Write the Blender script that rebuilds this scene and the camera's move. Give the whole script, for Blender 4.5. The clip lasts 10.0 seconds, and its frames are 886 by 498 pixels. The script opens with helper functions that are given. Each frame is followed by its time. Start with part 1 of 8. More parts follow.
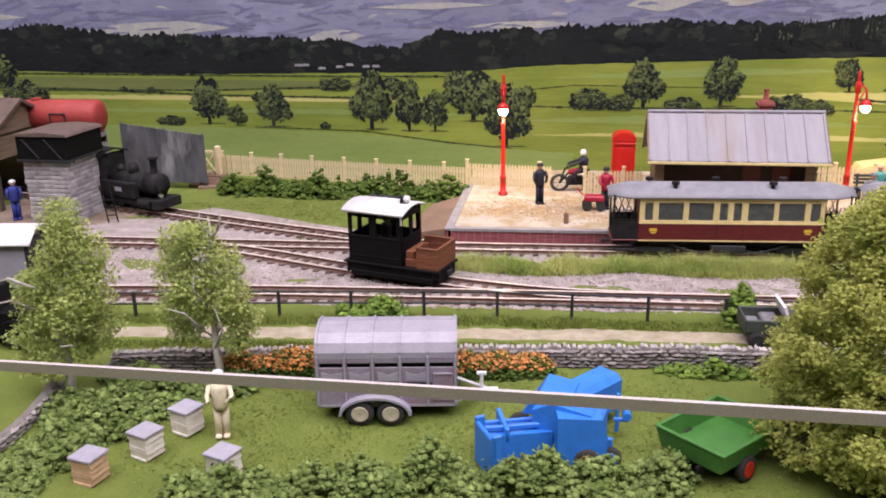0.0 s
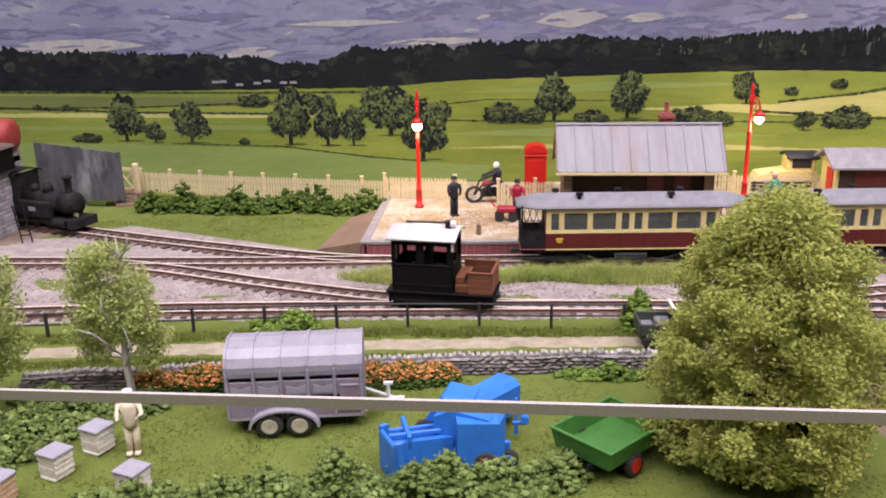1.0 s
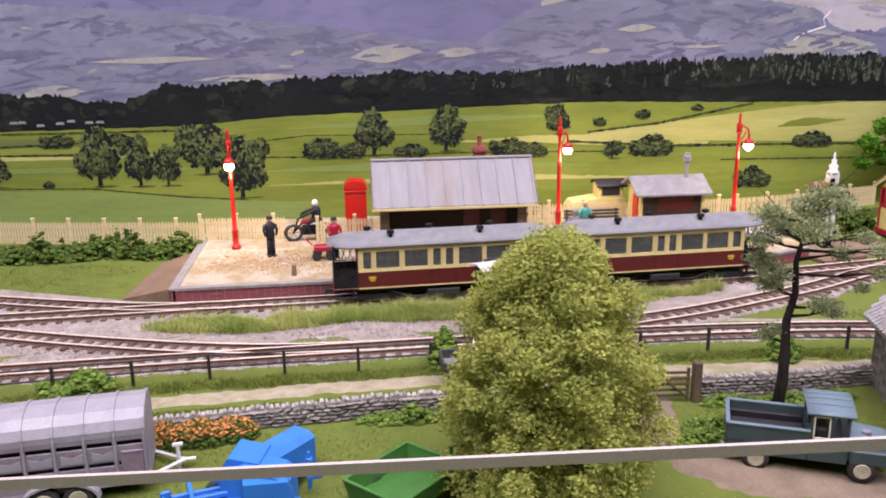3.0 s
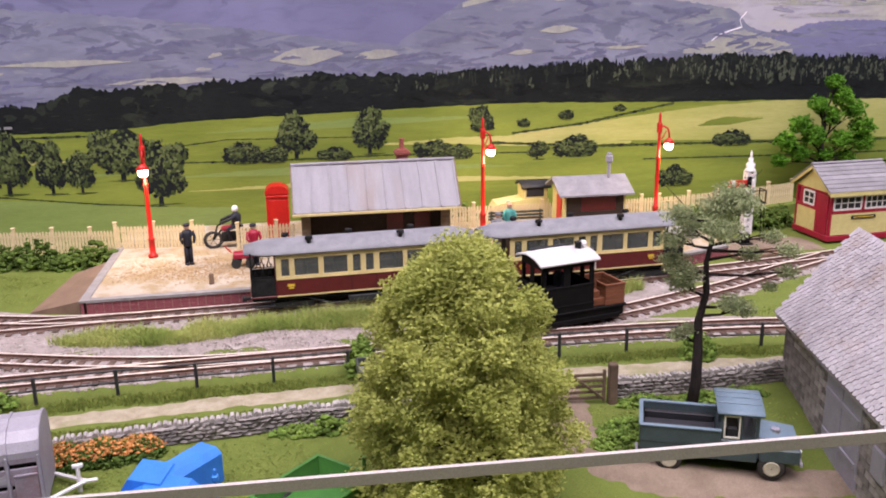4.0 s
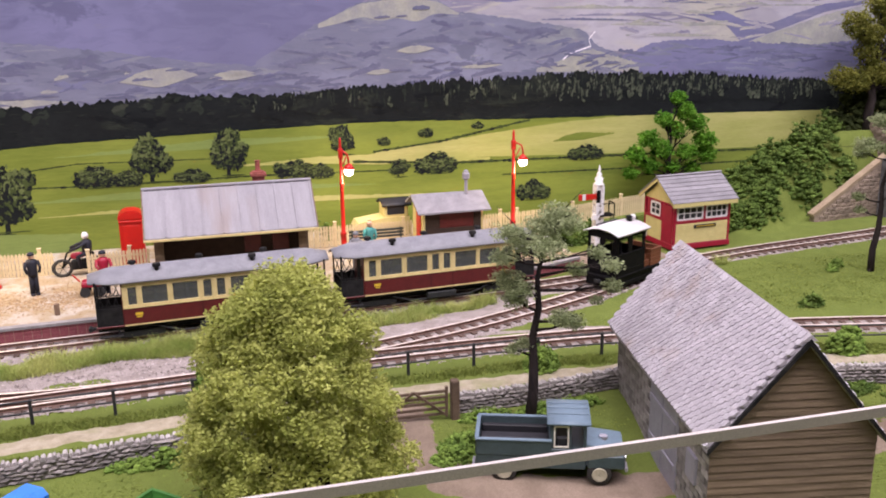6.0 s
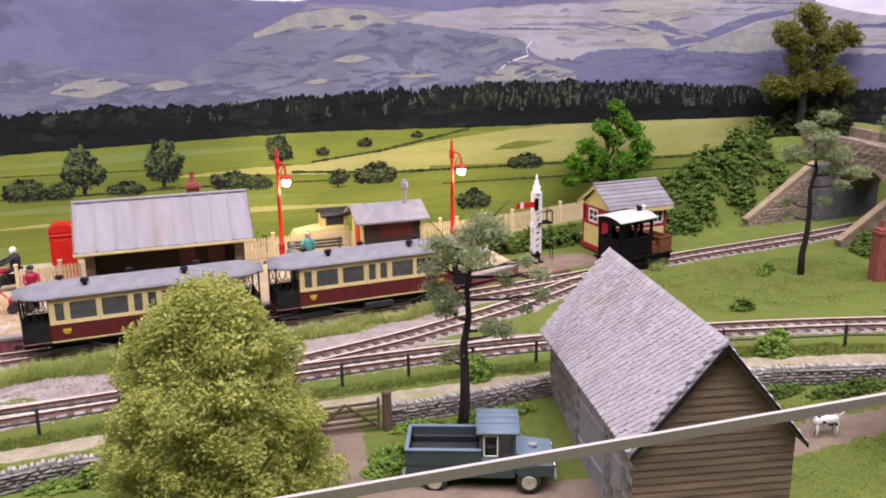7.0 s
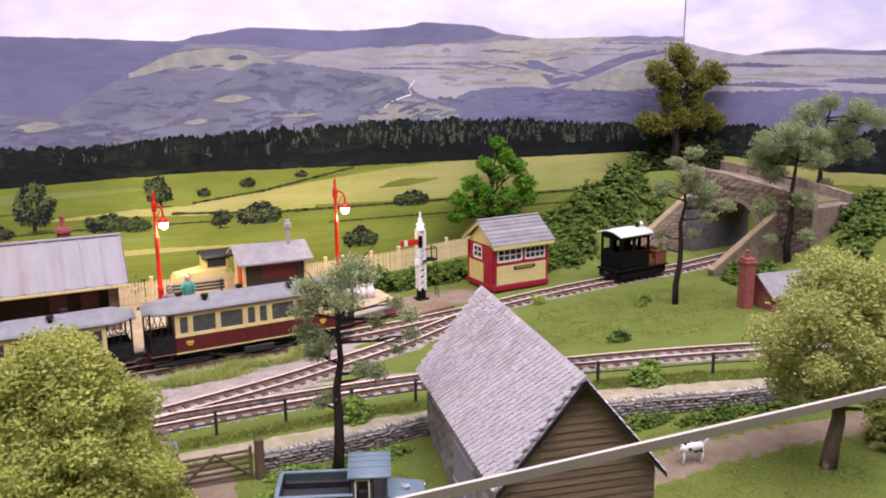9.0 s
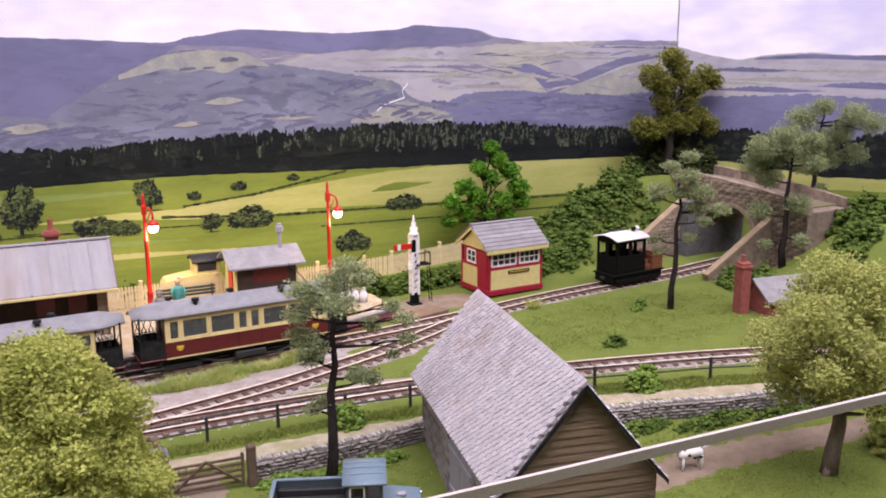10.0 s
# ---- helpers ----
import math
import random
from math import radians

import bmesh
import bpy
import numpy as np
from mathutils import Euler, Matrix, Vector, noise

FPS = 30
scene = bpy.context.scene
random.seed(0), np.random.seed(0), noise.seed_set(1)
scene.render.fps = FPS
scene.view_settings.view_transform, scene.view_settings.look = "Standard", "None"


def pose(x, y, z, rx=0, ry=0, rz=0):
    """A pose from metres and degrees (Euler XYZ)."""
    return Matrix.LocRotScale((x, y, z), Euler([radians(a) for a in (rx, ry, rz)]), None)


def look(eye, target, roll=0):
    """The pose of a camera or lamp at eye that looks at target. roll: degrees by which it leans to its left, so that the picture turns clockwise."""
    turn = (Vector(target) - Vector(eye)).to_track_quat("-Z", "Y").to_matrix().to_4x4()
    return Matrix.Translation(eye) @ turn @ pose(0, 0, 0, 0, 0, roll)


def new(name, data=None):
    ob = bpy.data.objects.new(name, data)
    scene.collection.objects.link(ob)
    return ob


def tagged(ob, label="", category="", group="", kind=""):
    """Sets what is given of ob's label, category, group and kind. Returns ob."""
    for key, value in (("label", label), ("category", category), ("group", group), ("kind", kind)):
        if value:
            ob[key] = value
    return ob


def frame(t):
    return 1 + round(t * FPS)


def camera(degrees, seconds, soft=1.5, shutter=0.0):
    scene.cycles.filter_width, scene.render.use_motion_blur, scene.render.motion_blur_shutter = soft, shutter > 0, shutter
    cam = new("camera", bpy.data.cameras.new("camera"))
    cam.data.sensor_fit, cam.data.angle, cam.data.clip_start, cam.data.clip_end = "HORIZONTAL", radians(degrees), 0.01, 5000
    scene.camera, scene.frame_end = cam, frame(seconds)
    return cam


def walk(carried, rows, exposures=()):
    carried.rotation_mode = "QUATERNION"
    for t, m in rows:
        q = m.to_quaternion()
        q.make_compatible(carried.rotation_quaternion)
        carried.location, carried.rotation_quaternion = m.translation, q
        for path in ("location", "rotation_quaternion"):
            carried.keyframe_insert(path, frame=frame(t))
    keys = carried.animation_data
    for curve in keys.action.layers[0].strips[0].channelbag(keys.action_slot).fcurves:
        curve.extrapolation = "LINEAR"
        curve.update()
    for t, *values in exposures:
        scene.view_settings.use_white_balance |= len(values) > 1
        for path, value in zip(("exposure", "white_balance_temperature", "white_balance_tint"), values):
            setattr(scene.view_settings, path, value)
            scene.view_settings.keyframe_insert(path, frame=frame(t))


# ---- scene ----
import collections
# The layout is a 1:76 model railway: sizes below are written in full-size metres and brought to model size by K.
K = 1 / 76.0
cam = camera(53.7, 10.0, soft=1.9)
PATH = [
    (0, (5.773, -4.273, 9.927), (5.495, -2.388, 9.32), -0.9),
    (0.5, (6.254, -4.724, 10.115), (6.049, -2.828, 9.512), -0.9),
    (1, (6.69, -4.964, 10.32), (6.555, -3.058, 9.729), -0.9),
    (1.5, (7.101, -4.8, 10.351), (7.044, -2.886, 9.774), -1.0),
    (2, (7.54, -4.732, 10.506), (7.575, -2.811, 9.951), -0.9),
    (2.5, (8.008, -4.687, 10.651), (8.122, -2.767, 10.105), -0.8),
    (3.8, (9.162, -4.28, 10.787), (9.447, -2.375, 10.248), -0.8),
    (4, (9.314, -4.253, 10.787), (9.626, -2.354, 10.243), -0.8),
    (4.5, (9.667, -4.254, 10.791), (10.039, -2.365, 10.248), -0.8),
    (5, (10.047, -4.464, 10.874), (10.476, -2.587, 10.335), -0.8),
    (5.5, (10.452, -4.665, 11.085), (10.946, -2.802, 10.55), -0.8),
    (5.7, (10.573, -4.746, 11.118), (11.091, -2.887, 10.592), -0.75),
    (6.8, (11.224, -5.072, 11.224), (11.85, -3.243, 10.71), -0.7),
    (7, (11.394, -5.052, 11.223), (12.044, -3.229, 10.717), -0.7),
    (7.5, (11.809, -5.053, 11.16), (12.513, -3.246, 10.669), -0.8),
    (8, (12.176, -5.086, 11.244), (12.931, -3.295, 10.772), -0.9),
    (8.5, (12.294, -5.389, 11.415), (13.105, -3.617, 10.964), -0.8),
    (9, (12.301, -5.455, 11.441), (13.156, -3.7, 11.007), -0.6),
    (9.5, (12.331, -5.195, 11.315), (13.212, -3.451, 10.889), -0.4),
    (10, (12.31, -5.033, 11.259), (13.187, -3.286, 10.839), -0.4),
]
walk(cam, [(t, look(Vector(e) * K, Vector(g) * K, r)) for t, e, g, r in PATH])

# ---- light: an indoor room with long ceiling panels, and the layout's own lamps ----
world = bpy.data.worlds.new("room_air")
world.use_nodes = True
scene.world = world
world.node_tree.nodes["Background"].inputs[0].default_value = (0.9, 0.9, 1.0, 1)
world.node_tree.nodes["Background"].inputs[1].default_value = 0.25
scene.view_settings.exposure = 0.0


def area_lamp(name, x, y, z, sx, sy, power, colour, target):
    d = bpy.data.lights.new(name, "AREA")
    d.shape, d.size, d.size_y, d.energy, d.color = "RECTANGLE", sx, sy, power, colour
    o = new(name, d)
    o.matrix_world = look((x, y, z), target)
    return o


area_lamp("ceiling_panel", 0.25, -0.45, 1.5, 2.8, 1.0, 68, (1.0, 0.90, 0.985), (0.25, 0.3, 0.05))
area_lamp("ceiling_panel", 0.25, 0.2, 1.65, 2.8, 0.5, 27, (1.0, 0.90, 0.985), (0.25, 0.36, 0))


# ---- mesh kit ----
class M:
    def __init__(s):
        s.v, s.f, s.mi, s.cur = [], [], [], 0

    def add(s, vs, fs, m=None):
        n = len(s.v)
        if m is not None:
            vs = [tuple(m @ Vector(p)) for p in vs]
        s.v += vs
        s.f += [tuple(n + i for i in f) for f in fs]
        s.mi += [s.cur] * len(fs)
        return s

    def box(s, x0, x1, y0, y1, z0, z1, b=0.015, m=None):
        b = min(b, (x1 - x0) * .3, (y1 - y0) * .3, (z1 - z0) * .3)
        if b <= 0:
            vs = [(x, y, z) for z in (z0, z1) for y in (y0, y1) for x in (x0, x1)]
            return s.add(vs, [(0, 2, 3, 1), (4, 5, 7, 6), (0, 1, 5, 4), (2, 6, 7, 3), (0, 4, 6, 2), (1, 3, 7, 5)], m)
        vs, idx = [], {}
        for ix, x in enumerate((x0, x1)):
            for iy, y in enumerate((y0, y1)):
                for iz, z in enumerate((z0, z1)):
                    dx, dy, dz = b * (1 - 2 * ix), b * (1 - 2 * iy), b * (1 - 2 * iz)
                    for k, p in enumerate(((x, y + dy, z + dz), (x + dx, y, z + dz), (x + dx, y + dy, z))):
                        idx[ix, iy, iz, k] = len(vs)
                        vs.append(p)
        I = idx
        fs = []
        for k in range(3):
            for e in (0, 1):
                q = [(0, 0), (1, 0), (1, 1), (0, 1)]
                if e == 0:
                    q = q[::-1]
                ring = []
                for a, c in q:
                    t = [0, 0, 0]
                    t[k], t[(k + 1) % 3], t[(k + 2) % 3] = e, a, c
                    ring.append(I[t[0], t[1], t[2], k])
                fs.append(tuple(ring))
        for k in range(3):
            i, j = (k + 1) % 3, (k + 2) % 3
            for a in (0, 1):
                for c in (0, 1):
                    t0, t1 = [0, 0, 0], [0, 0, 0]
                    t0[i], t0[j], t1[i], t1[j], t1[k] = a, c, a, c, 1
                    r = (I[(*t0, i)], I[(*t1, i)], I[(*t1, j)], I[(*t0, j)])
                    fs.append(r if (a + c) % 2 == 1 else r[::-1])
        for a in (0, 1):
            for c in (0, 1):
                for e in (0, 1):
                    r = (I[a, c, e, 0], I[a, c, e, 1], I[a, c, e, 2])
                    fs.append(r if (a + c + e) % 2 == 1 else r[::-1])
        return s.add(vs, fs, m)

    def cyl(s, p0, p1, r0, r1=None, n=10, m=None):
        p0, p1 = Vector(p0), Vector(p1)
        r1 = r0 if r1 is None else r1
        d = (p1 - p0).normalized()
        a = d.orthogonal().normalized()
        c = d.cross(a)
        vs = []
        for p, r in ((p0, r0), (p1, r1)):
            for i in range(n):
                t = 2 * math.pi * i / n
                vs.append(tuple(p + (a * math.cos(t) + c * math.sin(t)) * r))
        fs = [(i, (i + 1) % n, n + (i + 1) % n, n + i) for i in range(n)]
        return s.add(vs, fs + [tuple(range(n))[::-1], tuple(range(n, 2 * n))], m)

    def tube(s, pts, r0, r1=None, n=7):
        r1 = r0 if r1 is None else r1
        pts = [Vector(p) for p in pts]
        vs, fs, L = [], [], len(pts)
        for k, p in enumerate(pts):
            d = (pts[min(k + 1, L - 1)] - pts[max(k - 1, 0)]).normalized()
            a = d.cross(Vector((.31, .87, .38))).normalized()
            c = d.cross(a)
            r = r0 + (r1 - r0) * k / (L - 1)
            vs += [tuple(p + (a * math.cos(6.2832 * i / n) + c * math.sin(6.2832 * i / n)) * r) for i in range(n)]
        for k in range(L - 1):
            fs += [(k * n + i, k * n + (i + 1) % n, (k + 1) * n + (i + 1) % n, (k + 1) * n + i) for i in range(n)]
        return s.add(vs, fs + [tuple(range(n))[::-1], tuple(range((L - 1) * n, L * n))])

    def prism(s, prof, axis, a, b, m=None):
        n = len(prof)
        put = {"x": lambda u, v, w: (w, u, v), "y": lambda u, v, w: (u, w, v), "z": lambda u, v, w: (u, v, w)}[axis]
        vs = [put(u, v, a) for u, v in prof] + [put(u, v, b) for u, v in prof]
        fs = [(i, (i + 1) % n, n + (i + 1) % n, n + i) for i in range(n)]
        return s.add(vs, fs + [tuple(range(n))[::-1], tuple(range(n, 2 * n))], m)

    def lathe(s, prof, n=14, at=(0, 0, 0), m=None):
        vs, fs = [], []
        for r, z in prof:
            vs += [(at[0] + r * math.cos(6.28319 * i / n), at[1] + r * math.sin(6.28319 * i / n), at[2] + z) for i in range(n)]
        for k in range(len(prof) - 1):
            fs += [(k * n + i, k * n + (i + 1) % n, (k + 1) * n + (i + 1) % n, (k + 1) * n + i) for i in range(n)]
        return s.add(vs, fs + [tuple(range(n))[::-1], tuple(range((len(prof) - 1) * n, len(prof) * n))], m)

    def arch_roof(s, x0, x1, w, z0, rise, th=.06, over=0.0, n=12, taper=0.0):
        """A bowed roof along x, half width w, with ends drawn in by taper."""
        rows = [(x0, 1 - taper * .55, .0), (x0 + taper, 1, 1), (x1 - taper, 1, 1), (x1, 1 - taper * .55, .0)] if taper else [(x0, 1, 1), (x1, 1, 1)]
        vs, fs = [], []
        for x, k, h in rows:
            for side in (0, 1):
                for i in range(n + 1):
                    u = -1 + 2 * i / n
                    hh = rise * (1 - u * u) * (.55 + .45 * h)
                    vs.append((x, u * w * k, z0 + hh - (th if side else 0)))
        st = 2 * (n + 1)
        for r in range(len(rows) - 1):
            for i in range(n):
                a = r * st + i
                fs += [(a, a + st, a + st + 1, a + 1), (a + n + 1, a + n + 2, a + st + n + 2, a + st + n + 1)]
            for i in (0, n):
                a = r * st + i
                q = (a, a + n + 1, a + st + n + 1, a + st)
                fs.append(q if i == 0 else q[::-1])
        for r in (0, len(rows) - 1):
            ring = [r * st + i for i in range(n + 1)] + [r * st + n + 1 + i for i in range(n, -1, -1)]
            fs.append(tuple(ring) if r == 0 else tuple(ring[::-1]))
        return s.add(vs, fs)

    def weld(s):
        """Joins corners that share a place."""
        seen, to, vs = {}, [], []
        for v in s.v:
            k = tuple(round(c, 4) for c in v)
            if k not in seen:
                seen[k] = len(vs)
                vs.append(v)
            to.append(seen[k])
        s.v, s.f = vs, [tuple(to[i] for i in f) for f in s.f]
        return s

    def lump(s, p, r, rng, squash=.8):
        vs = []
        k = 1.0 + .25 * rng.random()
        a = rng.random() * 6.28
        ca, sa = math.cos(a), math.sin(a)
        for x, y, z in LUMP_V:
            q = r * (.72 + .5 * rng.random())
            vs.append((p[0] + (x * ca - y * sa) * q * k, p[1] + (x * sa + y * ca) * q, p[2] + z * q * squash))
        return s.add(vs, LUMP_F)

    def flakes(s, pts, size, rng):
        for p in pts:
            a, b = Vector((rng.gauss(0, 1), rng.gauss(0, 1), rng.gauss(0, .7))), Vector((rng.gauss(0, 1), rng.gauss(0, 1), rng.gauss(0, .7)))
            a.normalize()
            b = (b - a * b.dot(a)).normalized()
            q = size * (.5 + rng.random())
            p = Vector(p)
            n = len(s.v)
            s.v += [tuple(p - a * q), tuple(p + b * q * .6), tuple(p + a * q), tuple(p - b * q * .6)]
            s.f.append((n, n + 1, n + 2, n + 3))
            s.mi.append(s.cur)
        return s


def _ico():
    t = (1 + 5 ** .5) / 2
    vs = [(-1, t, 0), (1, t, 0), (-1, -t, 0), (1, -t, 0), (0, -1, t), (0, 1, t), (0, -1, -t), (0, 1, -t), (t, 0, -1), (t, 0, 1), (-t, 0, -1), (-t, 0, 1)]
    vs = [tuple(Vector(v).normalized()) for v in vs]
    fs = [(0, 11, 5), (0, 5, 1), (0, 1, 7), (0, 7, 10), (0, 10, 11), (1, 5, 9), (5, 11, 4), (11, 10, 2), (10, 7, 6), (7, 1, 8), (3, 9, 4), (3, 4, 2), (3, 2, 6), (3, 6, 8), (3, 8, 9), (4, 9, 5), (2, 4, 11), (6, 2, 10), (8, 6, 7), (9, 8, 1)]
    return vs, fs


LUMP_V, LUMP_F = _ico()


def mesh_of(name, m, mats, smooth=False):
    d = bpy.data.meshes.new(name)
    d.from_pydata([(x * K, y * K, z * K) for x, y, z in m.v], [], m.f)
    for k in (mats if isinstance(mats, (list, tuple)) else [mats]):
        d.materials.append(k)
    if any(m.mi):
        d.polygons.foreach_set("material_index", m.mi)
    if smooth:
        d.polygons.foreach_set("use_smooth", [True] * len(d.polygons))
    d.update()
    return d


def part(name, m, mats, parent=None, label="", smooth=False, at=None, rz=0.0):
    ob = new(name, mesh_of(name, m, mats, smooth))
    ob.parent = parent
    if at:
        ob.matrix_basis = pose(at[0] * K, at[1] * K, at[2] * K, 0, 0, rz)
    return tagged(ob, label)


def pieces(name, m, mats, parent, label=""):
    """Each separate piece of a mesh as a part of its own."""
    root = list(range(len(m.v)))

    def find(i):
        while root[i] != i:
            root[i] = root[root[i]]
            i = root[i]
        return i

    for f in m.f:
        for i in f[1:]:
            root[find(i)] = find(f[0])
    sets = collections.OrderedDict()
    for f, k in zip(m.f, m.mi):
        sets.setdefault(find(f[0]), []).append((f, k))
    for fs in sets.values():
        q, ids = M(), {}
        for f, k in fs:
            for i in f:
                if i not in ids:
                    ids[i] = len(q.v)
                    q.v.append(m.v[i])
            q.f.append(tuple(ids[i] for i in f))
            q.mi.append(k)
        part(name, q, mats, parent, label)


def thing(name, label, category, at=(0, 0, 0), rz=0.0, group="", kind=""):
    ob = new(name)
    ob.empty_display_size = .005
    ob.matrix_basis = pose(at[0] * K, at[1] * K, at[2] * K, 0, 0, rz)
    return tagged(ob, label, category, group, kind)


def solo(name, m, mats, label, category, at=(0, 0, 0), rz=0.0, group="", kind="", smooth=False):
    return tagged(part(name, m, mats, None, label, smooth, at, rz), label, category, group, kind)


# ---- materials ----
def mat(name, c1, c2=None, scale=3.0, rough=.7, metal=0.0, bump=.3, fine=40.0, spec=.4, c3=None, glow=0.0, stretch=(1, 1, 1), rnd=0.0, isl=0.0, lo=.35, hi=.65, leafy=0.0, grain=.8):
    """Two-scale mottled paint: c1 to c2 over broad noise, c3 as stains, fine relief."""
    k = bpy.data.materials.new(name)
    k.use_nodes = True
    t = k.node_tree
    N, L = t.nodes, t.links
    b = N["Principled BSDF"]
    b.inputs["Roughness"].default_value = rough
    b.inputs["Metallic"].default_value = metal
    b.inputs["Specular IOR Level"].default_value = spec
    c2 = c2 or tuple(x * .72 for x in c1)
    co = N.new("ShaderNodeTexCoord")
    mp = N.new("ShaderNodeMapping")
    mp.inputs["Scale"].default_value = stretch
    L.new(co.outputs["Object"], mp.inputs[0])

    def nz(sc, det=4.0):
        n = N.new("ShaderNodeTexNoise")
        n.inputs["Scale"].default_value = sc / K
        n.inputs["Detail"].default_value = det
        n.inputs["Roughness"].default_value = .65
        L.new(mp.outputs[0], n.inputs["Vector"])
        return n

    def ramp(src, p0, p1, a, c):
        r = N.new("ShaderNodeValToRGB")
        r.color_ramp.elements[0].position, r.color_ramp.elements[1].position = p0, p1
        r.color_ramp.elements[0].color, r.color_ramp.elements[1].color = (*a, 1), (*c, 1)
        L.new(src, r.inputs[0])
        return r

    col = ramp(nz(scale).outputs[0], lo, hi, c1, c2).outputs[0]
    f = nz(fine, 3.0)
    g = N.new("ShaderNodeMix")
    g.data_type, g.blend_type = "RGBA", "MULTIPLY"
    g.inputs[0].default_value = grain
    L.new(col, g.inputs[6])
    L.new(ramp(f.outputs[0], .3, .7, (.72, .72, .72), (1.15, 1.15, 1.15)).outputs[0], g.inputs[7])
    col = g.outputs[2]
    if c3:
        h = N.new("ShaderNodeMix")
        h.data_type = "RGBA"
        L.new(ramp(nz(scale * .37).outputs[0], .55, .7, (0, 0, 0), (.8, .8, .8)).outputs[0], h.inputs[0])
        L.new(col, h.inputs[6])
        h.inputs[7].default_value = (*c3, 1)
        col = h.outputs[2]
    if rnd or isl:
        o = N.new("ShaderNodeObjectInfo") if rnd else N.new("ShaderNodeNewGeometry")
        r = N.new("ShaderNodeMapRange")
        a = rnd or isl
        r.inputs[3].default_value, r.inputs[4].default_value = 1 - a, 1 + a
        L.new(o.outputs["Random" if rnd else "Random Per Island"], r.inputs[0])
        h = N.new("ShaderNodeVectorMath")
        h.operation = "SCALE"
        L.new(col, h.inputs[0])
        L.new(r.outputs[0], h.inputs["Scale"])
        col = h.outputs[0]
    L.new(col, b.inputs["Base Color"])
    if bump:
        u = N.new("ShaderNodeBump")
        u.inputs["Strength"].default_value = bump
        u.inputs["Distance"].default_value = .03 * K
        L.new(f.outputs[0], u.inputs["Height"])
        L.new(u.outputs[0], b.inputs["Normal"])
    if leafy:
        tr = N.new("ShaderNodeBsdfTranslucent")
        L.new(col, tr.inputs[0])
        mx = N.new("ShaderNodeMixShader")
        mx.inputs[0].default_value = leafy
        L.new(b.outputs[0], mx.inputs[1])
        L.new(tr.outputs[0], mx.inputs[2])
        L.new(mx.outputs[0], N["Material Output"].inputs[0])
    if glow:
        L.new(col, b.inputs["Emission Color"])
        b.inputs["Emission Strength"].default_value = glow
    return k


def glass(name, tint, rough=.08):
    k = bpy.data.materials.new(name)
    k.use_nodes = True
    b = k.node_tree.nodes["Principled BSDF"]
    b.inputs["Base Color"].default_value = (*tint, 1)
    b.inputs["Roughness"].default_value = rough
    b.inputs["Transmission Weight"].default_value = .75
    b.inputs["IOR"].default_value = 1.25
    return k


GRASS = mat("scatter_turf", (.145, .18, .042), (.118, .152, .034), 1.2, .95, 0, .9, 25, .1, c3=(.145, .185, .045))
TURF = mat("turf_fibres", (.24, .285, .072), (.17, .215, .05), 2, .95, 0, 0, 30, .05, isl=.25, leafy=.45)
WEED = mat("dry_weeds", (.56, .58, .22), (.34, .43, .12), .6, .95, 0, 0, 30, .05, isl=.25, leafy=.45)
BALLAST = mat("ballast", (0.361, 0.312, 0.299), (0.255, 0.216, 0.202), 2.2, .95, 0, 1.0, 22, .2, c3=(.45, .40, .395))
STONECHIP = mat("ballast_stone", (0.414, 0.365, 0.356), (0.273, 0.229, 0.211), 4, .95, 0, .2, 20, .2, isl=.35)
LANE = mat("lane_grit", (.40, .35, .265), (.28, .24, .165), 2.2, .95, 0, .7, 30, .2, c3=(.24, .24, .12))
EARTH = mat("trodden_earth", (.26, .20, .155), (.185, .14, .105), 1.1, .95, 0, .6, 26, .2)
PLATTOP = mat("platform_sand", (.46, .40, .325), (.36, .275, .165), .9, .95, 0, .8, 30, .2, c3=(.30, .195, .10), lo=.42, hi=.58)
GRIT = mat("brown_grit", (.36, .25, .14), (.25, .165, .09), 3, .95, 0, .2, 30, .1, isl=.3)
KERB = mat("kerb_stone", (.30, .28, .28), (.22, .20, .20), 3, .9, 0, .4, 30)
BRICKRED = mat("platform_brick", (.34, .105, .125), (.25, .07, .085), 4, .9, 0, .5, 25, stretch=(1, 1, 3))
SLEEPER = mat("stained_sleeper", (.155, .10, .08), (.095, .062, .05), 4, .9, 0, .5, 30, rnd=.3)
RAILM = mat("rusty_rail", (.25, .15, .12), (.17, .10, .08), 5, .45, .35, .2, 40)
# worn rail heads: their reflected sheen is put into a pale base colour
RAILTOP = mat("polished_rail_head_sheen", (.80, .70, .64), (.60, .50, .44), 6, .4, .15, .1, 40)
BLACK = mat("satin_black", (.005, .005, .006), (.009, .008, .008), 4, .6, 0, .15, 40, .08)
SOOT = mat("sooty_black", (.009, .009, .010), (.026, .025, .025), 3, .7, 0, .3, 30, .12)
WHITE = mat("white_paint", (.78, .76, .78), (.68, .66, .67), 3, .5, 0, .15, 40)
CREAM = mat("cream_paint", (.68, .56, .27), (.60, .48, .22), 3, .6, 0, .2, 40)
FENCECREAM = mat("fence_cream", (.70, .58, .36), (.60, .48, .29), 3, .7, 0, .2, 40)
MAROON = mat("maroon_paint", (.115, .016, .016), (.085, .012, .013), 3, .38, 0, .1, 40)
COACHGREY = mat("coach_roof_grey", (.235, .235, .26), (.18, .18, .205), 2, .7, 0, .25, 30)
WOODBROWN = mat("red_brown_boards", (.19, .065, .028), (.13, .045, .02), 3, .65, 0, .3, 30, stretch=(.4, 1, 4))
RED = mat("red_enamel", (.55, .018, .012), (.46, .014, .012), 3, .35, 0, .1, 40)
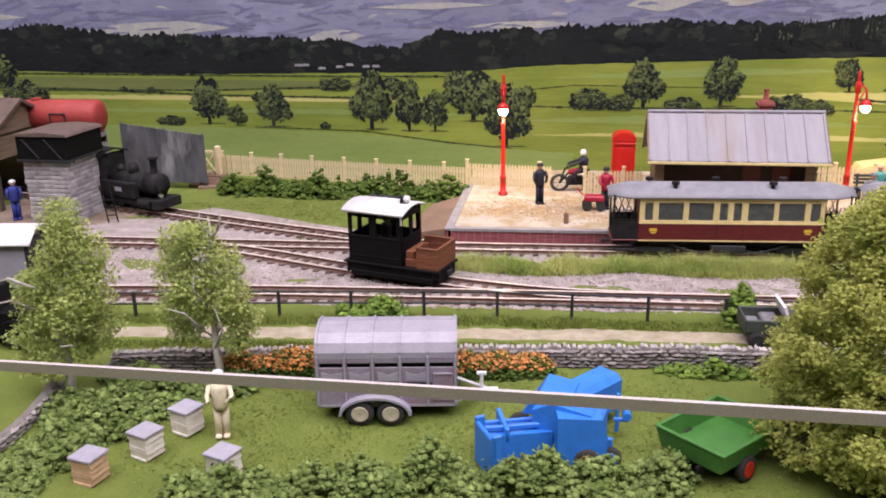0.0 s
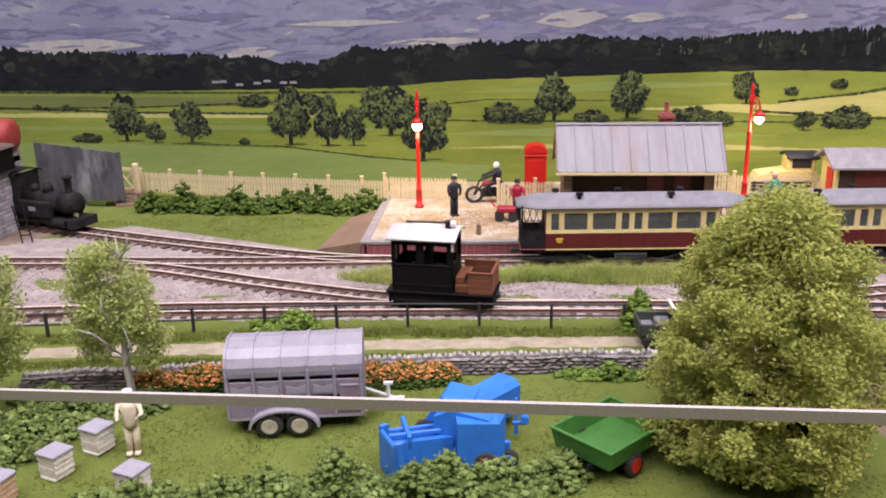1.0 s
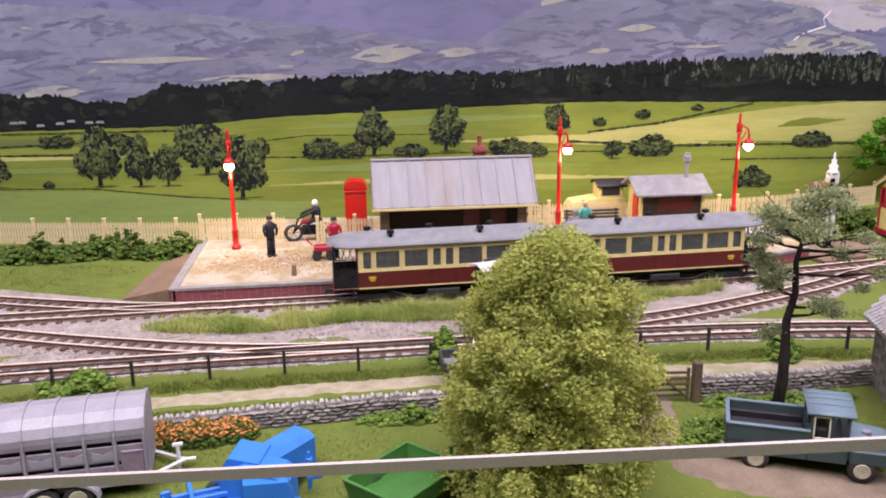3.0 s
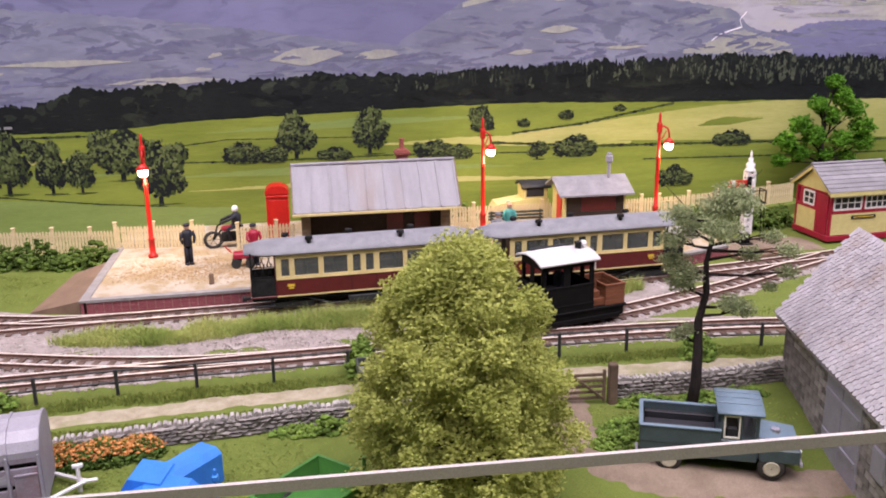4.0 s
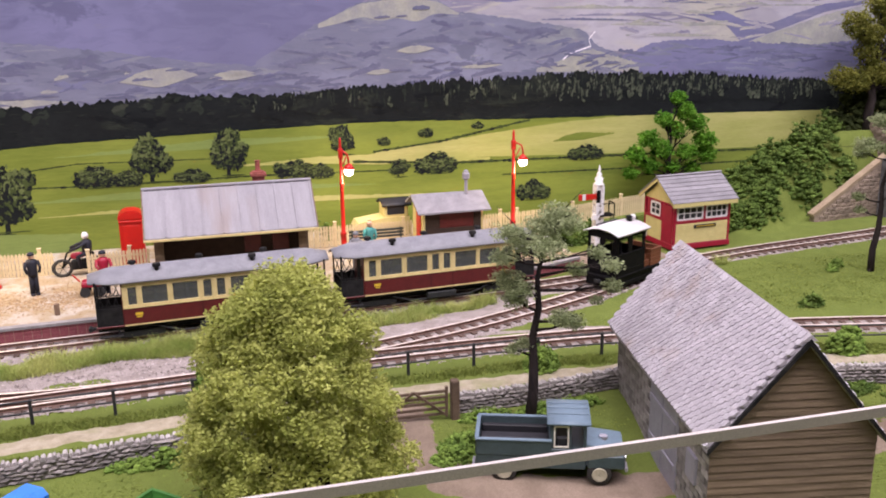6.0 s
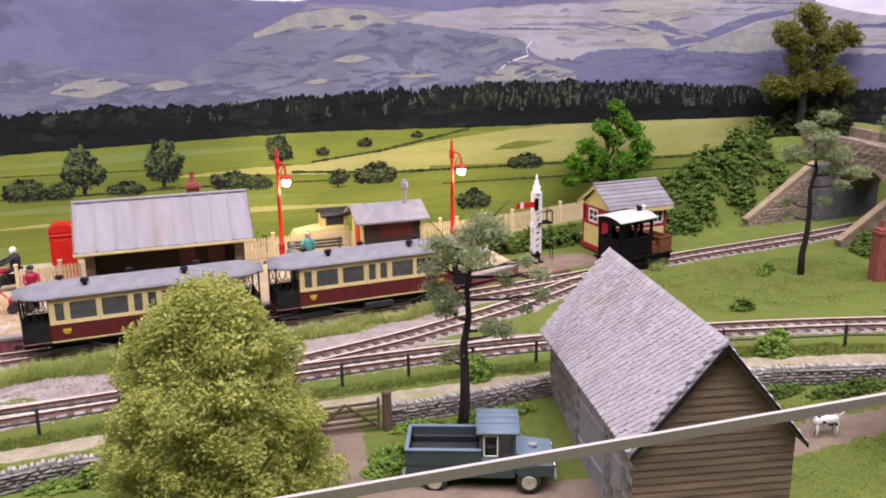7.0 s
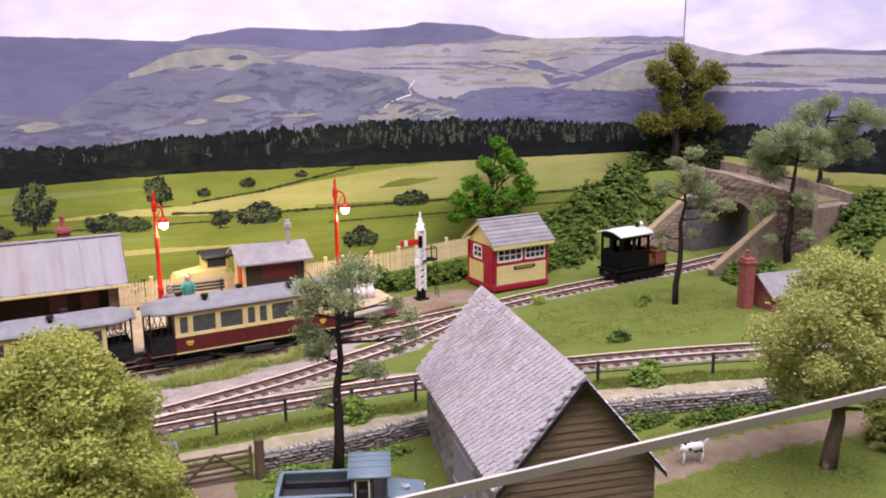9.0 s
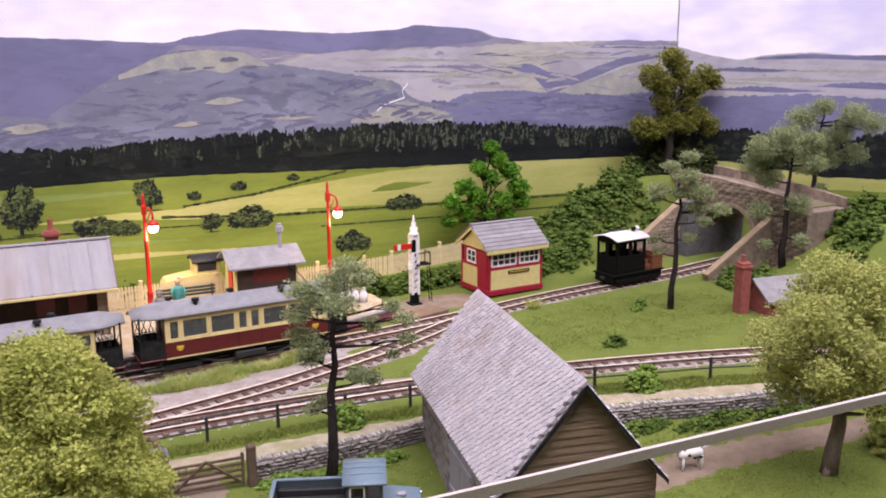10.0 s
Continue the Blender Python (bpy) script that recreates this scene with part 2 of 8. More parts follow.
GLOBE = mat("lamp_globe", (1, .93, .82), (1, .93, .82), 3, .4, 0, 0, 40, glow=14)
LEADROOF = mat("lead_sheet_roof", (.285, .272, .30), (.225, .212, .238), 1.2, .6, 0, .15, 24, c3=(.23, .19, .185), stretch=(1.6, .25, .25), grain=.4)
SLATE = mat("slate_grey", (.26, .247, .27), (.195, .185, .205), 2, .75, 0, .4, 30, rnd=.14)
TILE = mat("barn_stone_tile", (.45, .42, .46), (.35, .325, .35), 1.2, .8, 0, .5, 30, rnd=.10, c3=(.30, .23, .18))
TILEJ = mat("barn_stone_tile_rest", (.45, .42, .46), (.35, .325, .35), 1.2, .8, 0, .5, 30, isl=.10, c3=(.30, .23, .18))
GATEWOOD = mat("brown_gate_wood", (.15, .10, .07), (.09, .06, .042), 2, .85, 0, .5, 30)
DARKBOARD = mat("dark_boards", (.045, .026, .018), (.028, .017, .012), 3, .85, 0, .4, 30)
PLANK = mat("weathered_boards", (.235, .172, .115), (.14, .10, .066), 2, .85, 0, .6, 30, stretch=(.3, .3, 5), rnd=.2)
STONE = mat("rough_stone", (.32, .29, .28), (.20, .18, .17), 3, .9, 0, .8, 20, rnd=.3)
STONEJ = mat("bedding_stone", (.20, .18, .17), (.13, .115, .11), 3, .95, 0, .8, 20)
TOWERSTONE = mat("tower_stone", (.42, .40, .42), (.29, .27, .28), 2.5, .9, 0, .7, 22, rnd=.25)
BRIDGESTONE = mat("bridge_stone", (.31, .245, .195), (.17, .13, .10), 2.5, .9, 0, .7, 22, rnd=.3)
DARKSTONE = mat("dark_bridge_stone", (.12, .12, .125), (.065, .062, .065), 2, .85, 0, .7, 22, rnd=.3)
COPING = mat("coping_tan", (.36, .28, .19), (.27, .20, .13), 2, .9, 0, .5, 24)
PALESTONE = mat("pale_cope_stone", (.44, .41, .395), (.30, .275, .265), 3, .9, 0, .6, 24, rnd=.25)
IRON = mat("dark_iron", (.022, .024, .028), (.035, .035, .036), 4, .6, .2, .2, 40)
TRAILGREY = mat("mauve_grey_metal", (.34, .325, .38), (.29, .275, .325), 2, .5, .1, .15, 40)
TRAILSIDE = mat("mauve_side_panel", (.26, .235, .29), (.21, .17, .205), 1.6, .6, .05, .2, 30, c3=(.21, .10, .10))
TYRE = mat("rubber_tyre", (.025, .023, .022), (.04, .036, .033), 4, .85, 0, .3, 30)
HUB = mat("cream_wheel_hub", (.56, .52, .40), (.44, .40, .31), 4, .5, .2, .2, 40)
BLUE = mat("blue_plastic", (.035, .20, .66), (.028, .165, .56), 2, .42, 0, .1, 40)
GREENP = mat("green_paint", (.06, .195, .038), (.045, .15, .03), 2, .5, 0, .15, 40)
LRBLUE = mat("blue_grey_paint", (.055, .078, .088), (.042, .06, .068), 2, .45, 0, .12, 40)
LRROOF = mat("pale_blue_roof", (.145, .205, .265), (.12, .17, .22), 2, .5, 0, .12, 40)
DARKIN = mat("dark_interior", (.014, .014, .018), (.022, .021, .026), 2, .6, 0, .1, 40)
DKGREEN = mat("dark_olive_paint", (.055, .065, .055), (.04, .047, .04), 3, .5, 0, .2, 40)
CHROME = mat("bright_metal", (.75, .75, .76), (.6, .6, .6), 4, .2, .9, .05, 40)
HIVEW = mat("white_hive_boards", (.72, .69, .62), (.60, .55, .46), 3, .7, 0, .3, 30)
HIVEC = mat("cedar_hive_boards", (.56, .38, .23), (.46, .30, .18), 3, .7, 0, .3, 30)
HIVER = mat("felt_hive_roof", (.36, .35, .41), (.30, .29, .34), 3, .7, 0, .3, 30)
BARK = mat("dark_bark", (.022, .018, .019), (.042, .033, .032), 4, .95, 0, .8, 18, .08, stretch=(1, 1, .3))
BIRCHBARK = mat("pale_bark", (.52, .50, .45), (.30, .28, .25), 3, .85, 0, .4, 20, stretch=(1, 1, .4))
GREYBARK = mat("grey_brown_bark", (.17, .13, .10), (.10, .075, .06), 4, .9, 0, .7, 18, stretch=(1, 1, .3))
LEAFBIG = mat("olive_foliage", (.60, .62, .20), (.36, .40, .105), 1.1, .9, 0, 0, 12, .05, isl=.09, leafy=.5)
LEAFBIRCH = mat("pale_green_foliage", (.54, .60, .24), (.38, .45, .14), 1.6, .9, 0, 0, 12, .1, isl=.10, leafy=.45)
LEAFGREY = mat("grey_green_foliage", (.40, .44, .25), (.26, .31, .155), 2, .9, 0, 0, 12, .1, isl=.12, leafy=.4)
LEAFYEL = mat("yellow_green_foliage", (.57, .58, .22), (.38, .42, .13), 1.6, .9, 0, 0, 12, .1, isl=.12, leafy=.45)
# near-black green: the shade under the corner tree is put into this colour
LEAFSHADE = mat("shade_dark_foliage", (.035, .045, .015), (.02, .026, .01), 1.4, .95, 0, 0, 12, .05, isl=.25)
LEAFBRIGHT = mat("bright_green_foliage", (.19, .40, .045), (.07, .20, .02), 1.4, .9, 0, 0, 12, .1, isl=.16, leafy=.4)
LEAFOLIVE = mat("dark_olive_foliage", (.27, .265, .06), (.13, .14, .03), 1.2, .9, 0, 0, 12, .1, isl=.16, leafy=.4)
BUSH = mat("bush_foam", (.105, .155, .034), (.05, .085, .018), 2, .95, 0, .6, 14, .1, isl=.35)
BUSHL = mat("bush_foam_light", (.17, .25, .05), (.09, .15, .03), 2, .95, 0, .6, 14, .1, isl=.35)
BUSHF = mat("bush_foam_olive", (.20, .26, .085), (.095, .14, .036), 2, .95, 0, .6, 14, .1, isl=.35)
ORANGE = mat("orange_blossom", (.62, .28, .10), (.42, .18, .06), 4, .9, 0, 0, 20, .1, isl=.4)
PINK = mat("pink_blossom", (.55, .09, .10), (.4, .05, .06), 4, .9, 0, 0, 20, .1, isl=.4)
STRIPM = mat("grey_beige_strip", (.49, .44, .43), (.45, .41, .40), 1, .55, 0, .05, 30)
YELLOWP = mat("pale_yellow_paint", (.62, .54, .24), (.55, .47, .20), 3, .6, 0, .15, 40)
CRIMSON = mat("crimson_trim", (.33, .01, .038), (.27, .008, .03), 3, .45, 0, .1, 40)
GOLD = mat("gold_numerals", (.75, .52, .05), (.65, .44, .04), 5, .4, .2, 0, 40)
PANE = glass("grey_pane", (.26, .28, .27), .06)
BRICKCH = mat("red_brick", (.30, .085, .07), (.20, .055, .045), 5, .9, 0, .6, 22)
DECKTURF = mat("weedy_road", (.15, .15, .07), (.20, .165, .11), 1.5, .95, 0, .6, 24)
RUBBER_TAN = mat("ramp_earth_brown", (.22, .145, .10), (.17, .11, .075), 1.5, .9, 0, .3, 30)
CORR = mat("grey_sheet_screen", (.10, .10, .112), (.045, .045, .052), 1.2, .8, 0, .3, 24, c3=(.27, .27, .285), stretch=(1.6, 1, .5))
BROWNROOF = mat("brown_felt_roof", (.13, .09, .075), (.085, .06, .05), 2, .9, 0, .4, 24)
FADEDRED = mat("faded_red_paint", (.34, .045, .04), (.26, .035, .03), 1.5, .6, 0, .15, 30)
SKIN = mat("figure_flesh_paint", (.55, .33, .24), (.5, .3, .22), 5, .7, 0, 0, 40)
NAVY = mat("figure_navy_paint", (.016, .017, .03), (.012, .012, .02), 5, .7, 0, 0, 40)
OVERALL = mat("figure_blue_paint", (.03, .045, .27), (.025, .035, .2), 5, .7, 0, 0, 40)
TEAL = mat("figure_teal_paint", (.07, .30, .28), (.05, .22, .21), 5, .7, 0, 0, 40)
GREYCOAT = mat("figure_grey_paint", (.20, .20, .22), (.15, .15, .165), 5, .7, 0, 0, 40)
BEEWHITE = mat("figure_cream_paint", (.70, .62, .46), (.58, .50, .36), 4, .75, 0, 0, 40)


def smooth_line(pts, step=.1, win=25):
    pts = np.array(pts, float)
    d = np.r_[0, np.cumsum(np.hypot(*np.diff(pts[:, :2], axis=0).T))]
    u = np.arange(0, d[-1], step)
    q = np.stack([np.interp(u, d, pts[:, i]) for i in range(pts.shape[1])], 1)
    if win:
        pad = np.concatenate([2 * q[0] - q[1:win + 1][::-1], q, 2 * q[-1] - q[-win - 1:-1][::-1]])
        ker = np.hanning(2 * win + 1)
        q = np.stack([np.convolve(pad[:, i], ker / ker.sum(), "valid") for i in range(q.shape[1])], 1)
    return q


def dip(y):
    s = min(1, max(0, (16.5 - y) / 4.0))
    return -.5 * s * s * (3 - 2 * s)

# ---- setting: baseboard, ground, banks ----
R = random.Random


def heights(x, y):
    z = dip(y)
    # bank behind the signal box, up to the road bridge
    a = min(1, max(0, (x - 36.5) / 10)) * min(1, max(0, (y - 32.6 - 1.6 * min(1, max(0, (x - 40) / 2.6))) / 1.6))
    # bank on the near side of the line beyond the cutting
    c = min(1, max(0, (x - 45.5) / 6.5)) * min(1, max(0, (28.4 - y) / 2.5)) * min(1, max(0, (y - 15) / 6))
    return z + 4.4 * a + 2.9 * c + .05 * noise.noise(Vector((x * .6, y * .6, 3.1)))


def sheet(x0, x1, y0, y1, nx, ny, f):
    m = M()
    for j in range(ny + 1):
        for i in range(nx + 1):
            x, y = x0 + (x1 - x0) * i / nx, y0 + (y1 - y0) * j / ny
            m.v.append((x, y, f(x, y)))
    m.f = [(j * (nx + 1) + i, j * (nx + 1) + i + 1, (j + 1) * (nx + 1) + i + 1, (j + 1) * (nx + 1) + i) for j in range(ny) for i in range(nx)]
    m.mi = [0] * len(m.f)
    return m


GROUND = solo("ground", sheet(-34, 78, 3, 38.3, 224, 90, heights), GRASS, "layout ground covered in mottled green scatter turf", "ground", kind="structure", smooth=True)
solo("baseboard", M().box(-34, 78, 3, 38.2, -9, -.9, .1), WOODBROWN, "plywood baseboard that carries the layout", "baseboard", kind="structure")
solo("floor", M().box(-200, 250, -220, 180, -76, -75, 0), EARTH, "dull carpet floor of the exhibition room", "floor", kind="structure")
solo("table_leg", M().box(-30, -26, 6, 10, -75, -9, .2), WOODBROWN, "square timber leg under the baseboard", "leg", group="baseboard legs")
solo("table_leg", M().box(70, 74, 6, 10, -75, -9, .2), WOODBROWN, "square timber leg under the baseboard", "leg", group="baseboard legs")
WALLPAINT = mat("room_wall_paint", (.40, .38, .38), (.35, .335, .335), .02, .9, 0, .1, 3)
solo("wall_back", M().box(-200, 250, 150, 153, -75, 130, 0), WALLPAINT, "plain pale wall of the room", "wall", kind="structure")
solo("wall_front", M().box(-200, 250, -203, -200, -75, 130, 0), WALLPAINT, "plain pale wall of the room", "wall", kind="structure")
solo("wall_left", M().box(-203, -200, -200, 150, -75, 130, 0), WALLPAINT, "plain pale wall of the room", "wall", kind="structure")
solo("wall_right", M().box(250, 253, -200, 150, -75, 130, 0), WALLPAINT, "plain pale wall of the room", "wall", kind="structure")
solo("ceiling", M().box(-203, 253, -203, 153, 130, 133, 0), WALLPAINT, "plain pale ceiling of the room", "ceiling", kind="structure")


def ribbon(line, w0, w1, z, seed, rough=.12):
    """A flat strip along a line with ragged edges."""
    rg = R(seed)
    m = M()
    L = len(line)
    idx = list(range(0, L, 3))
    for k in idx:
        a, b = line[max(k - 1, 0)], line[min(k + 1, L - 1)]
        dx, dy = b[0] - a[0], b[1] - a[1]
        n = math.hypot(dx, dy)
        px, py = -dy / n, dx / n
        for i in range(5):
            u = -w0 + (w0 + w1) * i / 4 + (rg.uniform(-rough, rough) if i in (0, 4) else 0)
            x, y = line[k][0] + px * u, line[k][1] + py * u
            m.v.append((x, y, heights(x, y) + z - (.06 if i in (0, 4) else 0)))
    for r in range(len(idx) - 1):
        for i in range(4):
            m.f.append((r * 5 + i, (r + 1) * 5 + i, (r + 1) * 5 + i + 1, r * 5 + i + 1))
            m.mi.append(0)
    return m


def patch(pts, z, seed, rough=.15, n=90):
    """A ragged flat patch of ground round a coarse outline, as a fan of rings."""
    rg = R(seed)
    ring = smooth_line(pts + [pts[0]], .15, 6)
    cx, cy = ring[:, 0].mean(), ring[:, 1].mean()
    m = M()
    L = len(ring)
    for s in (.0, .35, .7, 1.0):
        for p in ring:
            q = s * (1 + (rg.uniform(-rough, rough) * .25 if s == 1 else 0))
            x, y = cx + (p[0] - cx) * q, cy + (p[1] - cy) * q
            m.v.append((x, y, heights(x, y) + z - (.05 if s == 1 else 0)))
    for r in range(3):
        for i in range(L):
            j = (i + 1) % L
            m.f.append((r * L + i, r * L + j, (r + 1) * L + j, (r + 1) * L + i))
            m.mi.append(0)
    return m


LINE_A = smooth_line([(-34, 15), (-24, 18.3), (-14, 20.0), (-8.5, 20.7), (-4, 21.15), (1, 21.4), (6, 21.6), (10, 21.75), (16, 21.9), (20, 21.8), (24.3, 21.5), (30.7, 20.35), (34.5, 19.4), (38, 18.3), (44, 15.8), (60, 8)])
LINE_B = smooth_line([(-26, 25.3), (-14, 25.9), (-8, 26.0), (-3, 26.1), (2, 26.4), (7, 26.6), (15, 27.0), (22, 27.25), (26, 27.6), (29, 28.1), (31, 28.4), (33, 28.85), (36, 29.35), (40, 29.8), (44, 30.2), (49, 31.2), (56, 33.0), (66, 36.5)])
LINE_C = smooth_line([(-9.5, 26.0), (-6, 25.25), (-1.5, 23.6), (2.5, 22.4), (5.5, 21.8), (9, 21.72)])
LINE_X = smooth_line([(12.5, 21.85), (15.6, 22.5), (20.2, 23.6), (25.4, 25.5), (28.3, 27.0), (31.5, 28.5)])
LINE_U = smooth_line([(-24, 34.6), (-16, 31.9), (-11, 30.1), (-7.4, 28.8), (-2.6, 27.3), (.5, 26.5), (3.5, 26.4)])
GAUGE = .37


def bed(name, line, w, seed):
    solo(name, ribbon(line, w, w, .03, seed), BALLAST, "ragged bed of pale pinkish-grey ballast", "ballast", kind="structure")


solo("ballast_yard", patch([(-20, 19.2), (-4, 20.2), (8, 20.7), (20, 21), (26, 20.6), (30, 19.6), (32, 20.8), (26, 22.6), (29, 26.2), (34, 28.1), (30, 29.5), (22, 28.6), (1.6, 27.5), (-2, 28.2), (-9, 30.6), (-14, 33.4), (-20, 31)], .012, 4), BALLAST, "broad yard of pale pinkish-grey ballast between the tracks", "ballast", kind="structure")
solo("ballast_patch", patch([(13.2, 22.4), (16.5, 23.0), (20, 24.1), (22.5, 25.2), (21.5, 26.1), (18.5, 25.4), (15.5, 24.6), (13, 24.0)], .016, 6), BALLAST, "grey ballast between the crossover and the platform road", "ballast", kind="structure")
bed("ballast_bed", LINE_A, .95, 1)
bed("ballast_bed", LINE_B, .95, 2)
bed("ballast_bed", LINE_X, 1.05, 3)
bed("ballast_bed", LINE_C, 1.0, 5)

SLEEP_MESH = mesh_of("sleeper", M().box(-.1, .1, -.62, .62, 0, .07, .015), SLEEPER)


def track(line, label, z=0.0, step=.52, skip=None):
    th = thing("railway_track", label, "track", kind="structure")
    th["kind"] = "structure"
    for side in (-1, 1):
        m = M()
        prof = [(-.055, .06), (.055, .06), (.02, .08), (.02, .14), (.05, .15), (.05, .18), (-.05, .18), (-.05, .15), (-.02, .14), (-.02, .08)]
        idx = list(range(0, len(line), 4))
        for k in idx:
            a, b = line[max(k - 1, 0)], line[min(k + 1, len(line) - 1)]
            dx, dy = b[0] - a[0], b[1] - a[1]
            n = math.hypot(dx, dy)
            for u, v in prof:
                o = u + side * GAUGE
                m.v.append((line[k][0] - dy / n * o, line[k][1] + dx / n * o, v + z + .02))
        P = len(prof)
        for r in range(len(idx) - 1):
            for i in range(P):
                j = (i + 1) % P
                m.f.append((r * P + i, r * P + j, (r + 1) * P + j, (r + 1) * P + i))
                m.mi.append(1 if i == 5 else 0)
        m.f += [tuple(range(P))[::-1], tuple((len(idx) - 1) * P + i for i in range(P))]
        m.mi += [0, 0]
        part("rail", m, [RAILM, RAILTOP], th, "rusty rail with a worn head, its sheen painted pale")
    s = 0
    every = int(step / .1)
    for k in range(2, len(line) - 2, every):
        x, y = line[k][0], line[k][1]
        if x < -22 or x > 60 or (skip and skip(x, y)):
            continue
        a, b = line[k - 1], line[k + 1]
        o = new("sleeper", SLEEP_MESH)
        o.parent = th
        o.matrix_basis = pose(x * K, y * K, (z + .02) * K, 0, 0, math.degrees(math.atan2(b[1] - a[1], b[0] - a[0])))
    return th


track(LINE_A, "narrow gauge track with rusty rails beside the railing")
track(LINE_B, "narrow gauge track with rusty rails past the platform", 0.0)
track(LINE_C, "pointwork track with rusty rails linking two roads", .006, skip=lambda x, y: x < -7.5 or x > 5.5)
track(LINE_X, "crossover track with rusty rails and bright heads", .006, skip=lambda x, y: x < 15 or x > 29)
track(LINE_U, "siding track with rusty rails towards the engine shed", .006, skip=lambda x, y: x > 0)

# loose stones, turf and weeds
rg = R(11)
m = M()
OCT = ([(1, 0, 0), (-1, 0, 0), (0, 1, 0), (0, -1, 0), (0, 0, 1), (0, 0, -1)], [(0, 2, 4), (2, 1, 4), (1, 3, 4), (3, 0, 4), (2, 0, 5), (1, 2, 5), (3, 1, 5), (0, 3, 5)])


def stone_at(m, x, y, z, r):
    m.add([(x + a * r * rg.uniform(.6, 1.3), y + b * r * rg.uniform(.6, 1.3), z + c * r * .7) for a, b, c in OCT[0]], OCT[1])


for line, cnt in ((LINE_A, 5200), (LINE_B, 4200), (LINE_C, 1800), (LINE_X, 2200), (LINE_U, 900)):
    for i in range(cnt):
        p = line[rg.randrange(len(line))]
        x, y = p[0] + rg.uniform(-.1, .1), p[1] + rg.uniform(-.95, .95)
        if -16 < x < 52:
            stone_at(m, x, y, .035, rg.uniform(.025, .055))
for i in range(5500):
    x = rg.uniform(-14, 14)
    y = rg.uniform(21.6, 26.2)
    stone_at(m, x, y, .03, rg.uniform(.02, .06))
solo("ballast_stones", m, STONECHIP, "loose pinkish-grey ballast chippings between the sleepers", "ballast", kind="stuff")


def blade(m, x, y, z, h, w, rg, lean=.3):
    a = rg.uniform(0, 6.28)
    lx, ly = rg.gauss(0, lean) * h, rg.gauss(0, lean) * h
    n = len(m.v)
    m.v += [(x - math.cos(a) * w, y - math.sin(a) * w, z), (x + math.cos(a) * w, y + math.sin(a) * w, z), (x + lx, y + ly, z + h)]
    m.f.append((n, n + 1, n + 2))
    m.mi.append(0)


def grow(name, spots, n, h, w, material, label, seed, lean=.6):
    """Fibres scattered round soft-edged spots (x, y, rx, ry)."""
    rg = R(seed)
    m = M()
    tot = sum(s[2] * s[3] for s in spots)
    for cx, cy, rx, ry in spots:
        for i in range(int(n * rx * ry / tot)):
            r, a = math.sqrt(rg.random()) * rg.uniform(.75, 1.05), rg.uniform(0, 6.283)
            x, y = cx + rx * r * math.cos(a), cy + ry * r * math.sin(a)
            k = .45 + .9 * max(0, .5 + noise.noise(Vector((x * .9, y * .9, seed))))
            blade(m, x, y, heights(x, y), h * k * rg.uniform(.6, 1.3), w, rg, lean)
    solo(name, m, material, label, "grass", kind="stuff")


grow("weeds", [(x, 24.35 + .05 * x + .25 * math.sin(x), 1.6, .62) for x in np.arange(2.4, 15, 1.1)] + [(17.5, 25.4, 2.2, .55), (20.0, 25.9, 1.7, .4), (21.4, 26.2, .8, .25)], 26000, .34, .022, WEED, "strip of dry yellow-green weeds between the tracks", 21)
grow("weeds", [(2.9, 33.4, 1.0, .4), (33.6, 28.0, .3, .2), (12, 20.7, 1.5, .3)], 2200, .4, .02, WEED, "tufts of dry grass", 22)
grow("verge_grass", [(x, float(np.interp(x, [-14, -2, 3, 9, 16, 22, 31, 36], [18.4, 19.3, 19.8, 19.95, 20.1, 20.0, 18.2, 16.6])) - .15, 1.5, .42) for x in np.arange(-14, 38, 1.3)], 26000, .10, .022, TURF, "rough green verge along the railing", 23)
grow("verge_grass", [(x, float(np.interp(x, [-14, -7, 3, 10, 16, 23, 29, 36], [16.3, 16.9, 17.75, 18.2, 18.3, 17.9, 16.7, 14.9])), 1.5, .3) for x in np.arange(-14, 38, 1.3)], 17000, .10, .022, TURF, "rough green verge beside the lane", 24)
grow("meadow_turf", [(3, 13.5, 9, 3.6), (18, 15.6, 4.5, 1.3), (14.5, 11.6, 4, 1.6), (31, 12.2, 6, 3.2), (37, 24.5, 8, 3.6), (29.5, 23.2, 3, 1.2), (26.5, 22.9, 2.5, .5), (-6, 29.8, 6, 1.3), (-6, 32, 6, 1.4)], 40000, .035, .03, TURF, "short green turf of the meadows", 25, 1.8)

# lane, drive, earth
LANE_LINE = smooth_line([(-24, 15), (-14, 16.9), (-7, 17.8), (2.6, 18.7), (10.5, 19.25), (17, 19.05), (23, 18.75), (29, 17.7), (35.5, 15.8), (44, 12), (56, 6)])
solo("lane", ribbon(LANE_LINE, .48, .48, .035, 31), LANE, "narrow pale gravel lane with ragged edges", "lane", kind="structure")
solo("farm_drive", ribbon(smooth_line([(16.3, 18.4), (16.1, 16.6), (15.9, 15), (16.6, 13.9), (19, 13.1), (21.6, 12.7), (24, 12.4), (27, 12.8), (30, 13.2), (34, 12.9), (40, 12.4)]), .85, .8, .03, 33, .2), EARTH, "brown trodden farm drive", "drive", kind="structure")
solo("earth_patch", patch([(27.4, 29.4), (30, 29.7), (32.6, 29.6), (32.3, 32.2), (29.5, 32.6), (27.3, 32)], .03, 35), EARTH, "brown trodden earth round the signal", "earth", kind="structure")
solo("earth_patch", patch([(-20, 27), (-14, 27.4), (-10.5, 31.2), (-12, 34.5), (-20, 34)], .02, 36), EARTH, "brown trodden earth round the water tower", "earth", kind="structure")

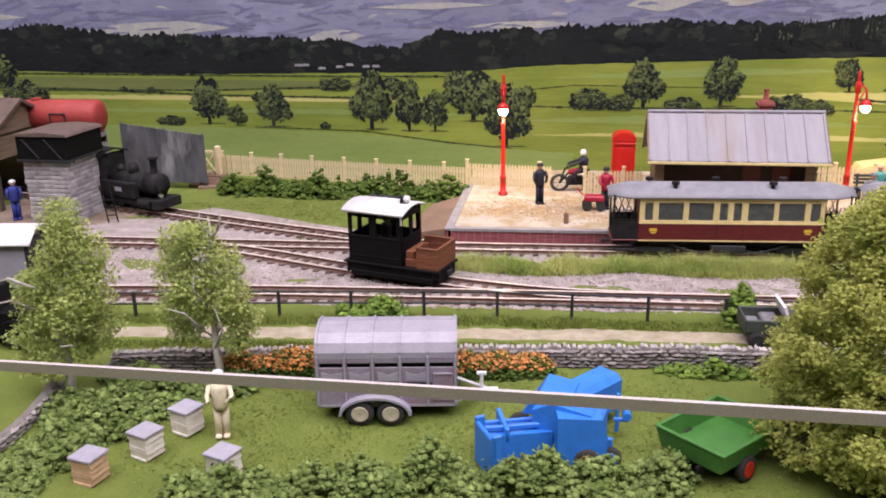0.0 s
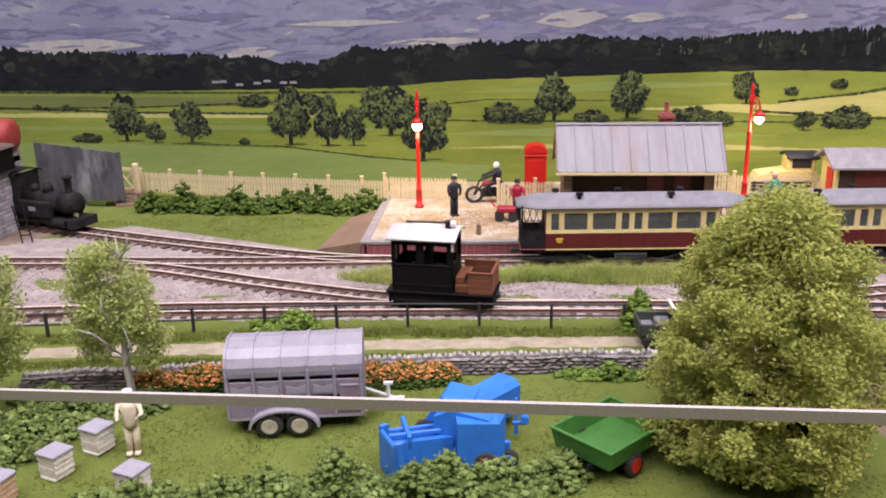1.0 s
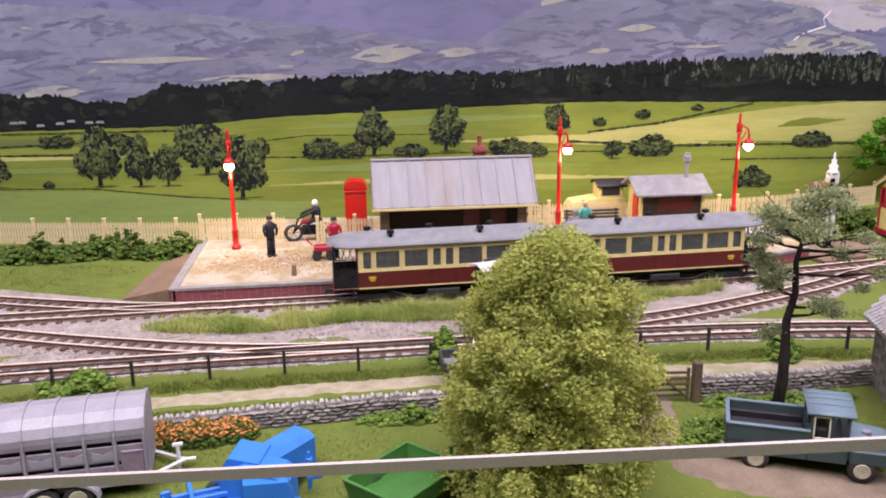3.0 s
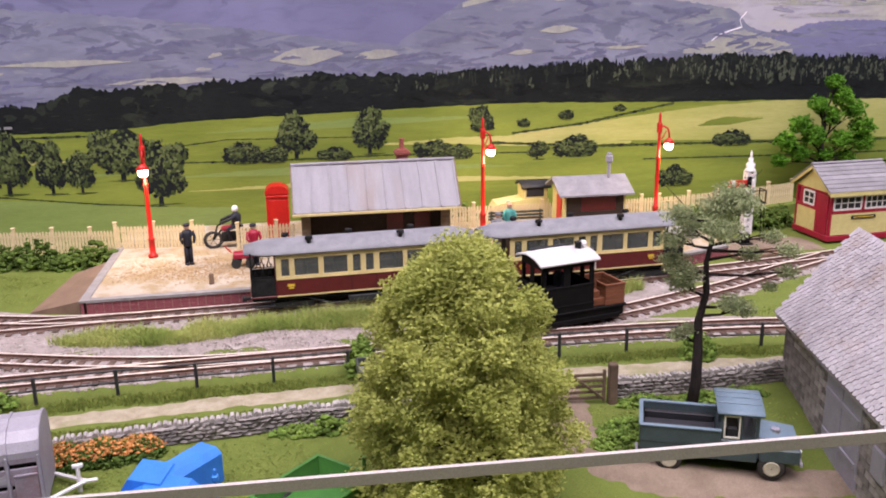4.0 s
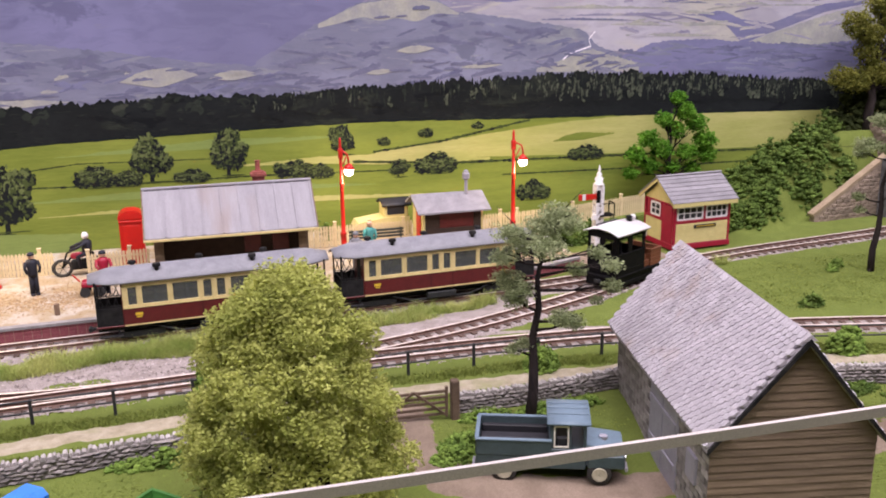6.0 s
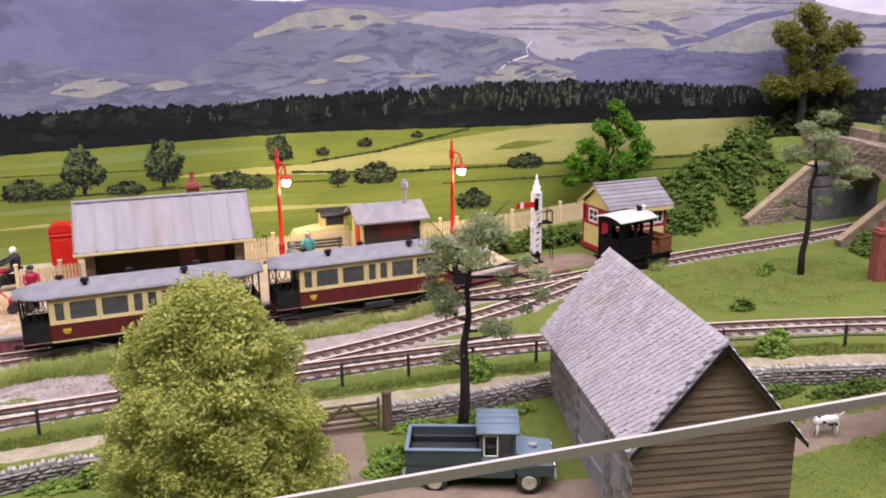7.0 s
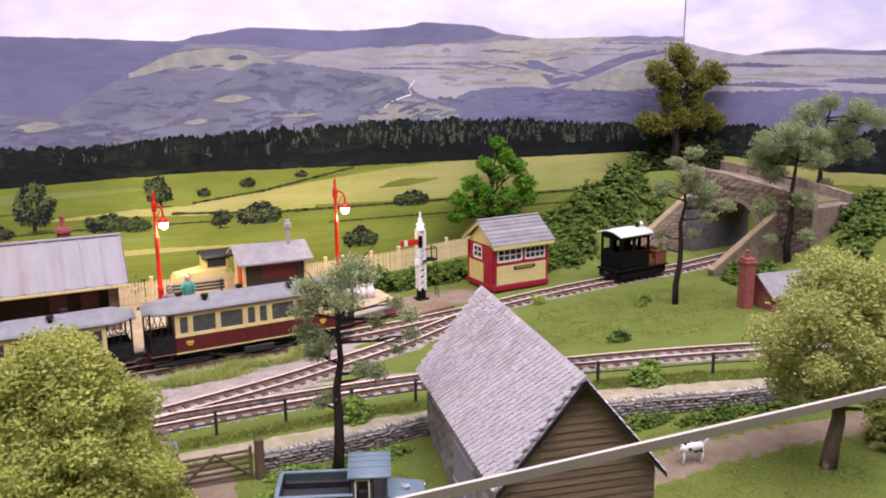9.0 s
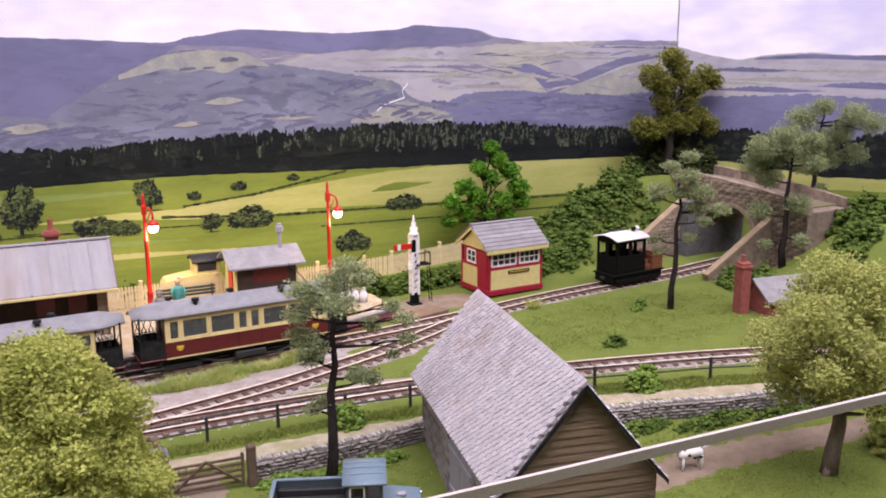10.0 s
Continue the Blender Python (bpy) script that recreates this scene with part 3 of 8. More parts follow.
# ---- platform ----
pf = thing("platform", "low brick-faced station platform with a sandy top", "platform", kind="structure")
FRONT = smooth_line([(1.4, 27.45), (8, 27.6), (15, 27.95), (22, 28.25), (25, 28.6), (27.3, 29.5)], .3, 4)
outline = [tuple(p) for p in FRONT] + [(27.3, 29.5), (27.2, 32.2), (24.5, 34.9), (1.25, 34.9)]
part("surface", M().prism(outline, "z", 0.0, .53), PLATTOP, pf, "sandy cream gravel top")
kerb = M()
for i in range(len(FRONT) - 1):
    (x0, y0), (x1, y1) = FRONT[i], FRONT[i + 1]
    kerb.add([(x0, y0 - .06, .46), (x1, y1 - .06, .46), (x1, y1 + .26, .46), (x0, y0 + .26, .46), (x0, y0 - .06, .565), (x1, y1 - .06, .565), (x1, y1 + .26, .56), (x0, y0 + .26, .56)], [(0, 1, 5, 4), (4, 5, 6, 7), (2, 3, 7, 6), (0, 3, 2, 1), (0, 4, 7, 3), (1, 2, 6, 5)])
kerb.box(1.16, 1.5, 27.4, 34.9, .46, .57, .02)
part("kerb", kerb, KERB, pf, "grey edging stone")
face = M()
rg = R(5)
for i in range(len(FRONT) - 1):
    (x0, y0), (x1, y1) = FRONT[i], FRONT[i + 1]
    for r in range(5):
        z = .02 + r * .088
        d = rg.uniform(.015, .03)
        face.add([(x0 + .01, y0 - d, z), (x1 - .005, y1 - d, z), (x1 - .005, y1 - d, z + .078), (x0 + .01, y0 - d, z + .078), (x0 + .01, y0 + .02, z), (x1 - .005, y1 + .02, z), (x1 - .005, y1 + .02, z + .078), (x0 + .01, y0 + .02, z + .078)], [(0, 1, 2, 3), (3, 2, 6, 7), (0, 4, 5, 1), (0, 3, 7, 4), (1, 5, 6, 2)])
part("brick_face", face, BRICKRED, pf, "dark red brick courses")
part("end_face", M().box(1.2, 1.3, 27.45, 34.9, 0, .47, 0), BRICKRED, pf)
solo("platform_ramp", M().add([(-.7, 27.95, .06), (1.16, 27.55, .5), (1.16, 32.6, .52), (-.1, 32.4, .16), (-.7, 27.95, .0), (1.16, 27.55, .0), (1.16, 32.6, .0), (-.1, 32.4, .0)], [(0, 1, 2, 3), (0, 4, 5, 1), (1, 5, 6, 2), (2, 6, 7, 3), (3, 7, 4, 0)]), RUBBER_TAN, "sloping brown ramp at the platform end", "ramp", kind="structure")
grit = M()
rq = R(29)
for cx, cy, sx, sy, n in ((6.0, 31.2, .9, 1.0, 1500), (4.4, 30.3, 1.3, .5, 1300), (6.6, 29.8, 1.2, .5, 500), (3.2, 31.2, .9, .6, 500), (24, 31.5, 1.6, .8, 500)):
    for i in range(n):
        x, y = rq.gauss(cx, sx), rq.gauss(cy, sy)
        if 1.7 < x < 27 and 28.0 < y < 34.5:
            r = rq.uniform(.02, .05)
            grit.add([(x + a * r * rq.uniform(.6, 1.3), y + b * r * rq.uniform(.6, 1.3), .531 + max(0, c) * r * .5) for a, b, c in OCT[0]], OCT[1])
solo("platform_grit", grit, GRIT, "scattered brown grit trodden across the platform", "grit", kind="stuff")
stump = M().cyl((0, 0, 0), (0, 0, .42), .1, .09, 9)
solo("short_post", stump, RUBBER_TAN, "short brown wooden post on the platform", "post", at=(5.75, 28.6, .53))

# ---- backdrop: a printed landscape on flat boards ----
BY = 38.4


def flat(name, c1, c2, sc, lo=.35, hi=.65, c3=None, st=(1, 1, 1), fine=6.0):
    return mat(name, c1, c2, sc, .85, 0, 0, fine * 3, .1, c3=c3, lo=lo, hi=hi, stretch=st, grain=.35)


P_SKY = flat("print_sky", (.90, .86, .91), (.62, .60, .86), .10, st=(.6, 1, 1.5), lo=.42, hi=.60)
P_PALE = flat("print_pale_slope", (.37, .37, .335), (.28, .285, .305), 1.1, fine=3, c3=(.24, .245, .30))
P_WOODPATCH = flat("print_hill_wood", (.125, .13, .215), (.16, .162, .255), 1.5, fine=5)
P_FIELD = flat("print_meadow", (.22, .265, .053), (.148, .19, .036), .30, st=(.3, 1, 2.2), c3=(.165, .205, .05), fine=3, lo=.38, hi=.6)
P_FIELDDARK = flat("print_dark_meadow", (.15, .175, .06), (.115, .14, .045), .3, st=(.4, 1, 2.5), fine=5)
P_WHEAT = flat("print_ripe_field", (.45, .43, .17), (.34, .355, .11), .3, st=(.3, 1, 2.5), c3=(.26, .29, .08), fine=3, lo=.38, hi=.62)
P_HEDGE = flat("print_hedge", (.035, .05, .02), (.06, .08, .028), 1.5, fine=6)
P_LEAF = flat("print_leaf", (.085, .112, .042), (.135, .165, .065), 2.5, fine=8)
P_ROOF = flat("print_cottage", (.30, .30, .33), (.2, .2, .22), 3)


def slope_ink(name, base, dark, pale, sc, tilt, seed, pale_at=.6, dark_at=.42):
    """Printed hillside: hazy base, pale open slopes, dark plantations and small clearings."""
    k = bpy.data.materials.new(name)
    k.use_nodes = True
    N, L = k.node_tree.nodes, k.node_tree.links
    b = N["Principled BSDF"]
    b.inputs["Roughness"].default_value, b.inputs["Specular IOR Level"].default_value = .85, .1
    co = N.new("ShaderNodeTexCoord")

    def nz(s_, st, rot, det, off):
        mp = N.new("ShaderNodeMapping")
        mp.inputs["Rotation"].default_value = (0, rot, 0)
        mp.inputs["Scale"].default_value = st
        mp.inputs["Location"].default_value = (off, seed, off * .7)
        L.new(co.outputs["Object"], mp.inputs[0])
        n = N.new("ShaderNodeTexNoise")
        n.inputs["Scale"].default_value, n.inputs["Detail"].default_value = s_ / K, det
        n.inputs["Roughness"].default_value, n.inputs["Distortion"].default_value = .62, .7
        L.new(mp.outputs[0], n.inputs["Vector"])
        return n.outputs[0]

    def cut(src, a, c):
        r = N.new("ShaderNodeMapRange")
        r.interpolation_type = "SMOOTHSTEP"
        r.inputs[1].default_value, r.inputs[2].default_value = a, c
        L.new(src, r.inputs[0])
        return r.outputs[0]

    def over(under, colour, fac, amount):
        m_ = N.new("ShaderNodeMath")
        m_.operation = "MULTIPLY"
        L.new(fac, m_.inputs[0])
        m_.inputs[1].default_value = amount
        x = N.new("ShaderNodeMix")
        x.data_type = "RGBA"
        L.new(m_.outputs[0], x.inputs[0])
        if isinstance(under, tuple):
            x.inputs[6].default_value = (*under, 1)
        else:
            L.new(under, x.inputs[6])
        x.inputs[7].default_value = (*colour, 1)
        return x.outputs[2]

    c = over(base, tuple(v * 1.3 for v in base), cut(nz(.16 * sc, (1, 1, 1.5), tilt, 3, .1), .35, .68), 1)
    c = over(c, pale, cut(nz(.13 * sc, (.8, 1, 1.9), tilt, 5, .6), pale_at, pale_at + .1), .75)
    c = over(c, dark, cut(nz(.30 * sc, (.6, 1, 1.6), -tilt, 5, .3), 1 - dark_at, 1 - dark_at + .05), .75)
    c = over(c, dark, cut(nz(2.0 * sc, (.4, 1, 1.3), .9 + tilt, 5, .8), .45, .65), .3)
    c = over(c, pale, cut(nz(1.1 * sc, (.4, 1, 2.4), tilt, 4, .9), .61, .65), .45)
    L.new(c, b.inputs["Base Color"])
    return k


P_HILL = slope_ink("print_hill", (.172, .180, .262), (.125, .132, .205), (.27, .285, .31), 1.3, .3, .2, .57, .44)
P_HILL2 = slope_ink("print_hill_far", (.235, .225, .315), (.14, .135, .24), (.50, .48, .42), .9, -.35, .5, .49, .45)
P_SHADE = slope_ink("print_hill_shade", (.14, .145, .24), (.105, .108, .19), (.23, .235, .30), 1.1, .5, .8, .57, .48)
P_FOREST = slope_ink("print_forest", (.011, .013, .014), (.006, .007, .009), (.032, .038, .03), 3.0, .0, 1.2, .58)
P_FOREST2 = slope_ink("print_forest_light", (.020, .025, .021), (.010, .012, .013), (.05, .058, .045), 4.0, .0, 1.6, .56)
P_FIELDPALE = flat("print_pale_meadow", (.22, .29, .09), (.175, .235, .07), .3, st=(.3, 1, 2.2), fine=3)
P_FIR = flat("print_fir", (.10, .112, .082), (.045, .055, .04), 2.5, fine=8)
P_MOOR = slope_ink("print_moor", (.325, .312, .37), (.225, .218, .31), (.44, .425, .38), .9, -.25, 2.1, .52, .36)
P_DEEP = slope_ink("print_deep_slope", (.150, .150, .262), (.115, .116, .21), (.20, .20, .30), .8, .4, 2.6, .56, .42)
BMATS = [P_SKY, P_HILL, P_HILL2, P_PALE, P_WOODPATCH, P_FOREST, P_FOREST2, P_FIELD, P_FIELDDARK, P_WHEAT, P_HEDGE, P_LEAF, P_ROOF, P_SHADE, P_FIR, P_FIELDPALE, P_MOOR, P_DEEP]


class Print:
    """Flat inked shapes in the plane of a board: u along it, v up, layer = how far it stands off."""

    def __init__(s):
        s.m, s.top, s.base = M(), 4.4, 0.0

    def next(s):
        s.top += .0016
        return s.top

    def poly(s, pts, ink, layer):
        s.m.cur = ink
        s.m.add([(u, -.01 * (layer + s.base), v) for u, v in pts], [tuple(range(len(pts)))])

    def band(s, top, bottom, ink, layer, rough=0.0, step=.25, seed=0):
        rg = R(seed)
        u = np.arange(top[0][0], top[-1][0] + step, step)
        a = np.interp(u, [p[0] for p in top], [p[1] for p in top])
        b = np.interp(u, [p[0] for p in bottom], [p[1] for p in bottom])
        if s.base:                                     # hill outlines are rounded
            n = min(int(.55 / step), (len(u) - 1) // 3)
            if n > 0:
                ker = np.hanning(2 * n + 3)[1:-1]
                ker /= ker.sum()
                a, b = (np.convolve(np.pad(q, n, mode="reflect", reflect_type="odd"), ker, "valid") for q in (a, b))
        a = a + np.array([rg.uniform(-rough, rough) + rough * 1.5 * noise.noise(Vector((x * .8, seed, 0))) for x in u])
        s.m.cur = ink
        layer += s.base
        for i in range(len(u) - 1):
            s.m.add([(u[i], -.01 * layer, b[i]), (u[i + 1], -.01 * layer, b[i + 1]), (u[i + 1], -.01 * layer, a[i + 1]), (u[i], -.01 * layer, a[i])], [(0, 1, 2, 3)])

    def blot(s, u, v, ru, rv, ink, layer, rg, n=14):
        a0 = rg.uniform(0, 6.28)
        s.poly([(u + ru * rg.uniform(.7, 1.15) * math.cos(a0 + 6.283 * i / n), v + rv * rg.uniform(.7, 1.15) * math.sin(a0 + 6.283 * i / n)) for i in range(n)], ink, layer)

    def tree(s, u, v, w, h, rg):
        """A field tree: trunk and a crown of many ragged leaf blots, lit from above."""
        s.top = 4.8 + (int(u * 7) % 3) * 1.0
        s.poly([(u - .045 * w, v), (u + .045 * w, v), (u + .03 * w, v + .5 * h), (u - .03 * w, v + .5 * h)], 5, s.next())
        flat_ = h < w * .75
        heads = [(0, .62, .30, .34), (-.12, .42, .30, .26), (.13, .4, .3, .26)] if not flat_ else [(-.25, .35, .24, .34), (.05, .45, .3, .42), (.3, .32, .2, .3)]
        heads += [(rg.uniform(-.4, .4), rg.uniform(.28, .86) if not flat_ else rg.uniform(.2, .6), rg.uniform(.09, .19), rg.uniform(.08, .17)) for i in range(9)]
        s.blot(u + .1 * w, v + .02 * h, .34 * w, .035, 10, s.next(), rg, 12)
        for a, b, c, d in heads:
            s.blot(u + a * w, v + b * h, c * w, d * h, 5, s.next(), rg, 22)
        for k in range(int(300 + 160 * w)):
            a, b, c, d = heads[rg.randrange(len(heads))]
            r, t = rg.random() ** .42 * 1.06, rg.uniform(0, 6.28)
            x, z = a + c * r * math.cos(t), b + d * r * math.sin(t)
            if z < .06:
                continue
            up = math.sin(t) * r - .35 * math.cos(t)
            ink = 11 if up > .0 and rg.random() < .62 else (10 if rg.random() < .55 else 5)
            s.blot(u + x * w, v + z * h, .036 * w * rg.uniform(.4, 1.3), .036 * h * rg.uniform(.4, 1.3), ink, s.next(), rg, 6)

    def stem(s, u, v, w, h, ink, layer, rg):
        """One tree of a far wood: a narrow, ragged upright shape."""
        left, right = [], []
        for k in range(6):
            f = k / 5
            q = w * (1 - .8 * f ** 1.5)
            left.append((u - q * rg.uniform(.45, 1.15), v + h * f))
            right.append((u + q * rg.uniform(.45, 1.15), v + h * f))
        s.poly(right + left[::-1], ink, layer)

    def stand(s, u, v, w, h, tilt, ink, layer, rg):
        """A plantation on a far slope: ragged tree tops above, a soft lower edge."""
        n = max(5, int(w / .1))
        top = [(u + w * (k / n - .5), v + tilt * w * (k / n - .5) + h * math.sin(math.pi * (.06 + .88 * k / n)) ** .5 * rg.uniform(.55, 1.15)) for k in range(n + 1)]
        low = [(u + w * (k / 4 - .5), v + tilt * w * (k / 4 - .5) - h * .25 * rg.random()) for k in range(5)]
        s.poly(low + top[::-1], ink, layer)

    def track(s, pts, t, ink, layer):
        for (u0, v0), (u1, v1) in zip(pts[:-1], pts[1:]):
            s.poly([(u0, v0 - t), (u1, v1 - t), (u1, v1 + t), (u0, v0 + t)], ink, layer)

    def hedge(s, pts, t, rg, layer=None, ink=10):
        s.top = 4.3
        for (u0, v0), (u1, v1) in zip(pts[:-1], pts[1:]):
            n = max(2, int(abs(u1 - u0) / .15))
            for i in range(n):
                q = i / n
                s.blot(u0 + (u1 - u0) * q, v0 + (v1 - v0) * q, rg.uniform(.1, .24), t * rg.uniform(.6, 1.3), ink if rg.random() < .8 else 5, s.next(), rg, 7)


TOP = [(-42, 7.3), (-25, 7.3), (-21.6, 7.6), (-16.8, 7.1), (-12, 6.95), (-6.6, 6.8), (-2.6, 6.35), (-.3, 7.1), (3.8, 7.2), (10.4, 7.5), (15.4, 7.4), (22, 7.75), (27.6, 7.85), (31.4, 8.0), (37.4, 7.8), (45, 7.25), (52, 7.1)]
BOT = [(-42, 5.3), (-25, 5.3), (-15.4, 5.1), (-6, 5.15), (0, 5.2), (5, 5.55), (13, 5.75), (19.5, 5.9), (22, 5.85), (28, 5.7), (34, 5.6), (41, 5.5), (52, 5.25)]
RIDGE = [(-42, 11.2), (-30, 11.9), (-16, 12.6), (-6, 12.2), (3, 12.8), (9, 12.5), (12.7, 12.4), (15.4, 12.32), (19.8, 12.16), (22.5, 12.75), (23.6, 12.84), (28.3, 12.66), (31.4, 12.9), (32.7, 13.15), (36.2, 12.98), (37.6, 12.54), (40.2, 12.27), (46.2, 12.4), (50.6, 12.4)]
bd = thing("backdrop", "printed backdrop board of fields, woods and violet hills", "backdrop", at=(0, BY, 0), kind="structure")
part("board", M().box(-42, 50.6, .11, .6, -1, 24, 0), P_SKY, bd, "pale cloudy printed sky")
pr = Print()
rg = R(77)
low = [(-42, 4.5), (52, 4.5)]
def edge(line, u):
    return float(np.interp(u, [p[0] for p in line], [p[1] for p in line]))


MOOR, DEEP = 16, 17
rf_ = R(88)
ROUND = [(14.4, 9.0), (17.45, 10.75), (19.5, 11.67), (21.6, 11.94), (23.5, 11.76), (24.5, 11.2), (26.5, 10.95), (28, 10.75), (30, 10.45), (31.5, 10.2), (32.2, 9.4), (33.6, 8.9)]
LEFT = [(-42, 9.9), (-20, 10.5), (-8, 11.0), (0, 10.5), (4, 10.1), (8, 9.6), (11, 9.15), (14, 8.85), (17, 8.5)]
pr.base = -10.0                                       # hills and woods lie under the fields
pr.band(RIDGE, [(-42, 6.5), (50.6, 6.5)], 2, 1, .03, .3, 3)
pr.band([(25.5, 11.2), (27, 11.6), (28.6, 11.8), (31.3, 11.85), (35.7, 12.0), (38, 12.2), (42, 12.0), (46, 12.1), (50.6, 12.1)], [(25.5, 11.1), (27, 10.4), (31.3, 9.2), (36, 8.9), (50.6, 8.9)], MOOR, 1.2, .05, .25, 51)
pr.band([(19.9, 12.16), (20.6, 12.4)] + [(u, v - .02) for u, v in RIDGE if 20.7 < u < 36.5] + [(37.3, 12.5)], [(19.9, 12.1), (20.6, 12.08), (23.5, 12.0), (27, 11.62), (29, 11.85), (31.3, 11.95), (34, 12.05), (36.8, 12.3), (37.3, 12.45)], DEEP, 1.4, .03, .15, 52)
pr.band([(u, v - .01) for u, v in RIDGE if u < 19] + [(20.2, 12.15)], [(-42, 8), (12, 8.4), (14.4, 8.8), (17.4, 10.5), (19.5, 11.6), (20.2, 12.1)], DEEP, 1.6, .03, .25, 53)
for a, b, c, d, ink in ((28.5, 37.0, 11.35, .10, 3), (30, 40.0, 10.95, .09, 2), (33, 40.5, 10.45, .16, 3), (29, 34.5, 10.75, .08, 13), (34, 40.2, 9.85, .12, 3), (38, 46, 11.75, .10, 2), (42, 49.5, 11.35, .07, 3), (44, 50.5, 12.0, .06, 13), (36, 39, 11.6, .08, 13)):
    pr.band([(a, c), (a * .6 + b * .4, c + d), (b, c - .1)], [(a, c - .02), (a * .4 + b * .6, c - d), (b, c - .12)], ink, 1.7 + a * .003, .04, .12, int(a * 7))
pr.band([(38.3, 10.95), (39.8, 11.1), (41.1, 10.6), (42.9, 10.35), (44.5, 10.87), (46.2, 11.35), (50.6, 11.8)], [(38.3, 10.9), (40, 10.4), (41.3, 9.2), (42.1, 9.6), (44.2, 10.2), (46.5, 10.95), (50.6, 11.6)], DEEP, 1.9, .03, .12, 54)
pr.band([(41.5, 9.35), (44.4, 10.2), (47, 10.9), (50.6, 11.55)], [(41.5, 9.2), (45.4, 9.1), (50.6, 9.4)], 3, 1.95, .04, .15, 55)
pr.band([(33.2, 8.6), (35.7, 9.5), (38.3, 9.62), (42.1, 9.35), (46.3, 9.15), (50.6, 9.45)], [(33.2, 6.5), (50.6, 6.5)], DEEP, 2.0, .05, .15, 56)
pr.band(LEFT, [(-42, 6), (17, 6)], 1, 2.1, .06, .2, 34)
pr.band(ROUND, [(14.4, 6.5), (33.6, 6.5)], 1, 2.2, .04, .15, 5)
pr.band([(u, v - .05) for u, v in ROUND if 17 < u < 24.6], [(17.4, 10.5), (18.6, 10.75), (19.7, 11.05), (20.5, 10.75), (21.3, 10.97), (22.4, 10.7), (23.3, 11.15), (24.5, 11.05)], 3, 2.25, .02, .1, 6)
pr.band([(28.8, 8.3), (30.6, 8.75), (31.9, 9.3), (32.6, 9.0), (34.8, 8.4)], [(28.8, 8.1), (34.8, 7.9)], 3, 2.3, .06, .1, 57)
for i in range(130):                                   # darker woods and paler streaks on the far right slopes
    u = rf_.uniform(34, 50.2)
    low = rf_.random() < .6
    v = rf_.uniform(7.6, 9.2) if low else rf_.uniform(9.6, 11.7)
    pr.stand(u, v, rf_.uniform(.5, 2.2), rf_.uniform(.06, .2), rf_.uniform(-.2, .2), rf_.choice((4, 13, 1)) if low else rf_.choice((2, 2, 3, MOOR)), 2.31 + i * .0014, rf_)
pr.track([(30.3, 8.7), (30.7, 9.0), (31.2, 9.15), (31.9, 9.35), (31.75, 9.7), (32.1, 10.1)], .035, 0, 2.5)
rh = R(61)
for u, v, w, h in ((22.6, 11.35, .9, .2), (20.6, 10.95, .8, .12), (21.6, 11.0, .6, .1), (19.0, 10.75, .6, .12), (23.6, 11.0, .7, .12), (31.6, 8.55, .9, .12), (33.2, 8.4, 1.0, .14), (30.2, 8.35, .6, .08), (9.2, 8.3, .9, .14), (10.6, 8.7, .7, .12), (-15, 7.3, 1.6, .1), (-17, 7.1, 1.2, .1)):
    pr.stand(u, v, w, h, .05, 4, 3.95 + .002 * (u + 20), rh)       # copses on the open ground
for i in range(420):                                   # plantations, rides and clearings over the near slopes
    u = rh.uniform(-34, 33)
    t0 = edge(LEFT, u) if u < 15 else edge(ROUND, u)
    lo_ = edge(TOP, u) - .1
    f = rh.random()
    v = lo_ + (t0 - lo_ - .35) * f
    if u > 16 and 10.6 < v:
        continue
    ink = 4 if rh.random() < .55 else (13 if rh.random() < .7 else (3 if rh.random() < .25 else 1))
    w = rh.uniform(.35, 1.7) * (.6 if ink == 3 else 1)
    pr.stand(u, v, w, rh.uniform(.08, .26), rh.choice((-.28, -.12, .05, .2, .34)), ink, 2.55 + i * .002, rh)
for u0, u1, v, h, ink in ((21.3, 23.2, 9.4, .22, 3), (19.7, 21.1, 8.35, .16, 3), (12.2, 14.3, 8.35, .2, 3), (8.2, 11.6, 8.4, .48, 3), (12.4, 14.3, 8.48, .17, 3), (.8, 6.0, 7.4, .2, 3), (-19.2, -11, 7.3, .42, 3), (-7.4, -4.2, 6.85, .42, 3), (-17, -11, 8.1, .16, 4), (-30, -22, 7.9, .35, 3), (-4, 2, 8.3, .16, 3), (-10, -5, 8.7, .18, 4), (24.6, 26.8, 8.5, .14, 3)):
    m_ = (u0 + u1) / 2
    pr.band([(u0, v - h * .3), (m_ - .2 * (u1 - u0), v + h * .7), (m_ + .2 * (u1 - u0), v + h), (u1, v + h * .2)], [(u0, v - h * .35), (m_, v - h), (u1, v + h * .1)], ink, 3.5 + (u0 + 30) * .003, .02, .12, int(u0 * 3) + 200)
for i in range(60):                                    # dark rows of trees over the clearings
    u = rh.uniform(-20, 27)
    pr.stand(u, edge(TOP, u) + rh.uniform(.05, 1.1), rh.uniform(.4, 1.4), rh.uniform(.06, .15), rh.uniform(-.15, .2), 4, 3.75 + i * .002, rh)
pr.band(TOP, [(-42, 4.4), (52, 4.4)], 5, 4.0, .16, .1, 8)
for i in range(520):                                   # rounded crowns on the broadleaved part of the wood
    u = rh.uniform(-40, 20)
    f = i / 520
    v = edge(TOP, u) - .12 - f * (edge(TOP, u) - edge(BOT, u)) * .5
    pr.blot(u, v, rh.uniform(.16, .42), rh.uniform(.14, .32), 6 if rh.random() < .5 - .45 * f else 5, 4.1 + i * .002, rh, 11)
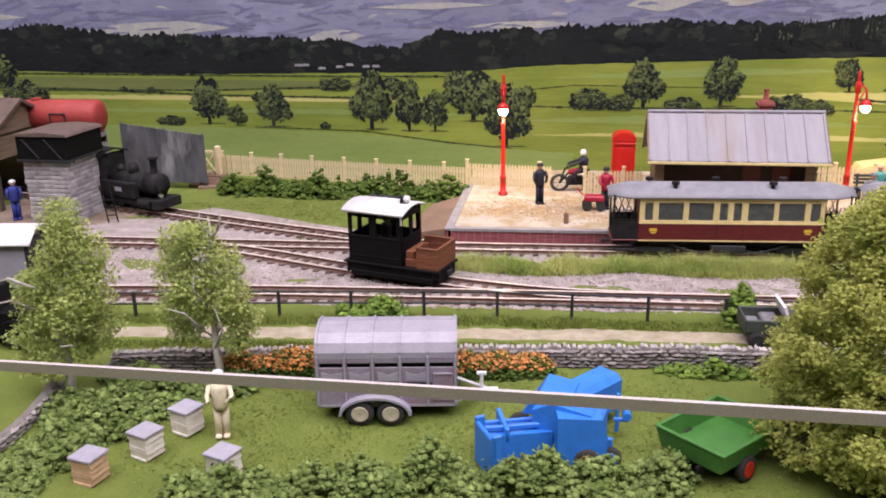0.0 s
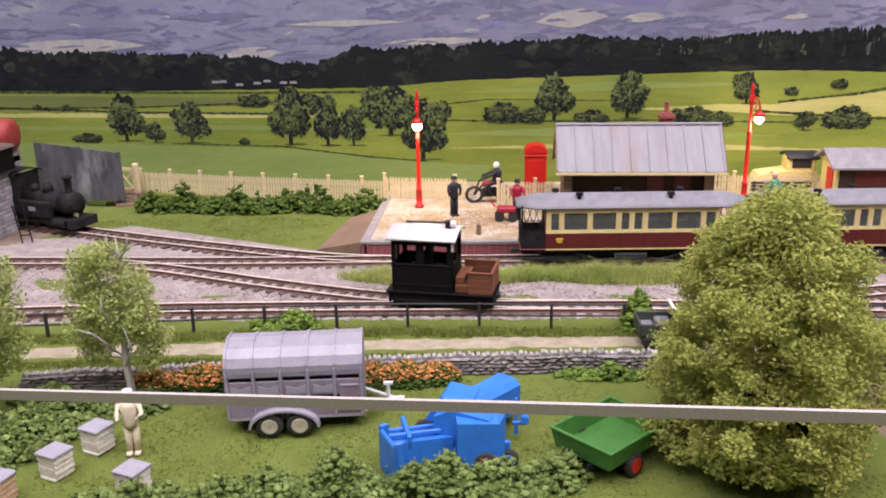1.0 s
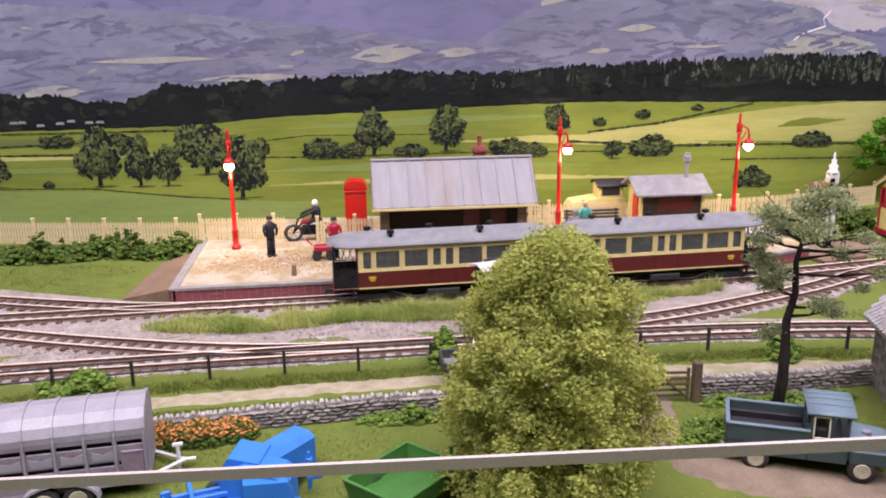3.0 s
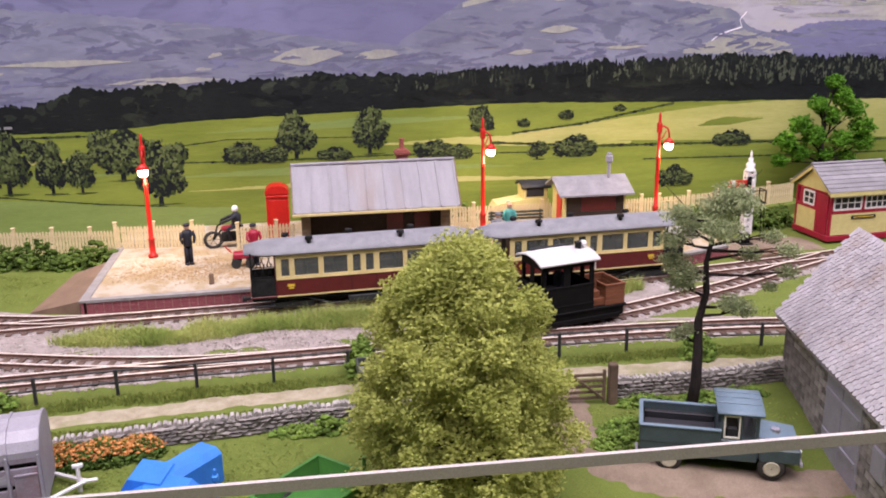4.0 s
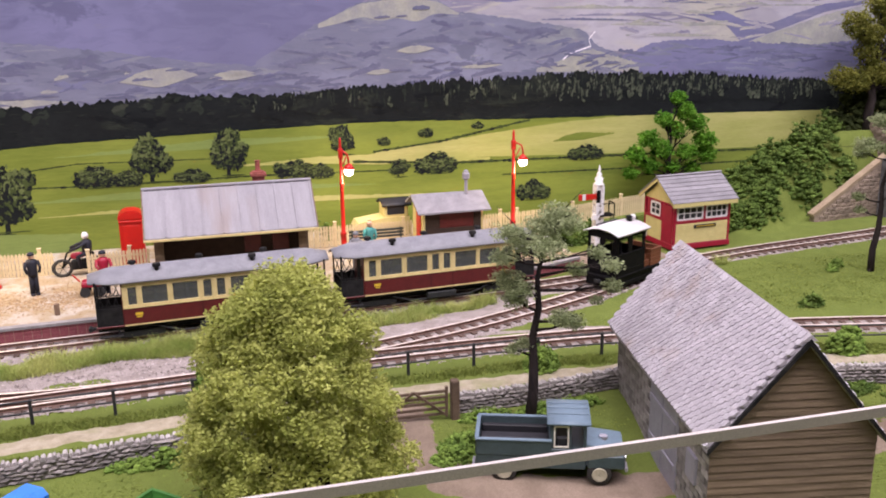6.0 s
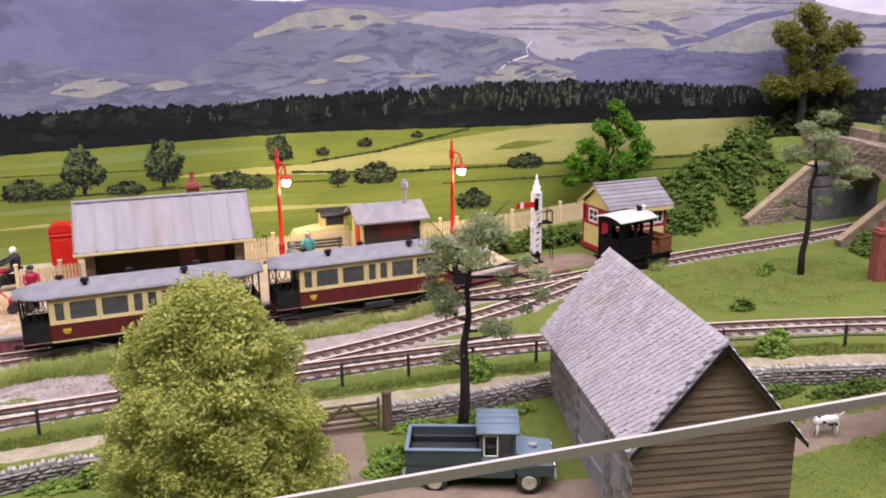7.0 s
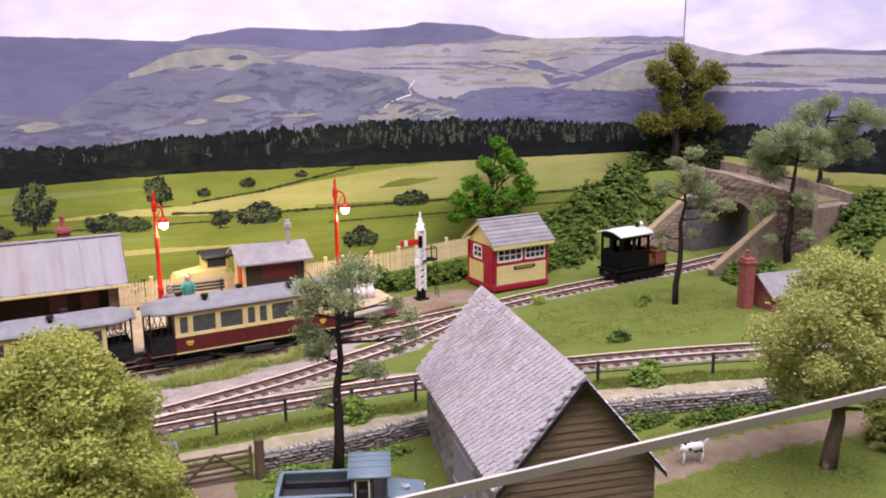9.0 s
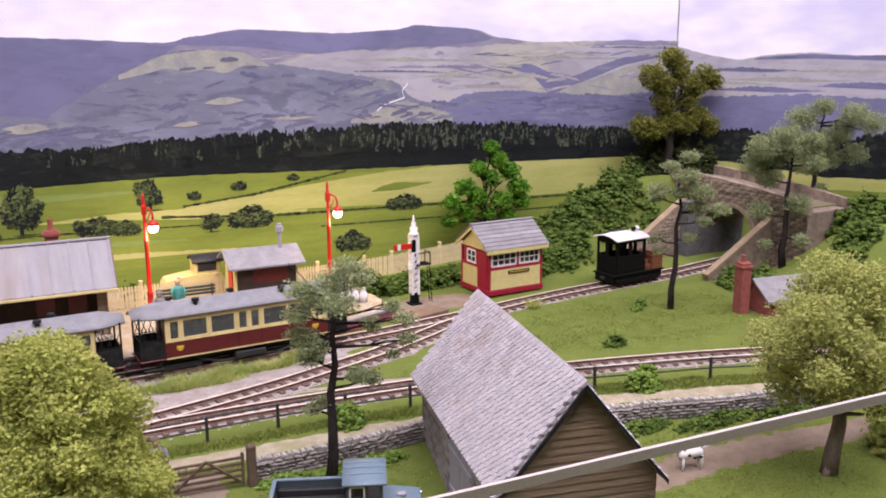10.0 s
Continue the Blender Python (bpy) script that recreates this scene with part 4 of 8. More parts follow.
for i in range(1300):                                  # slender firs, with paler leafy crowns among them
    u = 14 + 37 * rh.random() ** .85
    f = i / 1300
    t0, b0 = edge(TOP, u), edge(BOT, u)
    h = rh.uniform(.4, .9)
    v = t0 - h * .8 - (t0 - b0 - .9) * .8 * f
    pale = min(1, max(0, (u - 23) / 7))
    if rh.random() < .05 + .26 * pale * (1.1 - .5 * f):
        for k in range(5):
            pr.blot(u + rh.gauss(0, .06), v + h * (.3 + .13 * k), .10 - .012 * k, rh.uniform(.07, .12), 14 if rh.random() < .75 else 6, 5.2 + i * .002 + k * .0003, rh, 8)
    else:
        pr.stem(u, v, rh.uniform(.06, .14), h, 6 if rh.random() < .22 * (1 - f) else 5, 5.2 + i * .002, rh)
pr.base = 0.0
pr.band(BOT, [(-42, -1), (52, -1)], 7, 4.0, .02, .3, 10)
pr.band([(-42, 5.2), (-20, 4.95), (-6, 4.75), (-3, 4.6)], [(-42, 4.2), (-20, 4.3), (-6, 4.35), (-3, 4.4)], 8, 4.1, .02, .3, 11)
pr.band([(-42, 2.3), (-15, 2.5), (-5, 2.2), (2.5, 1.5), (6, 1.3)], [(-42, -1), (6, -1)], 15, 4.14, .02, .3, 12)
pr.band([(20, 4.35), (25, 4.9), (30, 5.4), (34, 5.6), (52, 5.3)], [(20, 4.1), (25, 3.85), (32, 3.6), (52, 3.3)], 9, 4.18, .02, .3, 13)
pr.band([(13, 4.1), (17, 4.3), (20, 4.3), (26, 3.8)], [(13, 4.06), (17, 3.98), (20, 3.75), (26, 3.6)], 9, 4.22, .02, .3, 14)
for q in (((-42, 4.0), (-8, 3.9), (4, 3.75), .14, 9, 41), ((-30, 3.3), (-6, 3.25), (3, 3.1), .12, 14 + 1, 42), ((3, 2.9), (12, 3.0), (20, 2.75), .3, 15, 43), ((5, 4.95), (12, 5.2), (19, 5.3), .22, 15, 44), ((4, 2.2), (14, 2.3), (24, 2.0), .2, 9, 45), ((-20, 1.3), (-8, 1.5), (2, 1.2), .35, 15, 47)):
    pr.band([(q[0][0], q[0][1]), (q[1][0], q[1][1] + q[3]), (q[2][0], q[2][1])], [(q[0][0], q[0][1] - .02), (q[1][0], q[1][1] - q[3]), (q[2][0], q[2][1] - .02)], q[4], 4.23 + (q[5] - 40) * .003, .025, .2, q[5])
for h in (([(-42, 4.5), (-20, 4.35), (-12, 4.05), (-5, 3.95), (-3, 4.1)], .07), ([(-42, 4.2), (-12, 4.3), (-2, 4.6)], .05), ([(-10, 2.45), (-4.5, 2.3), (0, 1.75), (3, 1.5)], .035), ([(19, 3.95), (24, 3.6), (34, 3.45), (52, 3.15)], .08), ([(20, 4.4), (23.5, 4.75), (26, 5.2), (28.5, 5.65)], .07), ([(3, 3.6), (8, 3.5), (14, 3.55), (21, 3.4)], .05), ([(-42, 5.2), (-25, 5.15), (-6, 5.0), (2, 5.0)], .06), ([(27, 2.8), (34, 2.7), (52, 2.6)], .05), ([(2, 4.2), (6, 4.6), (12, 4.5)], .03)):
    pr.hedge(h[0], h[1], rg)
pr.band([(29.8, 4.45), (31.2, 4.85), (33.4, 4.7)], [(29.8, 4.4), (31.5, 4.4), (33.4, 4.66)], 7, 4.245, .03, .15, 71)
for u, v, w, h in ((-12.5, 2.55, 2.2, 2.6), (-11, 2.5, 1.2, 1.1), (-9.1, 2.45, 2.1, 2.3), (-14.6, 2.5, 1.6, .6), (-4.0, 2.35, 2.4, 3.1), (-2.1, 2.3, 1.8, 2.6), (-.8, 2.3, 1.5, 2.1), (1.1, 2.8, 2.8, 2.7), (2.7, 1.55, 2.6, 3.3), (6.6, 3.4, 1.9, 1.3), (9.2, 3.5, 2.2, 2.4), (8.1, 3.4, 1.4, 1.0), (11, 3.4, 1.8, .8), (12.75, 3.6, 2.0, 2.4), (15.9, 3.3, 2.0, 1.1), (17.2, 3.2, 1.4, .9), (18.4, 4.3, 1.5, 1.6), (21.2, 3.0, 1.2, 1.0), (23.2, 3.05, 2.4, 1.35), (28.6, 1.3, 2.0, 1.3), (-24.4, 4.4, 3.2, 2.4), (-22.5, 3.4, 2.6, 1.6), (-17, 4.2, .5, .35), (-15.5, 4.2, .5, .35), (-6.4, 2.4, .6, .4), (20.5, 4.7, .7, .5), (22.7, 5.0, .8, .6), (25.5, 5.3, .7, .45), (31.7, 3.3, 2.2, 1.0), (-5.8, 4.3, 1.6, .8), (-3, 4.3, 1.6, .8)):
    pr.tree(u, v, w, h, rg)
for i in range(7):                                     # far farm roofs among the trees
    u, v = -8 + i * .7 + rg.uniform(-.2, .2), 5.45 + rg.uniform(-.15, .1)
    pr.poly([(u, v), (u + .4, v), (u + .35, v + .12), (u + .05, v + .12)], 12, 3.8)
part("landscape", pr.m, BMATS, bd, "printed hills, dark woods, green fields and hedges")
bd2 = thing("backdrop", "printed backdrop board turned across the layout's end", "backdrop", at=(50.62, BY, 0), rz=-38, kind="structure")
part("board", M().box(0, 40, .11, .6, -1, 24, 0), P_SKY, bd2, "pale cloudy printed sky")
pr = Print()
pr.base = -9.0
pr.band([(0, 12.0), (2, 11.5), (3.8, 11.2), (5.4, 11.5), (8, 11.62), (10, 11.45), (14, 11.4), (40, 11.6)], [(0, 5), (40, 5)], MOOR, 1, .03, .3, 23)
pr.band([(4.6, 11.3), (8, 11.55), (10, 11.4), (40, 11.5)], [(4.6, 11.2), (8, 11.25), (12, 11.1), (40, 11.2)], DEEP, 1.3, .03, .2, 72)
for a, b, c, d, ink in ((1, 8, 10.6, .16, 13), (3, 10, 10.0, .18, 3), (6, 14, 10.5, .12, 3), (2, 9, 9.4, .2, DEEP), (8, 16, 9.6, .25, DEEP), (1, 6, 9.8, .1, 3)):
    pr.band([(a, c), (a * .6 + b * .4, c + d), (b, c - .1)], [(a, c - .02), (a * .4 + b * .6, c - d), (b, c - .12)], ink, 1.5 + a * .01, .05, .12, int(a * 7 + c * 3))
pr.band([(0, 8.9), (4, 9.0), (8, 9.1), (12, 8.8), (40, 9.2)], [(0, 5), (40, 5)], DEEP, 2, .08, .2, 24)
pr.band([(0, 7.2), (4, 6.9), (9.7, 6.5), (14, 6.7), (40, 6.8)], [(0, 3.5), (40, 3.5)], 5, 3, .2, .1, 25)
for i in range(260):
    u = rh.uniform(0, 18)
    pr.blot(u, rh.uniform(4.6, 6.7), rh.uniform(.14, .34), rh.uniform(.14, .3), 6 if rh.random() < .45 else 5, 3.1 + i * .002, rh, 10)
pr.base = 0.0
pr.band([(0, 5.25), (5, 4.7), (9, 4.05), (13, 3.9), (40, 3.9)], [(0, -1), (40, -1)], 9, 3.5, .03, .3, 26)
pr.band([(0, 3.5), (40, 2.4)], [(0, -1), (40, -1)], 7, 3.8, .02, .3, 27)
part("landscape", pr.m, BMATS, bd2, "printed hills, dark woods, green fields and hedges")

# ---- small locomotive: black cab, white roof, brown open box ----
def wheel(parent, x, y, z, r, w, tyre, hub, name="wheel"):
    p = part(name, M().lathe([(r * .5, -w / 2), (r * .88, -w / 2), (r, -w * .32), (r, w * .32), (r * .88, w / 2), (r * .5, w / 2)], 20, m=pose(0, 0, 0, 90)), tyre, parent, "", True, (x, y, z))
    part("rim", M().lathe([(.02, -w * .5), (r * .3, -w * .56), (r * .5, -w * .54), (r * .58, -w * .6), (r * .62, -w * .5), (r * .62, w * .5), (r * .58, w * .6), (r * .5, w * .54), (r * .3, w * .56), (.02, w * .5)], 18, m=pose(0, 0, 0, 90)), hub, p, "", True)
    return p


loco = thing("small_locomotive", "small black box-cab locomotive with a white roof and brown open box", "locomotive", at=(0, 23, 0))
loco.scale = (.93, 1.04, 1.0)
part("frame", M().box(-1.85, 1.75, -.66, .66, .36, .62, .03).box(-1.7, 1.6, -.7, .7, .22, .40, .02).box(-1.9, -1.8, -.62, .62, .26, .66, .02).box(1.7, 1.8, -.62, .62, .26, .66, .02), BLACK, loco)
part("footplate", M().box(-1.95, 1.85, -.74, .74, .62, .70, .02), BLACK, loco)
cab = M()
X0, X1, W = -1.72, .42, .70
cab.box(X0, X1, -W, -W + .05, .70, 1.62, .01).box(X0, X1, W - .05, W, .70, 1.62, .01)
cab.box(X0, X0 + .05, -W, W, .70, 1.62, .01).box(X1 - .05, X1, -W, W, .70, 1.62, .01)
for y0 in (-W, W - .05):
    for a, b in ((X0, X0 + .16), (-.86, -.58), (X1 - .2, X1)):
        cab.box(a, b, y0, y0 + .05, 1.62, 2.3, .01)
    cab.box(X0, X1, y0, y0 + .05, 2.24, 2.5, .01)
for x0 in (X0, X1 - .05):
    for a, b in ((-W, -W + .12), (-.12, .12), (W - .12, W)):
        cab.box(x0, x0 + .05, a, b, 1.62, 2.3, .01)
    cab.box(x0, x0 + .05, -W, W, 2.24, 2.5, .01)
part("cab", cab, BLACK, loco, "satin black cab with open windows")
part("rail", M().box(X0 - .02, X1 + .02, -W - .02, -W + .01, 1.56, 1.61, .006).box(X0 - .02, X1 + .02, -W - .02, -W + .01, .9, .94, .006), BLACK, loco)
part("engine_cover", M().box(-1.3, -.1, -.4, .4, .7, 1.35, .04), SOOT, loco)
part("driver_dummy", M().box(-.75, -.45, -.2, .2, 1.35, 1.95, .08).lathe([(.03, 0), (.13, .06), (.14, .18), (.05, .28)], 10, (-.6, 0, 1.95)), NAVY, loco, "seated dark-clothed driver doll")
part("roof", M().arch_roof(X0 - .16, X1 + .14, W + .14, 2.48, .2, .07), WHITE, loco, "white bowed sheet roof", True)
part("roof_hatch", M().arch_roof(-1.25, -.1, .5, 2.62, .1, .05), WHITE, loco, "", True)
part("roof_bar", M().cyl((-1.5, .45, 2.68), (-.05, .45, 2.7), .035).cyl((-1.45, .45, 2.5), (-1.45, .45, 2.68), .03), IRON, loco)
part("exhaust", M().cyl((.14, -.05, 2.6), (.14, -.05, 2.86), .12, .1).cyl((.14, -.05, 2.84), (.14, -.05, 2.9), .14, .14), SOOT, loco)
part("roof_lamp", M().lathe([(.02, -.1), (.1, -.09), (.12, 0), (.1, .08), (.02, .1)], 12, m=pose(.33, -.1, 2.83, 0, 90, 0)), WHITE, loco, "white lamp on the roof", True)
part("bench_step", M().box(.48, 1.0, -.6, .6, .70, .98, .02).box(.48, .8, -.55, .55, .98, 1.22, .02), WOODBROWN, loco, "brown step boards")
for nm, b in (("side_board", (.95, 1.78, -.68, -.62)), ("side_board", (.55, 1.78, .62, .68)), ("end_board", (1.72, 1.78, -.62, .62)), ("end_board", (.95, 1.0, -.62, -.1))):
    q = M()
    for r in range(4):
        q.box(b[0], b[1], b[2], b[3], .70 + r * .17, .862 + r * .17, .012)
    q.box(b[0] - .02, b[1] + .02, b[2] - .02, b[3] + .02, 1.38, 1.43, .01)
    part(nm, q, WOODBROWN, loco, "red-brown boarded box side")
for x in (-1.0, .9):
    for y in (-.37, .37):
        wheel(loco, x, y, .405, .25, .1, SOOT, SOOT)
for x in (-1.98, 1.88):
    part("buffer", M().cyl((x - .07, 0, .48), (x + .07, 0, .48), .07).box(x - .04, x + .04, -.16, .16, .40, .56, .03), IRON, loco)
part("side_lamp_iron", M().box(X1 - .03, X1 + .03, -W - .04, -W, 2.1, 2.42, .01), WHITE, loco)

# ---- passenger coaches ----
def coach(x, y, rz, label):
    th = thing("passenger_coach", label, "coach", at=(x, y, .0), rz=rz, group="coaches of the train")
    L2, W = 3.12, .70
    Z0, Z1, Z2, Z3 = .78, 1.42, 2.14, 2.36
    part("underframe", M().box(-4.0, 4.0, -.62, .62, .60, .76, .02).box(-3.1, 3.1, -.05, .05, .32, .6, .01), SOOT, th)
    q = M()
    for s in (-1, 1):
        y0 = s * .6
        pts = [(-2.0, y0, .6), (-1.2, y0, .34), (1.2, y0, .34), (2.0, y0, .6)]
        for a, b in zip(pts[:-1], pts[1:]):
            q.cyl(a, b, .03, n=6)
        q.box(-.6, .6, y0 - .12, y0 + .12, .36, .6, .03)
    part("truss_rod", q, IRON, th)
    for bx in (-2.55, 2.55):
        b = part("bogie", M().box(-.75, .75, -.5, -.42, .26, .5, .02).box(-.75, .75, .42, .5, .26, .5, .02).box(-.12, .12, -.42, .42, .36, .56, .02), IRON, th, "", False, (bx, 0, 0))
        for wx in (-.45, .45):
            for wy in (-.37, .37):
                part("wheel", M().cyl((wx, wy - .04, .4), (wx, wy + .04, .4), .22, n=14), SOOT, b)
    part("floor", M().box(-4.05, 4.05, -W, W, .74, .80, .015), MAROON, th)
    wins = [(.03, .075), (.105, .24), (.27, .405), (.437, .482), (.512, .557), (.59, .73), (.755, .895), (.925, .978)]
    for s in (-1, 1):
        y0, y1 = (s * W - .03, s * W + .03)
        part("lower_panel", M().box(-L2, L2, y0, y1, Z0, Z1, .01), MAROON, th, "deep maroon lower side")
        u = M().box(-L2, L2, y0, y1, Z1 + .0, Z1 + .09, .006).box(-L2, L2, y0, y1, Z2, Z3, .008)
        edges = [0.0] + [e for w in wins for e in w] + [1.0]
        for a, b in zip(edges[0::2], edges[1::2]):
            u.box(-L2 + 2 * L2 * a, -L2 + 2 * L2 * b, y0, y1, Z1 + .09, Z2, .006)
        part("window_band", u, CREAM, th, "cream-painted window frames")
        part("beading", M().box(-L2, L2, s * W + (.03 if s > 0 else -.045), s * W + (.045 if s > 0 else -.03), Z1 - .03, Z1 + .01, 0).box(-L2, L2, s * W + (.03 if s > 0 else -.045), s * W + (.045 if s > 0 else -.03), Z0 - .02, Z0 + .03, 0), CREAM, th, "thin cream lining")
        for a, b in wins:
            part("window_pane", M().box(-L2 + 2 * L2 * a, -L2 + 2 * L2 * b, s * (W - .02) - .006, s * (W - .02) + .006, Z1 + .09, Z2, 0), PANE, th)
        for a in (.52, .0):
            if a:
                part("door_line", M().box(-L2 + 2 * L2 * .425, -L2 + 2 * L2 * .425 + .015, s * W - .036, s * W + .036, Z0 + .03, Z1, 0).box(-L2 + 2 * L2 * .57, -L2 + 2 * L2 * .57 + .015, s * W - .036, s * W + .036, Z0 + .03, Z1, 0), SOOT, th)
        for nx in (-L2 + .5, L2 - .5):
            part("number_bar", M().box(nx - .13, nx + .13, s * W + (.03 if s > 0 else -.036), s * W + (.036 if s > 0 else -.03), 1.12, 1.22, 0).box(nx - .09, nx + .09, s * W + (.03 if s > 0 else -.036), s * W + (.036 if s > 0 else -.03), 1.04, 1.10, 0), GOLD, th, "gold bars where the number is painted")
    for e in (-1, 1):
        q = M().box(e * L2 - .03, e * L2 + .03, -W, -.28, Z0, Z3, .01).box(e * L2 - .03, e * L2 + .03, .28, W, Z0, Z3, .01).box(e * L2 - .03, e * L2 + .03, -.28, .28, 2.1, Z3, .01)
        part("end_wall", q, MAROON, th)
        part("end_door", M().box(e * L2 - .015, e * L2 + .015, -.27, .27, Z0, 2.08, .01), CREAM if e > 0 else SOOT, th)
        g = M()
        for y in (-.64, .64):
            g.cyl((e * 3.98, y, .8), (e * 3.98, y, 2.4), .035, n=8)
            g.cyl((e * L2, y, 1.5), (e * 3.98, y, 1.5), .022, n=6)
        part("balcony_post", g, SOOT, th)
        g = M()
        for y in np.linspace(-.6, .6, 7):
            g.cyl((e * 3.98, float(y), .8), (e * 3.98, float(y), 1.5), .018, n=5)
        for z in (.95, 1.5):
            g.cyl((e * 3.98, -.64, z), (e * 3.98, .64, z), .025, n=6)
        for y in (-.66, .66):
            for k in range(3):
                g.cyl((e * (3.25 + .25 * k), y, 1.52), (e * (3.42 + .25 * k), y, 2.0), .016, n=5)
                g.cyl((e * (3.42 + .25 * k), y, 1.52), (e * (3.25 + .25 * k), y, 2.0), .016, n=5)
            g.box(min(e * 3.15, e * 3.98), max(e * 3.15, e * 3.98), y - .015, y + .015, .8, 1.45, .005)
        pieces("railing_bar", g, SOOT, th)
        part("step", M().box(min(e * 3.2, e * 3.95), max(e * 3.2, e * 3.95), -.82, -.62, .42, .47, .01).box(min(e * 3.3, e * 3.36), max(e * 3.3, e * 3.36), -.7, -.66, .45, .75, 0), SOOT, th)
        part("coupling", M().box(min(e * 4.0, e * 4.3), max(e * 4.0, e * 4.3), -.07, .07, .5, .62, .02).cyl((e * 4.28, -.14, .56), (e * 4.28, .14, .56), .08), IRON, th)
    part("roof", M().arch_roof(-4.2, 4.2, W + .13, 2.36, .36, .05, taper=.75, n=14), COACHGREY, th, "matt grey bowed roof with drawn-in ends", True)
    for i, (vx, vy) in enumerate(((-2.7, .25), (-1.9, -.42), (-.4, .25), (1.4, -.42), (1.9, .25))):
        part("roof_vent", M().cyl((vx, vy, 2.55), (vx, vy, 2.74), .08, .07, 8).cyl((vx, vy, 2.74), (vx, vy, 2.84), .15, .13, 10), SOOT, th)
    for i in range(5):
        part("seat", M().box(-2.5 + i * 1.1, -2.05 + i * 1.1, -.5, .5, .8, 1.25, .05).box(-2.08 + i * 1.1, -1.98 + i * 1.1, -.5, .5, 1.2, 1.75, .04), SOOT, th)
    return th


coach(11.35, 26.68, 3.2, "maroon and cream bogie coach with grey roof at the platform")
coach(19.95, 27.26, 3.4, "second maroon and cream bogie coach with grey roof")

# ---- station building ----
st = thing("station_building", "wooden station building with a ribbed grey lead roof", "station")
part("wall", M().box(9.25, 15.5, 33.2, 33.35, .53, 2.9, .01).box(9.25, 9.4, 31.35, 33.2, .53, 2.75, .01).box(15.35, 15.5, 31.35, 33.2, .53, 2.75, .01), PLANK, st, "brown boarded walls")
part("front_wall", M().box(9.4, 15.35, 32.5, 32.6, .53, 2.75, .01), DARKBOARD, st, "dark inner boards")
part("corner_board", M().box(9.4, 9.62, 31.35, 31.45, .53, 2.6, .01), PLANK, st)
part("corner_board", M().box(15.1, 15.35, 31.35, 31.45, .53, 2.6, .01), PLANK, st)
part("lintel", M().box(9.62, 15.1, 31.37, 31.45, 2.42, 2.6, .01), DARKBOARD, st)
for a, b in ((12.9, 13.6), (14.1, 14.8)):
    part("poster", M().box(a, b, 32.46, 32.5, 1.3, 2.3, .01), MAROON, st, "dull maroon notice")
part("gable", M().prism([(31.35, 2.55), (33.35, 2.55), (32.38, 3.95)], "x", 9.25, 9.35), CREAM, st)
part("gable", M().prism([(31.35, 2.55), (33.35, 2.55), (32.38, 3.95)], "x", 15.4, 15.5), CREAM, st)
rf = M().prism([(30.76, 2.52), (30.76, 2.60), (32.38, 4.28), (34.0, 2.60), (34.0, 2.52), (32.38, 4.18)], "x", 8.95, 15.84)
part("roof", rf, LEADROOF, st, "lavender-grey lead roof")
for i in range(10):
    x = 8.97 + i * (6.78 / 9)
    part("roof_roll", M().add([(x, 30.74, 2.59), (x + .07, 30.74, 2.59), (x + .07, 32.38, 4.29), (x, 32.38, 4.29), (x, 30.74, 2.65), (x + .07, 30.74, 2.65), (x + .07, 32.38, 4.35), (x, 32.38, 4.35)], [(0, 1, 5, 4), (4, 5, 6, 7), (0, 4, 7, 3), (1, 2, 6, 5)]), LEADROOF, st)
part("ridge_roll", M().cyl((8.93, 32.38, 4.31), (15.86, 32.38, 4.31), .07), LEADROOF, st)
part("barge_board", M().box(8.9, 15.9, 30.70, 30.76, 2.46, 2.56, .01), CREAM, st, "cream eaves board")
for x in (8.93, 15.86):
    part("barge_board", M().prism([(30.72, 2.45), (30.72, 2.58), (32.38, 4.27), (34.02, 2.58), (34.02, 2.45), (32.38, 4.12)], "x", x - .03, x + .03), PLANK, st)
ch = part("chimney", M().box(13.5, 14.0, 33.2, 33.7, 2.9, 4.62, .02).box(13.42, 14.08, 33.12, 33.78, 4.4, 4.55, .02), BRICKCH, st, "red brick chimney")
part("chimney_pot", M().lathe([(.14, 0), (.11, .1), (.1, .4), (.13, .46)], 12, (13.75, 33.45, 4.62)), BRICKCH, ch)

kb = thing("red_kiosk", "small red kiosk with a domed roof by the fence", "kiosk", at=(8.22, 35.5, .5))
KT = [(-.5, 0), (.5, 0), (.5, 2.0), (.46, 2.16), (.34, 2.28), (.16, 2.35), (-.16, 2.35), (-.34, 2.28), (-.46, 2.16), (-.5, 2.0)]
part("body", M().prism(KT, "y", -.42, .45), RED, kb)
part("roof", M().prism([(u * 1.08, v + .05) for u, v in KT[2:]], "y", -.46, .5), RED, kb, "rounded red roof")
part("panel", M().box(-.36, .36, -.45, -.42, .3, 1.75, .01), RED, kb, "plain red door panel")
part("cornice", M().box(-.5, .5, -.475, -.42, 1.88, 1.96, .01), RED, kb)

# ---- hut, bench, yellow car ----
hu = thing("wooden_hut", "low wooden platform hut with a grey felt roof", "hut")
part("wall", M().box(20.95, 21.05, 32.75, 34.6, .53, 2.45, .01).box(23.75, 23.85, 32.75, 34.6, .53, 2.45, .01).box(21.05, 23.75, 34.5, 34.6, .53, 2.6, .01), YELLOWP, hu, "cream-yellow end boards")
part("front_wall", M().box(21.05, 23.75, 32.75, 32.85, .53, 1.55, .01).box(21.05, 21.75, 32.75, 32.85, 1.55, 2.4, .01).box(23.4, 23.75, 32.75, 32.85, 1.55, 2.4, .01), DARKBOARD, hu)
part("door", M().box(20.9, 20.95, 33.1, 33.8, .53, 2.2, .01), RED, hu, "red door")
part("window", M().box(21.75, 23.4, 32.78, 32.82, 1.55, 2.4, .01), MAROON, hu, "dark red shutters")
